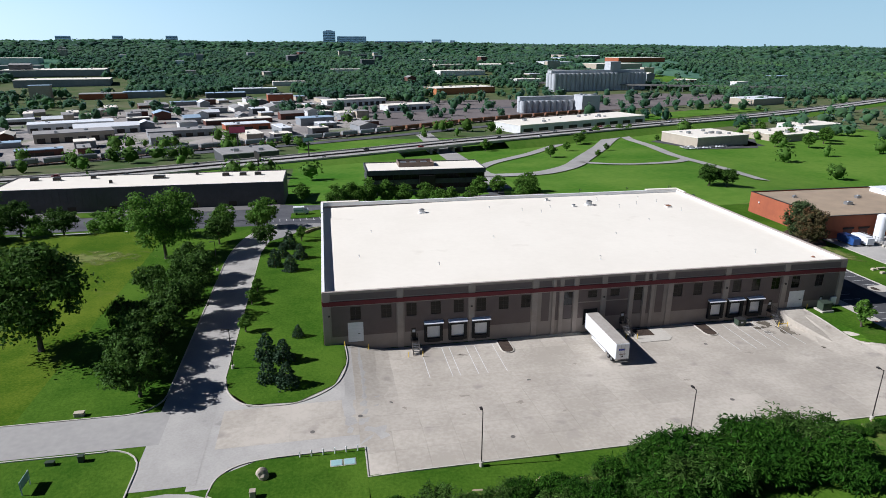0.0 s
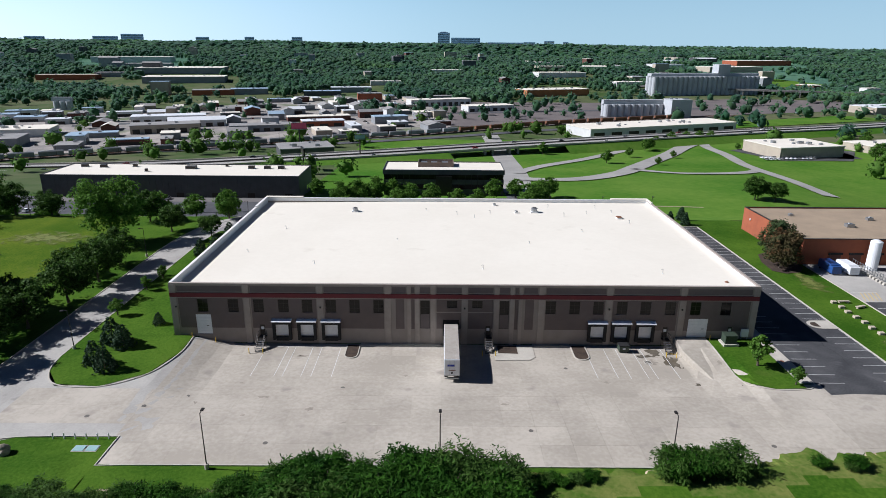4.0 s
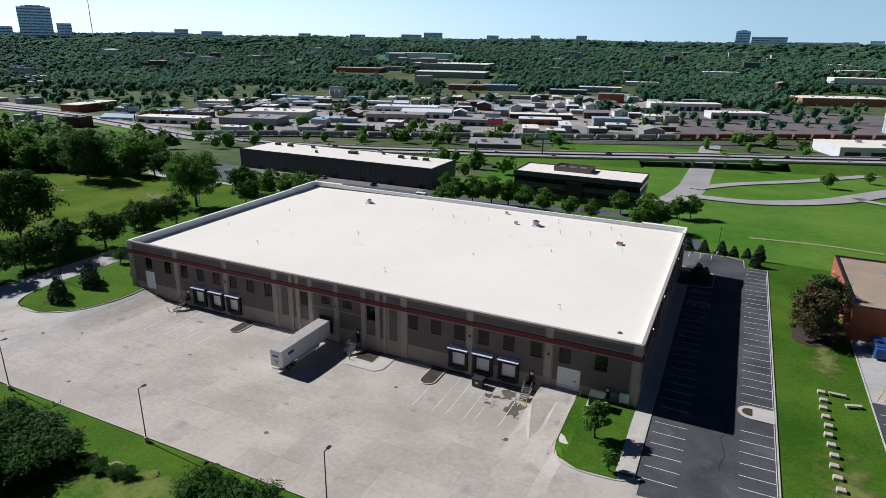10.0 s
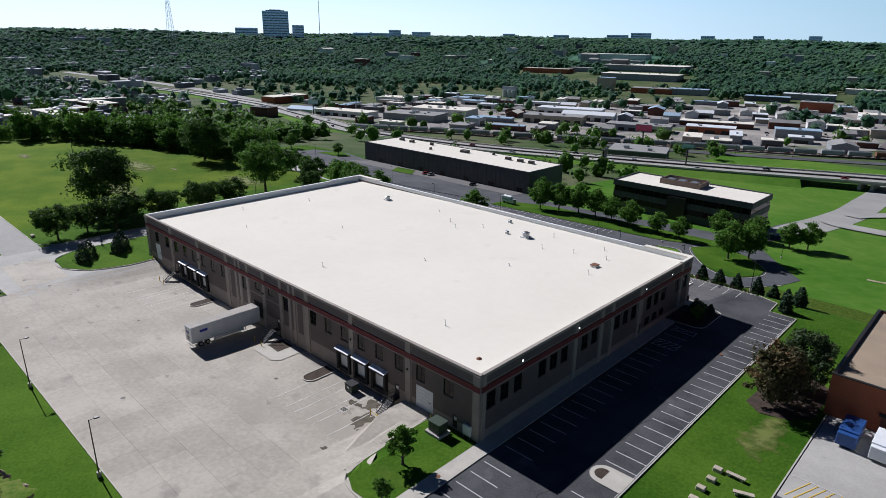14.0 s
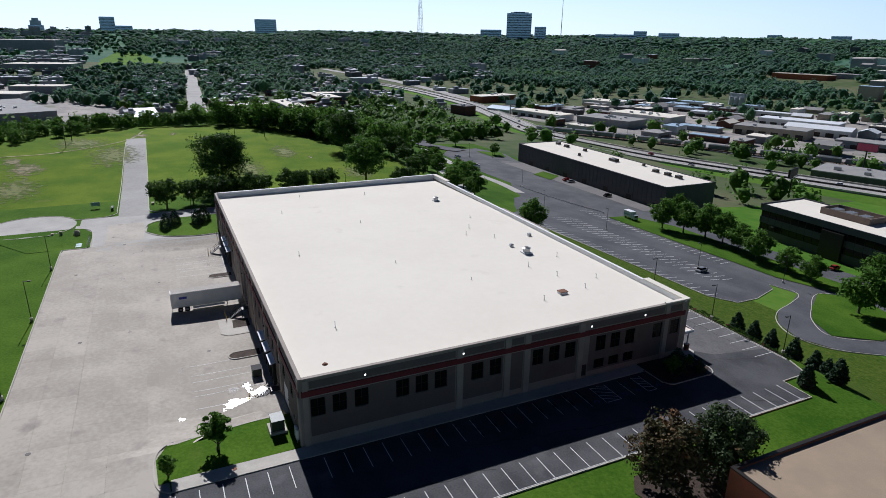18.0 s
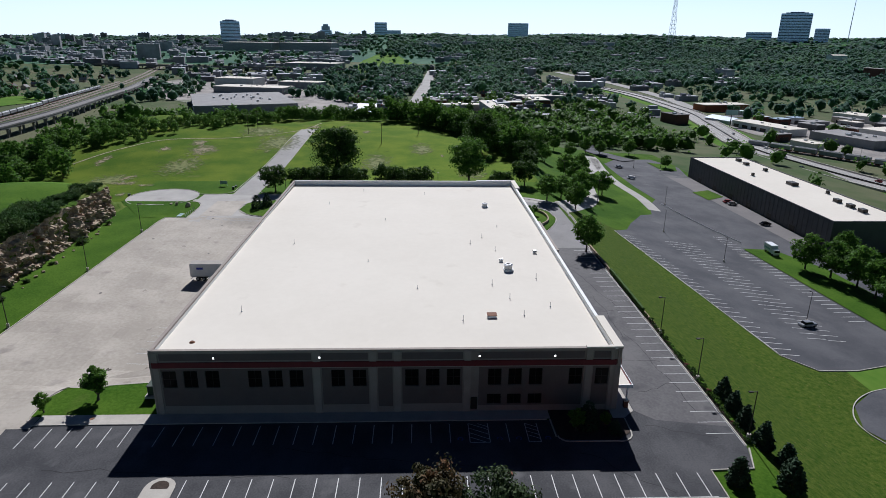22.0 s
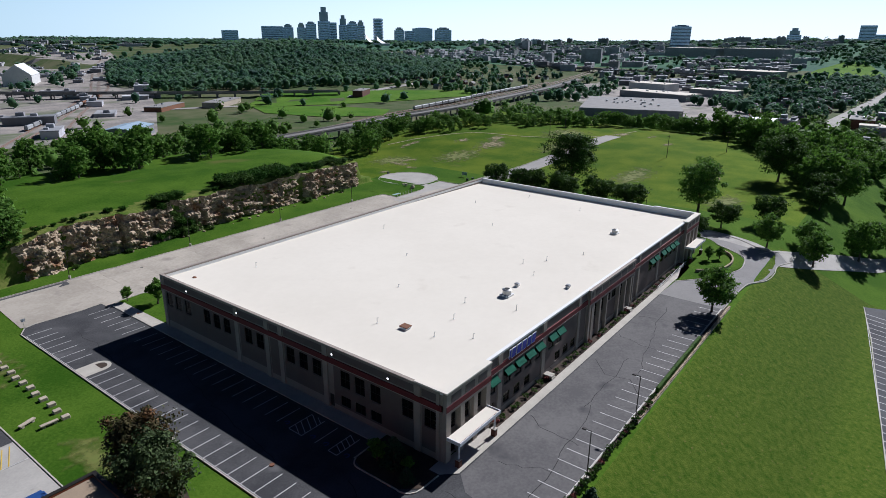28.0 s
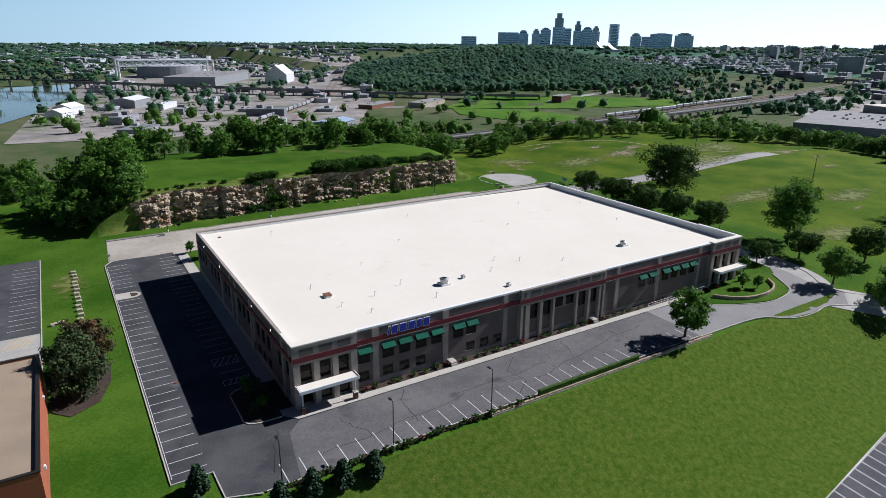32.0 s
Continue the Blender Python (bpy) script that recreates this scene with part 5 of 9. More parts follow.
def grove(name, kind, spots, label):
    """Trees too many to count, joined: (x, y, size) for each."""
    src = [o for o in kind.children if o.name.startswith("crown")][0].data
    co = np.empty(len(src.vertices) * 3, np.float32)
    src.vertices.foreach_get("co", co)
    co = co.reshape(-1, 3)
    out = []
    for x, y, s in spots:
        a = rs.random() * 6.283
        ca, sa = math.cos(a), math.sin(a)
        out.append(np.stack([x + s * (ca * co[:, 0] - sa * co[:, 1]), y + s * (sa * co[:, 0] + ca * co[:, 1]), h(x, y) + s * (0.85 + 0.3 * rs.random()) * co[:, 2]], 1))
    return tagged(new(name, quad_mesh(name, np.concatenate(out), src.materials[0])), label, "woodland", kind="stuff")


EDGE = [(-60, -112), (-88, -108), (-118, -91), (-140, -75), (-167, -58), (-192, -38), (-203, -10), (-198, 18), (-184, 38), (-168, 54), (-150, 63), (-122, 73), (-94, 82)]
spots = ([], [])
for x, y in spaced(EDGE, 1.3):
    low = 0.36 if -95 < y < -40 else 0.45 if y < 20 else 0.7
    d = 34 * rs.random() ** 1.3
    ux, uy = (x - 10) / math.hypot(x - 10, y * 1.0), y / math.hypot(x - 10, y)
    spots[int(rs.random() < 0.45)].append((x + ux * d, y + uy * d * (0.3 if y > 40 else 1.0), low * (0.75 + 0.6 * rs.random())))
for i in range(60):
    f = rs.random()
    spots[i % 2].append((-112 - 105 * f, 82 + 30 * f - 30 * rs.random() * (0.25 + 0.75 * f), 0.42 + 0.36 * rs.random()))
grove("woods", WOOD_A, spots[0], "bright green wild woods round the field")
grove("woods", WOOD_B, spots[1], "bushy green wild woods round the field")
for x in range(0, 20):
    for k in range(2):
        plant(RED_SHRUB if (x * 7 + k * 3) % 4 == 0 else BED_SHRUB, 12 + 4.35 * x + 1.9 * k + rs.random(), 68.1 + 0.4 * rs.random(), 0.8 + 0.5 * rs.random())
for i in range(46):
    x = 75.5 + 0.92 * i + 0.5 * rs.random()
    plant(RED_SHRUB if i % 9 == 4 else BED_SHRUB, x, 83.85 + 0.35 * rs.random(), 0.6 + 0.7 * rs.random(), label="low scrubby plant in the bed behind the stalls")
for ob in (BIG_TREE, TWIN_TREE, ROAD_TREE, LOT_TREE, SAPLING, WOOD_A, WOOD_B, PINE, PINE_BROWN, SUMAC, SUMAC_DARK, BED_SHRUB, RED_SHRUB, SPRUCE, CEDAR):
    for o in (*ob.children_recursive, ob):
        bpy.data.objects.remove(o)


# ---- rock face ----
def rock_face():
    bm = bmesh.new()
    nx, nz = 420, 34
    grid = []
    for i in range(nx + 1):
        x = -1.0 + 119.0 * i / nx
        butt = 1.1 * noise.noise((x * 0.07, 0, 5)) + 0.7 * noise.noise((x * 0.23, 0, 15)) + (1.5 if 77.0 < x < 92 else 0.5 if x >= 92 else 0.0)
        for c, w, dep in ((76.6, 1.6, 1.6), (68.0, 0.6, 0.8), (57.0, 0.6, 0.7), (29.6, 1.1, 1.9), (46.0, 0.5, 0.7), (92.5, 0.9, 1.4), (12.0, 0.6, 0.8), (106.0, 1.2, 1.6)):
            butt -= dep * max(0.0, 1 - abs(x - c) / (w * 1.6))
        butt -= 2.4 * smooth01(1.2, -1.0, x) + 2.0 * smooth01(115.5, 118, x)
        foot = cliff_y(x)
        z0, z1 = h(x, foot + 1.6) - 0.4, cliff_top(x) - 0.1 + 0.7 * noise.noise((x * 0.16, 3, 0)) - 1.3 * max(0.0, noise.noise((x * 0.10, 8, 0)))
        row = []
        for j in range(nz + 1):
            f = j / nz
            z = z0 + (z1 - z0) * f
            bed = z * 1.25 + 0.35 * noise.noise((x * 0.15, z * 0.3, 0))
            ledge = 0.5 * (noise.cell((x * 0.16, 0, bed)) - 0.5)
            blocks = 0.75 * (noise.cell((x * 0.72 + 3 * noise.cell((0, 0, bed)), 7, bed)) - 0.5) + 0.4 * (noise.cell((x * 1.7 + 5 * noise.cell((1, 0, bed * 2)), 3, bed * 2)) - 0.5)
            rough = 0.5 * noise.noise((x * 0.5, z * 0.6, 9)) + 0.3 * noise.noise((x * 1.9, z * 2.3, 2))
            talus = 0.9 * max(0.0, 1 - f * 5) * max(0.0, 0.3 + noise.noise((x * 0.12, 21, 0)))
            y = max(foot - 2.3, foot + butt - 0.2 + talus + (ledge + blocks + rough) * (1 - 0.5 * f ** 8) - 1.1 * f ** 1.5)
            row.append(bm.verts.new((x + 0.2 * noise.noise((x * 1.3, z * 1.3, 1)), y, z)))
        grid.append(row)
        row.append(bm.verts.new((x, foot - 3.0, cliff_top(x) + 0.06)))
    for r, s in zip(grid, grid[1:]):
        for a in range(len(r) - 1):
            bm.faces.new((r[a], s[a], s[a + 1], r[a + 1])).material_index = 1 if a == len(r) - 2 else 0
    bmesh.ops.recalc_face_normals(bm, faces=bm.faces[:])
    return bm


tagged(part("cliff", rock_face(), [M_ROCK, M_ROUGH_GRASS]), "low tan limestone cliff of broken ledges behind the yard", "cliff", kind="structure")
for i in range(28):
    x = 10 + 104 * rs.random()
    s = 0.2 + 0.5 * rs.random()
    bm = bmesh.new()
    bmesh.ops.create_icosphere(bm, subdivisions=1, radius=s)
    for v in bm.verts:
        v.co *= 0.75 + 0.5 * noise.noise(v.co * 2 + Vector((i, 0, 0)))
        v.co.z *= 0.7
    y = cliff_y(x) + 1.6 + 0.9 * rs.random()
    bmesh.ops.translate(bm, verts=bm.verts[:], vec=(x, y, h(x, y) + s * 0.25))
    tagged(part("rock", bm, M_ROCK), "fallen limestone rock at the foot of the cliff", "rock", "fallen rocks")


# ---- lamps ----
def lamp_kind(height, label, arm=0.7, base=0.75):
    t = thing("street_lamp", 0, 0, 0, label, "street lamp")
    part("base", tube((0, 0, -0.4), (0, 0, base), 0.28, 0.28, 12), M_CURB, t, "concrete footing")
    part("pole", tube((0, 0, base), (0, 0, height), 0.085, 0.06, 8), M_METAL_DARK, t)
    part("arm", box(-0.04, 0.04, -0.02, arm, height - 0.12, height - 0.04), M_METAL_DARK, t)
    part("head", box(-0.19, 0.19, arm - 0.1, arm + 0.5, height - 0.18, height, bevel=0.03), M_METAL_DARK, t)
    return t


yard_lamp = lamp_kind(8.3, "tall dark bronze lamp post at the yard edge")
lot_lamp = lamp_kind(7.6, "dark bronze lamp post behind the stalls")
for x in (20, 50, 79.8, 110):
    copy_thing(yard_lamp, pose(x, -39.0, h(x, -39.0)))
for x, y, r in ((83.9, 84.0, 180), (100.5, 84.0, 180), (116.3, 84.5, 180)):
    copy_thing(lot_lamp, pose(x, y, -0.25, 0, 0, r))
for x, y in ((-24.9, 127.5), (3.8, 136.5), (48.2, 137), (-72.8, 146.5), (100, 172), (64, 156), (-153.6, 174.6), (-157, 160.4)):
    copy_thing(yard_lamp, pose(x, y, h(x, y), 0, 0, 90))
for x, y in ((-15.6, -6), (-25.6, 45)):
    t = copy_thing(lot_lamp, pose(x, y, h(x, y), 0, 0, 90))
    t["label"] = "slim lamp post beside the shaded road"
for ob in (yard_lamp, lot_lamp):
    for o in (*ob.children_recursive, ob):
        bpy.data.objects.remove(o)


M_GREYTOP = mat("weathered trailer roof", (0.40, 0.37, 0.33), (0.30, 0.27, 0.235), 0.8, 0.6, 3.0)


# ---- trailer at the dock ----
def trailer(x, y0, y1, zg):
    t = thing("semi_trailer", x, (y0 + y1) / 2, zg, "white box trailer backed up to the dock", "trailer")
    top = zg + 4.15
    part("body", box(x - 1.3, x + 1.3, y0, y1, zg + 1.15, top, bevel=0.04), M_WHITE, t)
    part("roof", box(x - 1.24, x + 1.24, y0 + 0.06, y1 - 0.06, top + 0.002, top + 0.02), M_GREYTOP, t, "dull weathered roof sheet")
    for k in range(9):
        yy = y0 + 0.9 + k * (y1 - y0 - 1.8) / 8
        part("side_rib", box(x + 1.3, x + 1.325, yy - 0.05, yy + 0.05, zg + 1.25, top - 0.12), M_WHITE, t)
    for s in (-1, 1):
        d = part("door", box(x + min(0.02 * s, 1.22 * s), x + max(0.02 * s, 1.22 * s), y0 - 0.05, y0 - 0.004, zg + 1.3, top - 0.15), M_WHITE, t, "white swing door")
        part("lock_rod", tube((x + s * 0.35, y0 - 0.08, zg + 1.2), (x + s * 0.35, y0 - 0.08, top - 0.15), 0.025), M_STEEL, d)
    part("logo_bar", box(x - 0.75, x + 0.45, y0 - 0.062, y0 - 0.052, top - 1.3, top - 0.95), M_BLUE, t, "blue bar")
    part("logo_bar", box(x - 0.55, x + 0.6, y0 - 0.062, y0 - 0.052, top - 2.1, top - 1.95), M_RUST, t)
    part("placard", box(x - 0.15, x + 0.15, y0 - 0.062, y0 - 0.052, zg + 1.5, zg + 1.85), M_BLACK, t)
    part("logo_bar", box(x + 1.326, x + 1.336, y0 + 1.5, y0 + 3.0, top - 1.3, top - 0.8), M_BLUE, t)
    part("rail", box(x - 1.32, x + 1.32, y0 + 0.02, y1 - 0.02, zg + 1.04, zg + 1.148), M_STEEL, t)
    part("bumper", box(x - 1.2, x + 1.2, y0 + 0.05, y0 + 0.15, zg + 0.45, zg + 0.6), M_STEEL, t)
    for yy in (y0 + 1.6, y0 + 2.9):
        for s in (-1, 1):
            w = part("wheel", tube((x + s * 0.65, yy, zg + 0.5), (x + s * 1.22, yy, zg + 0.5), 0.5, 0.5, 16), M_BLACK, t)
            part("rim", tube((x + s * 1.2, yy, zg + 0.5), (x + s * 1.235, yy, zg + 0.5), 0.27, 0.27, 12), M_STEEL, w)
    for s in (-1, 1):
        part("landing_leg", box(x + s * 0.75 - 0.07, x + s * 0.75 + 0.07, y1 - 3.0, y1 - 2.86, zg + 0.05, zg + 1.04), M_STEEL, t)
        part("side_guard", box(x + s * 1.22 - 0.03, x + s * 1.22 + 0.03, y0 + 4.0, y1 - 3.5, zg + 0.45, zg + 0.95), M_WHITE, t)


trailer(51.9, -14.3, -0.62, -1.5)


M_STAIR = mat("dull grating", (0.11, 0.11, 0.115), (0.08, 0.08, 0.083), 0.8, 2.0, 12.0)


# ---- steel stairs, posts and islands in the yard ----
def dock_stair(x, along, zg, ztop, label):
    """A steel flight along the wall with rails, from a landing at the door."""
    t = thing("steel_stair", x, -1.0, zg, label, "stair")
    part("landing", box(x - 0.7, x + 0.7, -1.5, -0.03, ztop - 0.08, ztop), M_METAL_DARK, t)
    n = 8
    for i in range(n):
        z = ztop - (ztop - zg) * (i + 1) / (n + 0.4)
        yy = -1.5 - 0.28 * i
        part("tread", box(x - 0.6, x + 0.6, yy - 0.28, yy, z - 0.04, z), M_STAIR, t)
    for s in (-1, 1):
        bm = bmesh.new()
        add_tube(bm, (x + s * 0.65, -1.5, ztop - 0.1), (x + s * 0.65, -1.5 - 0.28 * n, zg + 0.05), 0.06)
        part("stringer", bm, M_METAL_DARK, t)
        bm = bmesh.new()
        add_tube(bm, (x + s * 0.65, -0.05, ztop + 1.05), (x + s * 0.65, -1.5, ztop + 1.05), 0.03)
        add_tube(bm, (x + s * 0.65, -1.5, ztop + 1.05), (x + s * 0.65, -1.5 - 0.28 * n, zg + 1.0), 0.03)
        add_tube(bm, (x + s * 0.65, -0.05, ztop + 0.55), (x + s * 0.65, -1.5, ztop + 0.55), 0.022)
        add_tube(bm, (x + s * 0.65, -1.5, ztop + 0.55), (x + s * 0.65, -1.5 - 0.28 * n, zg + 0.5), 0.022)
        for yy, za, zb in ((-0.1, ztop, ztop + 1.05), (-1.5, ztop, ztop + 1.05), (-1.5 - 0.28 * n, zg, zg + 1.0), (-1.5 - 0.14 * n, (ztop + zg) / 2, (ztop + zg) / 2 + 1.0)):
            add_tube(bm, (x + s * 0.65, yy, za), (x + s * 0.65, yy, zb), 0.028)
        part("handrail", bm, M_METAL_DARK, t)
        for yy in (-0.2, -1.4):
            part("leg", tube((x + s * 0.6, yy, zg - 0.1), (x + s * 0.6, yy, ztop - 0.08), 0.04), M_METAL_DARK, t)


for x in (16.6, 58.9, 92.2):
    dock_stair(x, 0, h(x, -2.5) + 0.04, -0.2, "grey steel stair with rails at a dock door")


def post(x, y, label="yellow steel guard post in the yard", material=None, r=0.08, hgt=1.1):
    t = thing("guard_post", x, y, h(x, y), label, "post", "guard posts")
    z = h(x, y)
    part("pipe", tube((x, y, z - 0.2), (x, y, z + hgt), r, r, 10), material or M_YELLOW, t)
    part("cap", tube((x, y, z + hgt), (x, y, z + hgt + 0.05), r, r * 0.5, 10), material or M_YELLOW, t)


for x, y in ((15.0, -4.2), (17.6, -4.4), (57.6, -4.6), (60.0, -4.6), (91.2, -4.6), (93.0, -4.8), (3.6, -0.9), (7.9, -1.0), (95.6, -0.9), (100.4, -0.9)):
    post(x, y)
for k in range(6):
    post(-3.6 + 1.55 * k, -32.6, "pale guard post at the lawn corner", M_WHITE, 0.09, 1.0)
rail = thing("guard_rail", 91.5, -4.7, h(91.5, -4.7), "yellow pipe rail at the foot of the stair", "guard rail")
part("rail", tube((91.2, -4.62, h(91, -4.7) + 0.75), (93.0, -4.78, h(93, -4.7) + 0.75), 0.05), M_YELLOW, rail)


def mulch_island(x0, x1, y0, y1):
    r = (x1 - x0) / 2
    cx = (x0 + x1) / 2
    ring = [(x1, y1), (x0, y1)] + arc(cx, y0 + r, r, 180, 360, 8)
    t = tagged(part("traffic_island", sheet_bm(ring, 0.14, 2.0), M_MULCH), "dark mulch island with a concrete kerb in the yard", "traffic island", kind="structure")
    k = part("island_kerb", strip_bm([(x1 + 0.08, y1), (x1 + 0.08, y0 + r)][::-1][::-1] + arc(cx, y0 + r, r + 0.08, 360, 180, 8) + [(x0 - 0.08, y1)], -0.09, 0.09, -0.1, 0.2, 1.5), M_CURB)
    k.parent = t


mulch_island(32.6, 34.8, -5.7, -0.6)
mulch_island(74.5, 77.0, -5.9, -0.6)
surface("kerb_island", sheet_bm([(59.8, -6.3), (66.0, -6.3), (67.2, -5.0), (67.2, -0.5), (59.8, -0.5)], 0.13), M_CURB, "raised concrete pad beside the stair", "kerb island")
surface("planting_bed", sheet_bm([(60.6, -3.6), (64.2, -3.8), (64.2, -0.6), (60.6, -0.6)], 0.16), M_MULCH, "dark mulch bed at the dock wall", "planting bed")
surface("wall_footing", strip_bm([(34.9, -0.5), (50, -0.5)], -0.35, 0.35, -0.1, 0.22), M_CURB, "pale raised kerb along the dock wall", "kerb")
surface("wall_footing", strip_bm([(67.3, -0.5), (74.3, -0.5)], -0.35, 0.35, -0.1, 0.22), M_CURB, "pale raised kerb along the dock wall", "kerb")


M_IRON = mat("worn cast iron", (0.10, 0.092, 0.085), (0.15, 0.135, 0.12), 0.7, 2.0, 9.0)


# ---- drive-in ramp with its oil stains, covers ----
def slab_poly(name, poly, z_list, material, label, cat):
    bm = bmesh.new()
    vs = [bm.verts.new((x, y, z)) for (x, y), z in zip(poly, z_list)]
    bm.faces.new(vs)
    e = bmesh.ops.extrude_face_region(bm, geom=bm.faces[:])
    bmesh.ops.translate(bm, verts=[v for v in e["geom"] if isinstance(v, bmesh.types.BMVert)], vec=(0, 0, -1.8))
    bmesh.ops.recalc_face_normals(bm, faces=bm.faces[:])
    return surface(name, bm, material, label, cat)


RAMP = [(94.0, -0.05), (93.9, -5.0), (94.7, -11.2), (96.2, -13.5), (99.75, -14.4), (99.85, -0.05)]
slab_poly("ramp", RAMP, [0.02, -0.30, h(94.7, -11.2) + 0.10, h(96.2, -13.5) + 0.075, h(99.75, -14.4) + 0.075, 0.02], M_CONC, "sloping concrete ramp up to the drive-in door", "ramp")
M_STAIN = mat("oil stain", (0.235, 0.205, 0.17), (0.33, 0.295, 0.245), 0.7, 0.9, 4.0)
M_PUDDLE = mat("wet concrete", (0.10, 0.085, 0.065), (0.16, 0.14, 0.11), 0.2, 0.9, 3.0, spec=0.7)


def stain(cx, cy, rx, ry, seed, wet=False):
    pts = []
    for i in range(26):
        a = 2 * math.pi * i / 26
        k = 0.7 + 0.75 * noise.noise((math.cos(a) * 1.7 + seed, math.sin(a) * 1.7, seed * 2.1)) + 0.25 * noise.noise((math.cos(a) * 4 + seed, math.sin(a) * 4, 5))
        pts.append((cx + rx * k * math.cos(a), cy + ry * k * math.sin(a)))
    surface("puddle" if wet else "stain", sheet_bm(pts, 0.056 + 0.001 * (seed % 5), 2.0), M_PUDDLE if wet else M_STAIN, "shallow puddle draining over the concrete" if wet else "dark oil stain soaked into the concrete", "puddle" if wet else "stain")


for q in ((91.6, -6.4, 1.6, 2.6, 1), (89.5, -3.0, 1.6, 2.2, 2), (87.0, -4.4, 2.0, 0.8, 3), (97.6, -15.6, 2.6, 1.5, 4), (92.6, -9.6, 0.8, 1.9, 5), (94.6, -14.6, 1.8, 0.9, 9)):
    stain(*q, True)
for q in ((22, -20, 1.0, 0.5, 6), (30, -24, 0.7, 0.9, 7), (78, -14, 0.8, 0.5, 8), (25, -5, 1.2, 0.6, 10), (20.5, -26, 0.5, 0.3, 11), (60, -22, 0.8, 0.4, 12), (44, -12, 0.6, 0.4, 13), (36, -28, 0.5, 0.3, 14), (99.0, -9, 0.5, 0.9, 15), (87.6, -6.5, 1.8, 1.4, 16), (17, -15, 0.6, 0.3, 17), (12, -22, 0.4, 0.6, 18)):
    stain(*q)
grate = thing("drain_grate", 87.2, -6.6, h(87.2, -6.6), "square drain grate in an oil stained slab", "drain")
zz = h(87.2, -6.6) + 0.06
part("frame", box(86.5, 87.9, -7.3, -5.9, zz - 0.2, zz), M_CURB, grate)
for k in range(5):
    part("bar", box(86.75 + 0.22 * k, 86.85 + 0.22 * k, -7.05, -6.15, zz + 0.002, zz + 0.03), M_METAL_DARK, grate)
for x, y in ((34, -16.5), (10, -20), (63, -30), (26, -33.5), (5, -24), (-2, -27), (96, -33.5), (72, -9)):
    bm = tube((x, y, h(x, y) + 0.01), (x, y, h(x, y) + 0.065), 0.35, 0.35, 16)
    tagged(part("manhole_cover", bm, M_IRON), "round iron manhole cover in the concrete", "manhole cover", "manhole covers")

t = thing("dumpster", 83.9, -2.4, h(83.9, -2.4), "dark green steel dumpster in front of a dock", "dumpster")
zz = h(83.9, -2.4) + 0.06
part("body", box(83.0, 84.8, -3.1, -1.6, zz + 0.12, zz + 1.35, bevel=0.05), M_TRANSFORMER, t)
part("lid", box(82.95, 84.85, -3.15, -1.55, zz + 1.35, zz + 1.45), M_BLACK, t, "black plastic lid")
part("label_plate", box(83.6, 84.1, -3.13, -3.11, zz + 0.7, zz + 1.0), M_WHITE, t)
for x in (83.15, 84.55):
    part("skid", box(x, x + 0.15, -3.0, -1.7, zz, zz + 0.12), M_BLACK, t)

# ---- electrical cabinet, transformer, utility boxes ----
t = thing("transformer", 103.3, -2.4, 0, "dark green pad transformer on a concrete slab", "transformer")
part("pad", box(101.9, 104.7, -3.6, -1.2, -0.4, 0.22), M_CURB, t)
part("cabinet", box(102.2, 104.4, -3.2, -1.5, 0.22, 1.75, bevel=0.05), M_TRANSFORMER, t)
part("lid", box(102.1, 104.5, -3.3, -1.4, 1.75, 1.87, bevel=0.04), M_TRANSFORMER, t)
for s in (0, 1):
    part("door", box(102.3 + 1.02 * s, 103.28 + 1.02 * s, -3.235, -3.204, 0.35, 1.65), M_TRANSFORMER, t)
t = thing("meter_cabinet", 107.0, -0.5, 0, "pale metal meter cabinet on the wall", "cabinet")
part("body", box(106.3, 107.7, -0.55, -0.2, 0.3, 1.9, bevel=0.03), M_WHITE, t)
part("leg", box(106.4, 106.5, -0.5, -0.4, -0.2, 0.3), M_STEEL, t)
part("leg", box(107.5, 107.6, -0.5, -0.4, -0.2, 0.3), M_STEEL, t)
for x, y, w, d, hh, lab in ((-36.3, -16.6, 1.4, 0.8, 0.6, "low tan utility box on the lawn"), (-32.2, -28.2, 0.7, 0.7, 0.9, "small dark utility pedestal in the grass"), (-36.0, -28.3, 1.1, 0.6, 0.5, "low dark utility box in the grass"), (-9.0, -39.8, 0.7, 0.7, 1.0, "pale utility pedestal in the grass"), (-22, -60.5, 0.8, 0.8, 0.7, "dark utility box by the turning circle"), (-10, -42, 0.9, 0.6, 0.6, "low tan utility box near the rock")):
    t = thing("utility_box", x, y, h(x, y), lab, "utility box")
    z = h(x, y)
    part("body", box(x - w / 2, x + w / 2, y - d / 2, y + d / 2, z - 0.1, z + hh, bevel=0.05), M_STONE if "tan" in lab or "pale" in lab else M_TRANSFORMER, t)
    part("lid", box(x - w / 2 - 0.03, x + w / 2 + 0.03, y - d / 2 - 0.03, y + d / 2 + 0.03, z + hh, z + hh + 0.06), M_STONE if "tan" in lab or "pale" in lab else M_TRANSFORMER, t)
M_TEAL = mat("faded teal hatch", (0.30, 0.46, 0.46), (0.24, 0.38, 0.38), 0.6, 1.0, 6.0)
for k in range(2):
    t = thing("meter_hatch", 1.2 + 1.75 * k, -34.8, h(1, -35), "flat faded teal meter hatch in the grass", "hatch", "meter hatches")
    z = h(1, -35) + 0.1
    part("frame", box(0.4 + 1.75 * k, 2.05 + 1.75 * k, -35.5, -34.1, z - 0.2, z + 0.06), M_CURB, t)
    part("lid", box(0.5 + 1.75 * k, 1.95 + 1.75 * k, -35.4, -34.2, z + 0.06, z + 0.11), M_TEAL, t)
bm = bmesh.new()
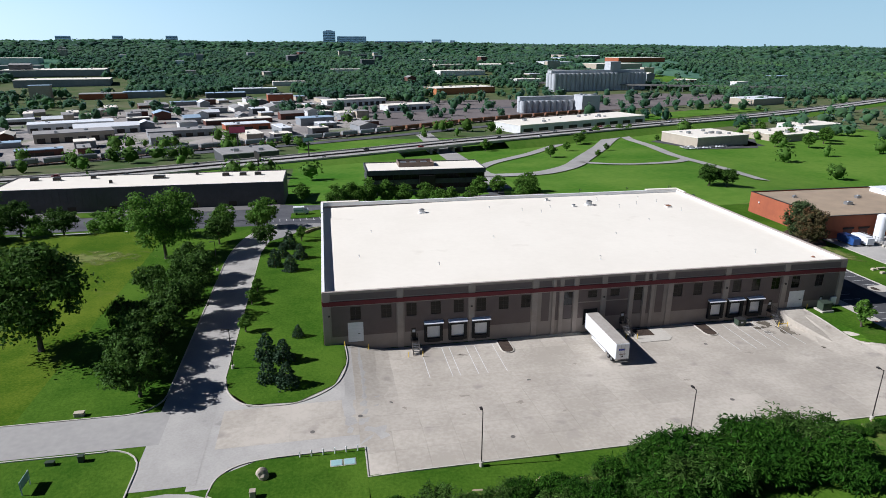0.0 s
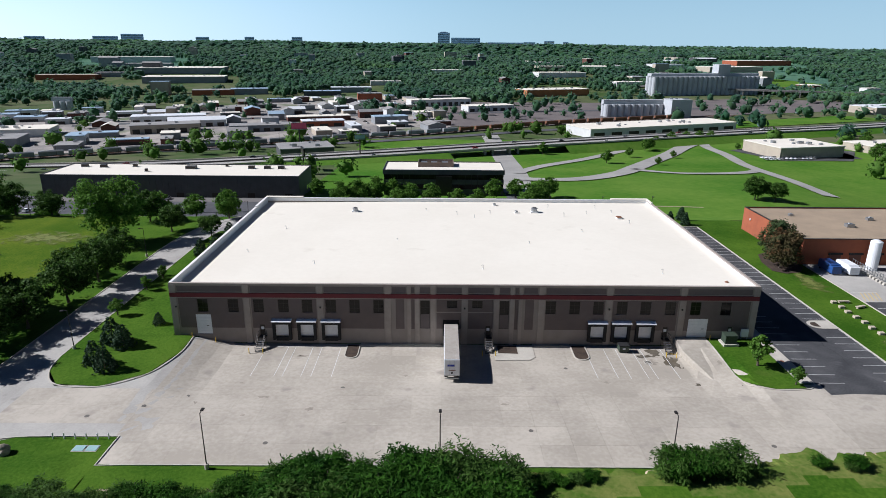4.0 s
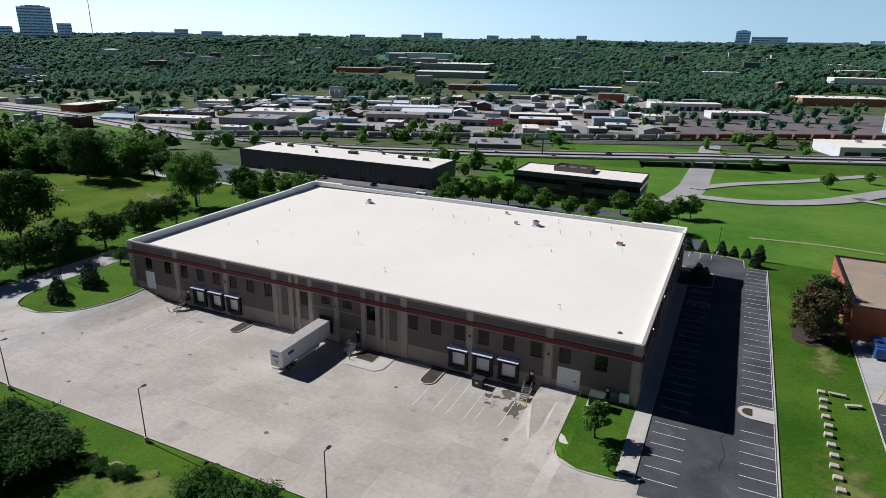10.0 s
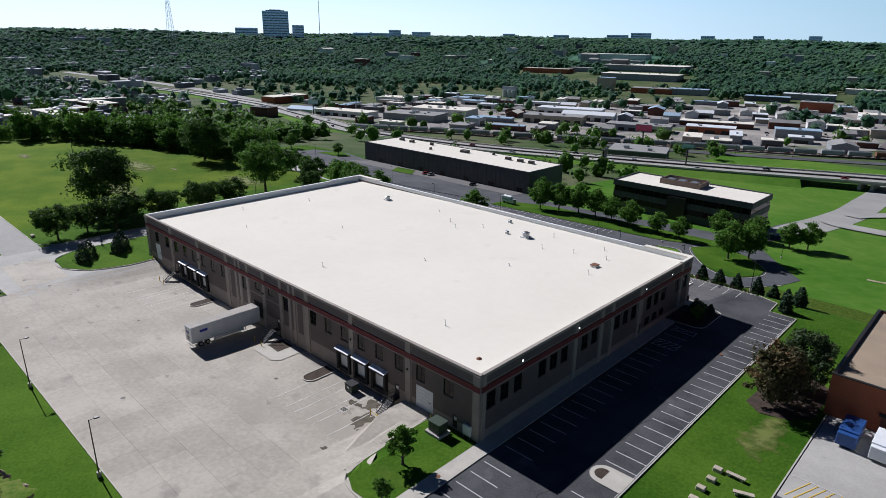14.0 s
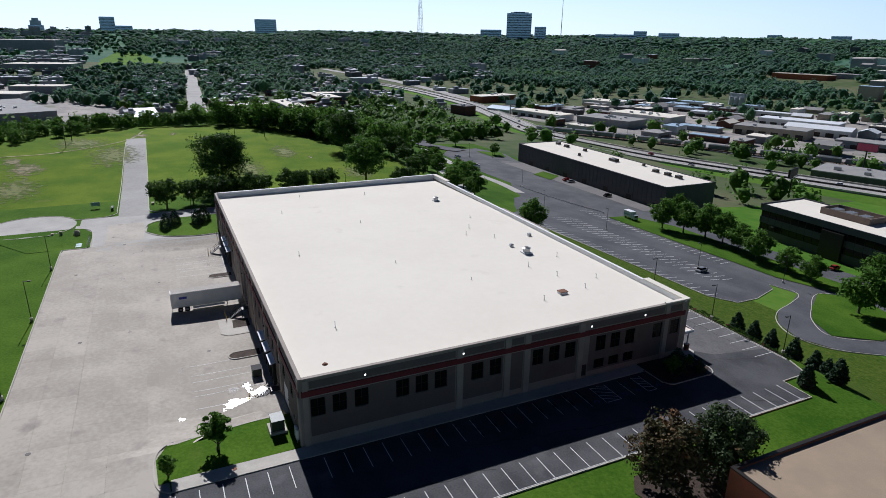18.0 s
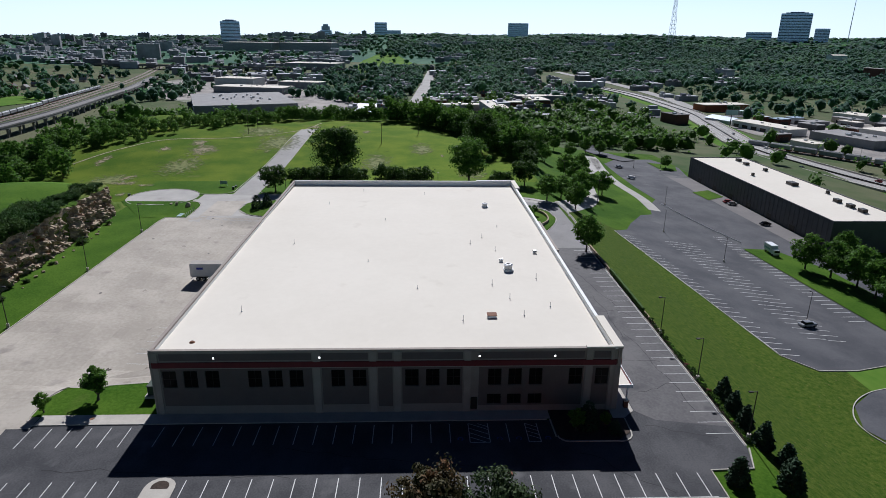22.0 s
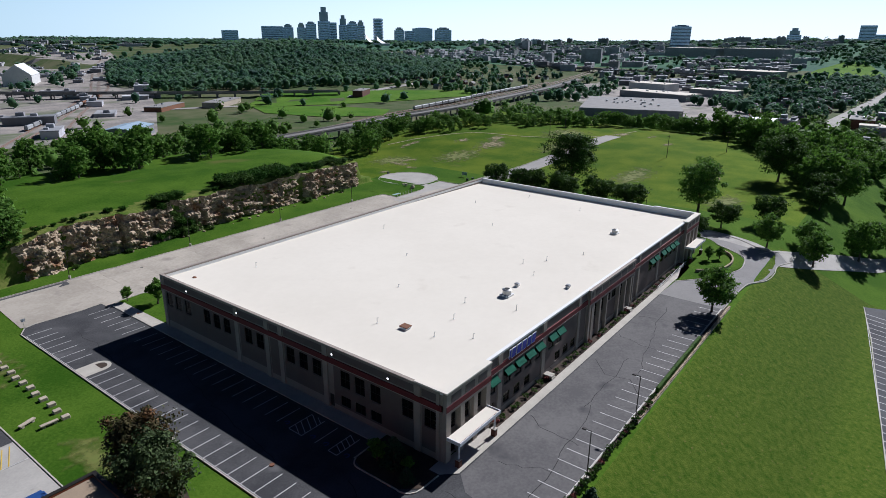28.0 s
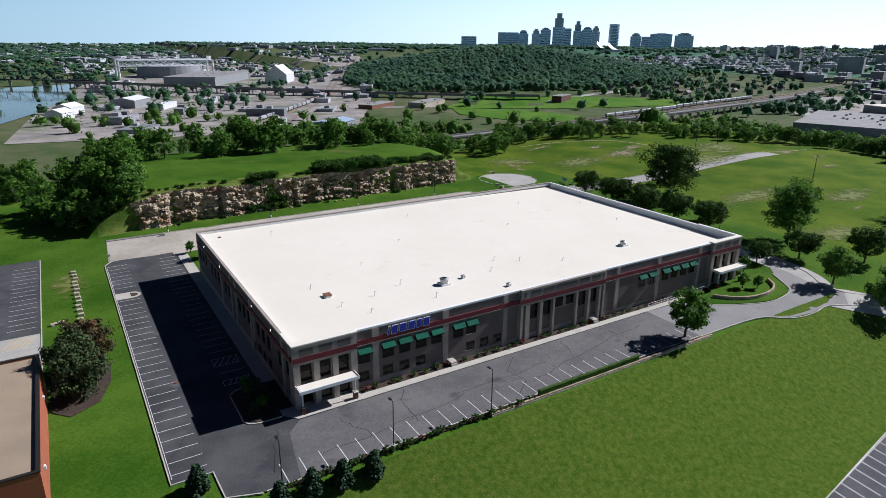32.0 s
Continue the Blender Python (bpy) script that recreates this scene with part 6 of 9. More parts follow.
bmesh.ops.create_icosphere(bm, subdivisions=3, radius=0.95)
for v in bm.verts:
    v.co *= 0.85 + 0.35 * noise.noise(v.co * 1.1)
bmesh.ops.translate(bm, verts=bm.verts[:], vec=(-8.2, -36.0, h(-8.2, -36) + 0.65))
tagged(part("boulder", bm, M_STONE), "large tan boulder standing in the lawn", "boulder")


# ---- things on the roof ----
def roof_fan(x, y, r=0.75, hgt=0.8):
    z = roof_z(x)
    t = thing("roof_fan", x, y, z, "round metal exhaust fan on a curb, standing on the roof", "roof fan", "roof fans")
    part("curb", box(x - r, x + r, y - r, y + r, z, z + 0.3), M_PARAPET, t)
    part("drum", tube((x, y, z + 0.3), (x, y, z + hgt), r * 0.85, r * 0.8, 18), M_STEEL, t)
    part("cap", tube((x, y, z + hgt), (x, y, z + hgt + 0.16), r * 0.95, r * 0.6, 18), M_STEEL, t)
    part("opening", tube((x, y, z + hgt + 0.162), (x, y, z + hgt + 0.18), r * 0.5, r * 0.5, 14), M_BLACK, t)


roof_fan(74.9, 55.8, 0.95, 1.15)
roof_fan(26.8, 56.0, 0.8, 0.95)


def roof_pipe(x, y, hgt=1.0, hook=0.35):
    t = thing("vent_pipe", x, y, roof_z(x), "thin grey vent pipe standing on the roof", "vent pipe", "vent pipes")
    part("flashing", tube((x, y, roof_z(x)), (x, y, roof_z(x) + 0.12), 0.16, 0.08, 8), M_PARAPET, t)
    part("pipe", tube((x, y, roof_z(x) + 0.1), (x, y, roof_z(x) + hgt), 0.05, 0.05, 6), M_STEEL, t)
    part("hook", tube((x, y, roof_z(x) + hgt), (x - hook, y, roof_z(x) + hgt - 0.1), 0.045, 0.045, 6), M_STEEL, t)


for x, y, s in ((93.8, 9.0, 1.0), (58.4, 11.0, 0.9), (97.6, 45.4, 0.9), (88.7, 54.2, 0.9), (82.2, 51.8, 1.0), (95.7, 55.6, 0.8), (58.6, 49.6, 0.9), (54.1, 52.6, 0.9), (79.4, 60.5, 1.0), (63, 54.6, 0.8), (92.4, 60.6, 0.8), (24, 14, 0.7), (40, 30, 0.5), (70, 28, 0.5), (12, 40, 0.7), (8, 22, 0.7), (84, 38, 0.5), (46, 57, 0.6)):
    roof_pipe(x, y, s)
for x, y in ((70.0, 55.0), (64.8, 62.8)):
    z = ROOF_Z
    t = thing("roof_vent", x, y, z, "small hooded roof vent on white curb", "roof vent", "roof vents")
    part("curb", box(x - 0.35, x + 0.35, y - 0.35, y + 0.35, z, z + 0.35), M_PARAPET, t)
    part("hood", box(x - 0.42, x + 0.42, y - 0.42, y + 0.42, z + 0.35, z + 0.62, bevel=0.1), M_STEEL, t)
z = ROOF_Z
t = thing("roof_hatch", 96.2, 50.2, z, "rusty red roof hatch on a low curb", "roof hatch")
part("curb", box(95.6, 96.8, 49.5, 50.9, z, z + 0.35), M_PARAPET, t)
part("lid", box(95.5, 96.9, 49.4, 51.0, z + 0.35, z + 0.47, bevel=0.03), M_RUST, t)
t = thing("roof_drain", 104.6, 4.6, z, "dark scupper stain and drain at the parapet", "roof drain")
part("dome", tube((104.6, 4.6, z), (104.6, 4.6, z + 0.22), 0.45, 0.2, 12), M_RUST, t)
for y in (9, 24, 47, 58):
    t = thing("security_light", L + 0.1, y, 9.1, "lit wall-pack floodlight on the shaded wall", "wall light", "wall lights")
    part("housing", box(L + 0.03, L + 0.2, y - 0.16, y + 0.16, 8.95, 9.25), M_METAL_DARK, t)
    m = bpy.data.materials.get("lamp lens") or bpy.data.materials.new("lamp lens")
    m.use_nodes = True
    m.node_tree.nodes["Principled BSDF"].inputs["Emission Color"].default_value = (1, 0.97, 0.92, 1)
    m.node_tree.nodes["Principled BSDF"].inputs["Emission Strength"].default_value = 2.5
    part("lens", box(L + 0.2, L + 0.24, y - 0.13, y + 0.13, 8.98, 9.22), m, t, "white lit lens")
for x in (27.65, 54.4, 81.2, 94.8, 39.0, 1.0):
    t = thing("wall_light", x, -0.25, 5.6, "dark wall lantern on the dock wall", "wall light", "dock wall lights")
    part("housing", box(x - 0.15, x + 0.15, -0.42, -0.165, 5.5, 5.8, bevel=0.04), M_METAL_DARK, t)

# awnings over the front windows
for a, b, c, d in N_AWN_E + N_AWN_W:
    bm = bmesh.new()
    y0, y1, zt, zb = W + 0.03, W + 0.85, d + 0.4, d - 0.38
    v = [bm.verts.new(p) for p in ((a - 0.12, y0, zt), (b + 0.12, y0, zt), (b + 0.12, y1, zb), (a - 0.12, y1, zb), (a - 0.12, y1, zb - 0.16), (b + 0.12, y1, zb - 0.16), (a - 0.12, y0, zb - 0.2), (b + 0.12, y0, zb - 0.2))]
    for q in ((0, 1, 2, 3), (3, 2, 5, 4), (0, 3, 4, 6), (1, 7, 5, 2)):
        bm.faces.new([v[i] for i in q])
    bmesh.ops.solidify(bm, geom=bm.faces[:], thickness=0.025)
    aw = part("awning", bm, M_GREEN, warehouse, "green canvas window awning")
    for x in (a - 0.1, b + 0.1):
        part("frame", tube((x, y0, zb - 0.15), (x, y1 - 0.03, zb - 0.18), 0.02, 0.02, 6), M_METAL_DARK, aw)


# entrance canopies with posts on brick piers
def canopy(x0, x1):
    y1 = W + 2.9
    t = part("canopy", box(x0, x1, W + 0.78, y1, 3.5, 3.74), M_BAND, warehouse, "flat entrance canopy")
    part("deck", box(x0 + 0.2, x1 - 0.2, W + 0.78, y1 - 0.2, 3.745, 3.79), M_ROOF, t, "pale membrane canopy top")
    part("fascia", box(x0 - 0.05, x1 + 0.05, y1, y1 + 0.1, 3.42, 3.95), M_WHITE_TRIM, t, "pale metal fascia")
    for x in (x0, x1):
        part("fascia", box(x - 0.05, x + 0.05, W + 0.78, y1 - 0.002, 3.42, 3.95), M_WHITE_TRIM, t, "pale metal fascia")
    for x in (x0 + 0.5, x1 - 0.5):
        part("post", box(x - 0.09, x + 0.09, y1 - 0.6, y1 - 0.42, 1.05, 3.5), M_WHITE, t)
        p = part("pier", box(x - 0.32, x + 0.32, y1 - 0.85, y1 - 0.2, -0.3, 0.95), M_BRICK_DARK, t, "brick pier")
        part("pier_cap", box(x - 0.38, x + 0.38, y1 - 0.91, y1 - 0.14, 0.95, 1.05), M_CURB, p)


canopy(99.2, L - 0.1)
canopy(0.1, 9.6)

# the sign on the parapet: plain slanted shapes with a pale edge
def sign_shape(x, w, hgt, d0, d1, inset):
    """A slanted bar on the front wall, w wide, its foot at x."""
    bm = bmesh.new()
    ends = []
    for d in (d0, d1):
        ends.append([bm.verts.new((x - a - 0.16 * b, W + 0.1 + d, 8.08 + b)) for a, b in ((inset, inset), (w - inset, inset), (w - inset, hgt - inset), (inset, hgt - inset))])
    bm.faces.new(ends[0])
    bm.faces.new(ends[1][::-1])
    for k in range(4):
        bm.faces.new((ends[0][k], ends[0][(k + 1) % 4], ends[1][(k + 1) % 4], ends[1][k]))
    bmesh.ops.recalc_face_normals(bm, faces=bm.faces[:])
    return bm


sign = thing("sign", 88.3, W + 0.3, 8.9, "row of blue shapes with white edges on the parapet", "sign")
x = 92.9
for w in (0.42, 1.2, 1.35, 1.3, 1.1, 1.25):
    back = part("sign_shape", sign_shape(x, w, 1.55, 0.03, 0.12, 0.0), M_WHITE_TRIM, sign, "white sign edge")
    part("face", sign_shape(x, w, 1.55, 0.125, 0.16, 0.09), M_BLUE, back)
    x -= w + 0.25

# ---- hedge, retaining wall and bed beside the northern stalls ----
rw = surface("retaining_wall", strip_bm([(31.5, 84.3), (84, 84.3)], -0.2, 0.2, -1.6, 0.32), M_ROCK, "low tan stone retaining wall along the stalls", "retaining wall")
for k in range(2):
    for i in range(58):
        x0 = 31.5 + 0.9 * i + 0.45 * k
        bl = part("block", box(x0 + 0.01, x0 + 0.88, 84.5, 84.56, -1.0 + 0.4 * k, -0.62 + 0.4 * k), M_STONE, rw)
surface("planting_bed", strip_bm([(31.5, 83.75), (117, 83.75)], -0.33, 0.33, 0.06), M_MULCH, "narrow mulch bed behind the stalls", "planting bed")
kerb([(34, 83.38), (118, 83.38)])
rsh = np.random.RandomState(8)
c = np.stack([51.7 + 22.8 * rsh.random(420), 83.92 + 0.45 * (rsh.random(420) - 0.5), 0.12 + 0.72 * rsh.random(420)], 1)
hedge = new("hedge", quad_mesh("hedge", leaf_quads(rsh, c, np.full(420, 0.20), 22, 0.055), M_LEAF_DARK))
part("heart", box(51.6, 74.6, 83.64, 84.2, -0.1, 0.9, bevel=0.12), M_LEAF_DARK, hedge)
tagged(hedge, "long clipped dark green hedge behind the stalls", "hedge")
surface("retaining_wall", strip_bm(curve_pts([(-5.2, 72.8), (-2.6, 76.0), (2.2, 77.8), (8.1, 77.6), (12.4, 75.4), (15, 72.5)]), -0.2, 0.2, -0.3, 0.85), M_ROCK, "curved stone wall round the raised corner", "retaining wall")
# accessible ramp railing by the west entrance
rail = thing("ramp_rail", 20, 69.5, 0, "white pipe railing along the entrance ramp", "railing")
for z in (0.55, 1.0):
    part("rail", tube((12, 69.2, z), (32, 69.2, z - 0.2), 0.03), M_WHITE, rail)
for i in range(11):
    part("baluster", tube((12 + 2 * i, 69.2, -0.2), (12 + 2 * i, 69.2, 1.0 - 0.02 * i), 0.03), M_WHITE, rail)
for x in (47.0, 80.8):
    t = thing("entry_steps", x, 69.2, 0, "pale concrete steps to a front door", "steps")
    for k in range(3):
        part("step", box(x - 0.6, x + 0.6, 67.35 + 0.35 * k, 68.9, -0.2, 0.55 - 0.17 * k) if k == 0 else box(x - 0.6, x + 0.6, 67.35, 67.7 + 0.45 * k + 0.4, -0.2, 0.55 - 0.17 * k), M_CURB, t)
    part("handrail", tube((x - 0.75, 67.6, 1.4), (x - 0.75, 68.9, 1.0), 0.03), M_METAL_DARK, t)
# pads in the east lot
surface("kerb_island", sheet_bm(arc(124.7, 6.3, 1.9, 90, 270, 8) + [(127.9, 4.4), (127.9, 8.2)], 0.16), M_CURB, "round-ended concrete island in the lot", "kerb island")
surface("planting_bed", sheet_bm(arc(124.5, 6.3, 1.1, 70, 290, 8), 0.18), M_MULCH, "dark mulch at the nose of the island", "planting bed")
for y in (44.0, 49.5, 52.2, 56.3):
    d = tagged(part("accessible_mark", strip_bm(arc(115.6, y, 0.35, 20, 300, 10), -0.07, 0.07, 0.072, step=0.3), M_BLUE_PAINT), "blue accessible stall mark on asphalt", "marking", "accessible marks", kind="structure")
for x, y in ((123.0, 50.0), (109.8, -9.0)):
    tagged(part("manhole_cover", tube((x, y, h(x, y) + 0.02), (x, y, h(x, y) + 0.19), 0.32, 0.32, 14), M_RUST), "rusty iron cover in the paving", "manhole cover", "manhole covers")
t = thing("road_sign", 126.8, -18.6, h(126.8, -18.6), "small square sign on a thin post", "sign")
part("post", tube((126.8, -18.6, -0.3), (126.8, -18.6, 2.0), 0.03), M_STEEL, t)
part("plate", box(126.45, 127.15, -18.63, -18.6 - 0.001, 1.5, 2.1), M_WHITE, t)
t = thing("notice_board", -37, -33, h(-37, -33), "teal notice board on two posts in the field", "sign")
z = h(-37, -33)
for s in (-1, 1):
    part("post", box(-37.05, -36.95, -33 + s * 1.1 - 0.05, -33 + s * 1.1 + 0.05, z - 0.3, z + 2.0), M_WHITE, t)
part("board", box(-37.03, -36.97, -34.3, -31.7, z + 0.8, z + 2.0), M_TEAL, t)

# ---- stone blocks on the eastern lawn ----
for i in range(14):
    x, y = 134.8 + 0.15 * math.sin(i * 2.1), 17.6 - 2.55 * i
    tagged(part("stone_block", box(x - 0.55, x + 0.55, y - 0.42, y + 0.42, h(x, y) - 0.1, h(x, y) + 0.5, bevel=0.06), M_STONE), "pale cut stone block set in the grass", "stone block", "row of stone blocks")
for x, y, r in ((137.0, 17.7, 0), (138.9, 15.0, 20)):
    m = pose(x, y, h(x, y), 0, 0, r)
    t = thing("stone_bench", x, y, h(x, y), "low pale stone bench in the grass", "bench", "stone benches")
    part("seat", box(-1.2, 1.2, -0.3, 0.3, 0.32, 0.5, m, bevel=0.0), M_STONE, t)
    for s in (-1, 1):
        part("leg", box(s * 0.8 - 0.18, s * 0.8 + 0.18, -0.25, 0.25, -0.1, 0.32, m), M_STONE, t)


# ---- the brick building to the east ----
brick_house = thing("brick_building", 163, 58, -2, "low red brick building with tan gravel roof", "building")
BX0, BX1, BY0, BY1, BZ = 141.0, 196.0, 42.5, 75.0, 6.4
bm = bmesh.new()
for a in ((BX0, BX0 + 0.4, BY0, BY1), (BX1 - 0.4, BX1, BY0, BY1), (BX0 + 0.4, BX1 - 0.4, BY1 - 0.4, BY1)):
    add_box(bm, *a, -3.0, BZ)
part("wall", bm, M_BRICK, brick_house)
part("wall", box(BX0 + 0.4, BX1 - 0.4, BY0, BY0 + 0.4, -3.0, BZ), M_BRICK, brick_house)
part("roof", box(BX0 + 0.4, BX1 - 0.4, BY0 + 0.4, BY1 - 0.4, BZ - 0.6, BZ - 0.25), M_GRAVEL_ROOF, brick_house, "tan gravel roof")
for a in ((BX0 - 0.05, BX0 + 0.45, BY0 - 0.05, BY1 + 0.05), (BX0 + 0.45, BX1 + 0.05, BY1 - 0.45, BY1 + 0.05), (BX0 + 0.45, BX1 + 0.05, BY0 - 0.05, BY0 + 0.45)):
    part("coping", box(*a, BZ, BZ + 0.15), M_METAL_DARK, brick_house)
for i in range(6):
    x = 148 + 5.2 * i
    d = part("dock_door", box(x, x + 3.0, BY0 - 0.06, BY0 - 0.004, -0.8, 2.4), M_BRICK_DARK, brick_house, "dark red dock door")
    part("seal", box(x - 0.3, x + 3.3, BY0 - 0.3, BY0 - 0.07, 2.4, 2.9), M_BLACK, d)
part("light_box", box(BX0 - 0.25, BX0 - 0.004, 70, 70.5, 3.6, 4.1), M_WHITE, brick_house)
part("light_box", box(BX0 - 0.25, BX0 - 0.004, 52, 52.5, 3.6, 4.1), M_WHITE, brick_house)
for x, y, s in ((160, 55, 1.0), (170, 62, 0.8), (150, 66, 0.6), (178, 52, 1.2)):
    u = thing("roof_unit", x, y, BZ - 0.25, "grey roof unit on a gravel roof", "roof unit", "brick roof units")
    part("body", box(x - s, x + s, y - s * 0.8, y + s * 0.8, BZ - 0.25, BZ + 0.7 * s, bevel=0.05), M_STEEL, u)
    part("cap", tube((x, y, BZ + 0.7 * s), (x, y, BZ + 0.7 * s + 0.2), 0.4 * s, 0.3 * s, 10), M_STEEL, u)
u = thing("penthouse", 188, 66, BZ, "white roof penthouse with sloped lid", "roof unit")
part("body", box(182, 194, 62, 70, BZ - 0.25, BZ + 1.2), M_WHITE, u)
part("lid", box(181.7, 194.3, 61.7, 70.3, BZ + 1.2, BZ + 1.4), M_WHITE, u)
surface("service_yard", sheet_bm([(141.8, 5), (141.8, 42.4), (200, 42.4), (200, 5)], 0.07), M_ROAD, "pale concrete service yard behind the brick building", "yard")
surface("parking_lot", sheet_bm([(141.8, -30), (141.8, 18), (175, 18), (175, -30)], 0.10), M_ASPH, "asphalt lot with white stalls behind the lawn", "parking lot")
kerb([(141.6, -30), (141.6, 42)])
ml = surface("stall_markings", strip_bm([(142, 23.5), (148, 23.5)], -0.05, 0.05, 0.12), M_PAINT, "white stall lines on the service yard", "marking")
painted(ml, [((142.3, y), (147.2, y)) for y in [-24 + 2.75 * i for i in range(15)]], 0.12, M_PAINT, "", 0.13)
painted(ml, [((142.5 + 0.9 * i, 18.8), (144.2 + 0.9 * i, 23.4)) for i in range(5)], 0.12, M_YELLOW, "", 0.11)
surface("planting_bed", sheet_bm([(131.5, 37.5), (134, 35.5), (138, 36.5), (140.5, 40), (140.4, 50), (138, 52.5), (134, 50), (132, 44)], 0.1, 2.0), M_MULCH, "brown needle litter under the pines", "planting bed")
for x, y, mm, lab in ((145.5, 37.5, mat("blue truck paint", (0.03, 0.09, 0.28), (0.025, 0.07, 0.22), 0.35, 1, 4), "blue open-top refuse container"), (149.5, 37.0, M_WHITE, "white covered refuse container")):
    u = thing("container", x, y, h(x, y), lab + " in the service yard", "container")
    z = h(x, y) + 0.1
    part("body", box(x - 1.2, x + 1.2, y - 3.0, y + 3.0, z + 0.35, z + 2.2, bevel=0.06), mm, u)
    part("lid", box(x - 1.25, x + 1.25, y - 2.2, y + 2.6, z + 2.2, z + 2.45, bevel=0.06), mm, u)
    for s in (-1, 1):
        for q in (-2, 2):
            part("wheel", tube((x + s * 0.9, y + q, z + 0.3), (x + s * 1.15, y + q, z + 0.3), 0.3, 0.3, 12), M_BLACK, u)
u = thing("storage_tank", 156.8, 39.0, h(156.8, 39), "tall white cylindrical tank behind the brick building", "tank")
z = h(156.8, 39)
part("shell", tube((156.8, 39, z), (156.8, 39, z + 7.3), 1.35, 1.35, 24), M_WHITE, u)
part("dome", tube((156.8, 39, z + 7.3), (156.8, 39, z + 7.75), 1.35, 0.6, 24), M_WHITE, u)
for s in (-1, 1):
    part("leg", box(156.7 + s, 156.9 + s, 38.9, 39.1, z - 0.3, z + 0.3), M_STEEL, u)
fence = thing("fence", 154.0, 35.0, h(154, 35), "grey steel fence round the white tank", "fence")
for i in range(16):
    y = 42.0 - 0.95 * i
    part("picket", box(153.95, 154.05, y - 0.05, y + 0.05, h(154, y), h(154, y) + 1.9), M_STEEL, fence)
for k in (0.5, 1.7):
    part("rail", box(153.97, 154.03, 27.7, 42.1, h(154, 35) + k, h(154, 35) + k + 0.08), M_STEEL, fence)
for i in range(12):
    y = 41.5 - 1.2 * i
    b = thing("concrete_block", 153.0, y, h(153, y), "pale concrete barrier block by the fence", "block", "barrier blocks")
    part("body", box(152.6, 153.4, y - 0.35, y + 0.35, h(153, y) - 0.05, h(153, y) + 0.65, bevel=0.08), M_CURB, b)


# ---- neighbours to the north ----
def wall_block(name, x0, x1, y0, y1, z0, z1, material, parent, t=0.3):
    bm = bmesh.new()
    add_box(bm, x0, x1, y0, y0 + t, z0, z1)
    add_box(bm, x0, x1, y1 - t, y1, z0, z1)
    add_box(bm, x0, x0 + t, y0 + t, y1 - t, z0, z1)
    add_box(bm, x1 - t, x1, y0 + t, y1 - t, z0, z1)
    return part(name, bm, material, parent)


long_shed = thing("long_warehouse", -80, 200, -18, "long charcoal metal warehouse with a white flat roof", "warehouse")
wall_block("wall", -141, -18, 185.5, 214.5, -22, -8.0, M_DARK_WALL, long_shed)
part("roof", box(-140.7, -18.3, 185.8, 214.2, -9.0, -8.35), M_ROOF, long_shed, "white membrane roof")
for i in range(41):
    part("wall_rib", box(-140.5 + 3.0 * i, -140.38 + 3.0 * i, 185.40, 185.496, -21, -8.2), M_DARK_WALL, long_shed)
for i in range(6):
    part("dock_door", box(-128 + 17 * i, -124.5 + 17 * i, 185.38, 185.49, -19.5, -16.4), M_METAL_DARK, long_shed)
part("doorway", box(-25, -21.5, 185.37, 185.49, -19.5, -16.6), M_BLACK, long_shed)
for x, y, w, d in ((-131, 207, 3, 2), (-121, 206, 3, 2), (-106, 208, 2, 1.5), (-76, 204, 5, 3), (-46, 205, 3, 2), (-38, 205, 3, 2), (-31, 205, 3, 2), (-95, 196, 1.2, 1.2), (-60, 210, 1.2, 1.2)):
    u = thing("roof_unit", x, y, -8.35, "dark boxy roof unit on a white roof", "roof unit", "long warehouse roof units")
    part("body", box(x - w / 2, x + w / 2, y - d / 2, y + d / 2, -8.35, -6.9, bevel=0.08), M_METAL_DARK, u)
    part("curb", box(x - w / 2 - 0.2, x + w / 2 + 0.2, y - d / 2 - 0.2, y + d / 2 + 0.2, -8.35, -8.15), M_STEEL, u)

office = thing("office_building", 51, 208, -19, "low black glass office block with white roof", "office building")
for k in range(2):
    wall_block("wall", 21.3, 80.7, 196.3, 219.2, -20 + 6.2 * k, -16.2 + 6.2 * k if k == 0 else -11.4, M_DARK_WALL, office)
wall_block("wall", 21.0, 81.0, 196.0, 219.5, -8.9, -6.5, M_DARK_WALL, office)
wall_block("glazing", 21.5, 80.5, 196.5, 219.0, -16.3, -13.7, M_GLASS, office)
wall_block("glazing", 21.5, 80.5, 196.5, 219.0, -11.5, -8.8, M_GLASS, office)
part("roof", box(21.3, 80.7, 196.3, 219.2, -7.6, -7.0), M_ROOF, office, "white membrane roof")
for i in range(20):
    part("mullion", box(21.9 + 3.05 * i, 22.05 + 3.05 * i, 196.30, 196.48, -16.2, -8.95), M_METAL_DARK, office)
part("entrance", box(47, 55, 195.2, 196.28, -20, -9.5), M_METAL_DARK, office)
M_SCREEN = mat("weathered brown screen", (0.22, 0.165, 0.135), (0.17, 0.13, 0.11), 0.85, 0.5, 3.0)
u = thing("roof_screen", 46, 211, -7, "rusty brown mechanical screen on the office roof", "roof screen")
for a in ((38, 56, 206, 206.3), (38, 56, 215.7, 216), (38, 38.3, 206.3, 215.7), (55.7, 56, 206.3, 215.7)):
    part("panel", box(*a, -7.0, -4.7), M_SCREEN, u)
for x in (41, 46, 51.5):
    part("unit", box(x - 1.5, x + 1.5, 209, 213, -7.0, -5.2), M_STEEL, u)

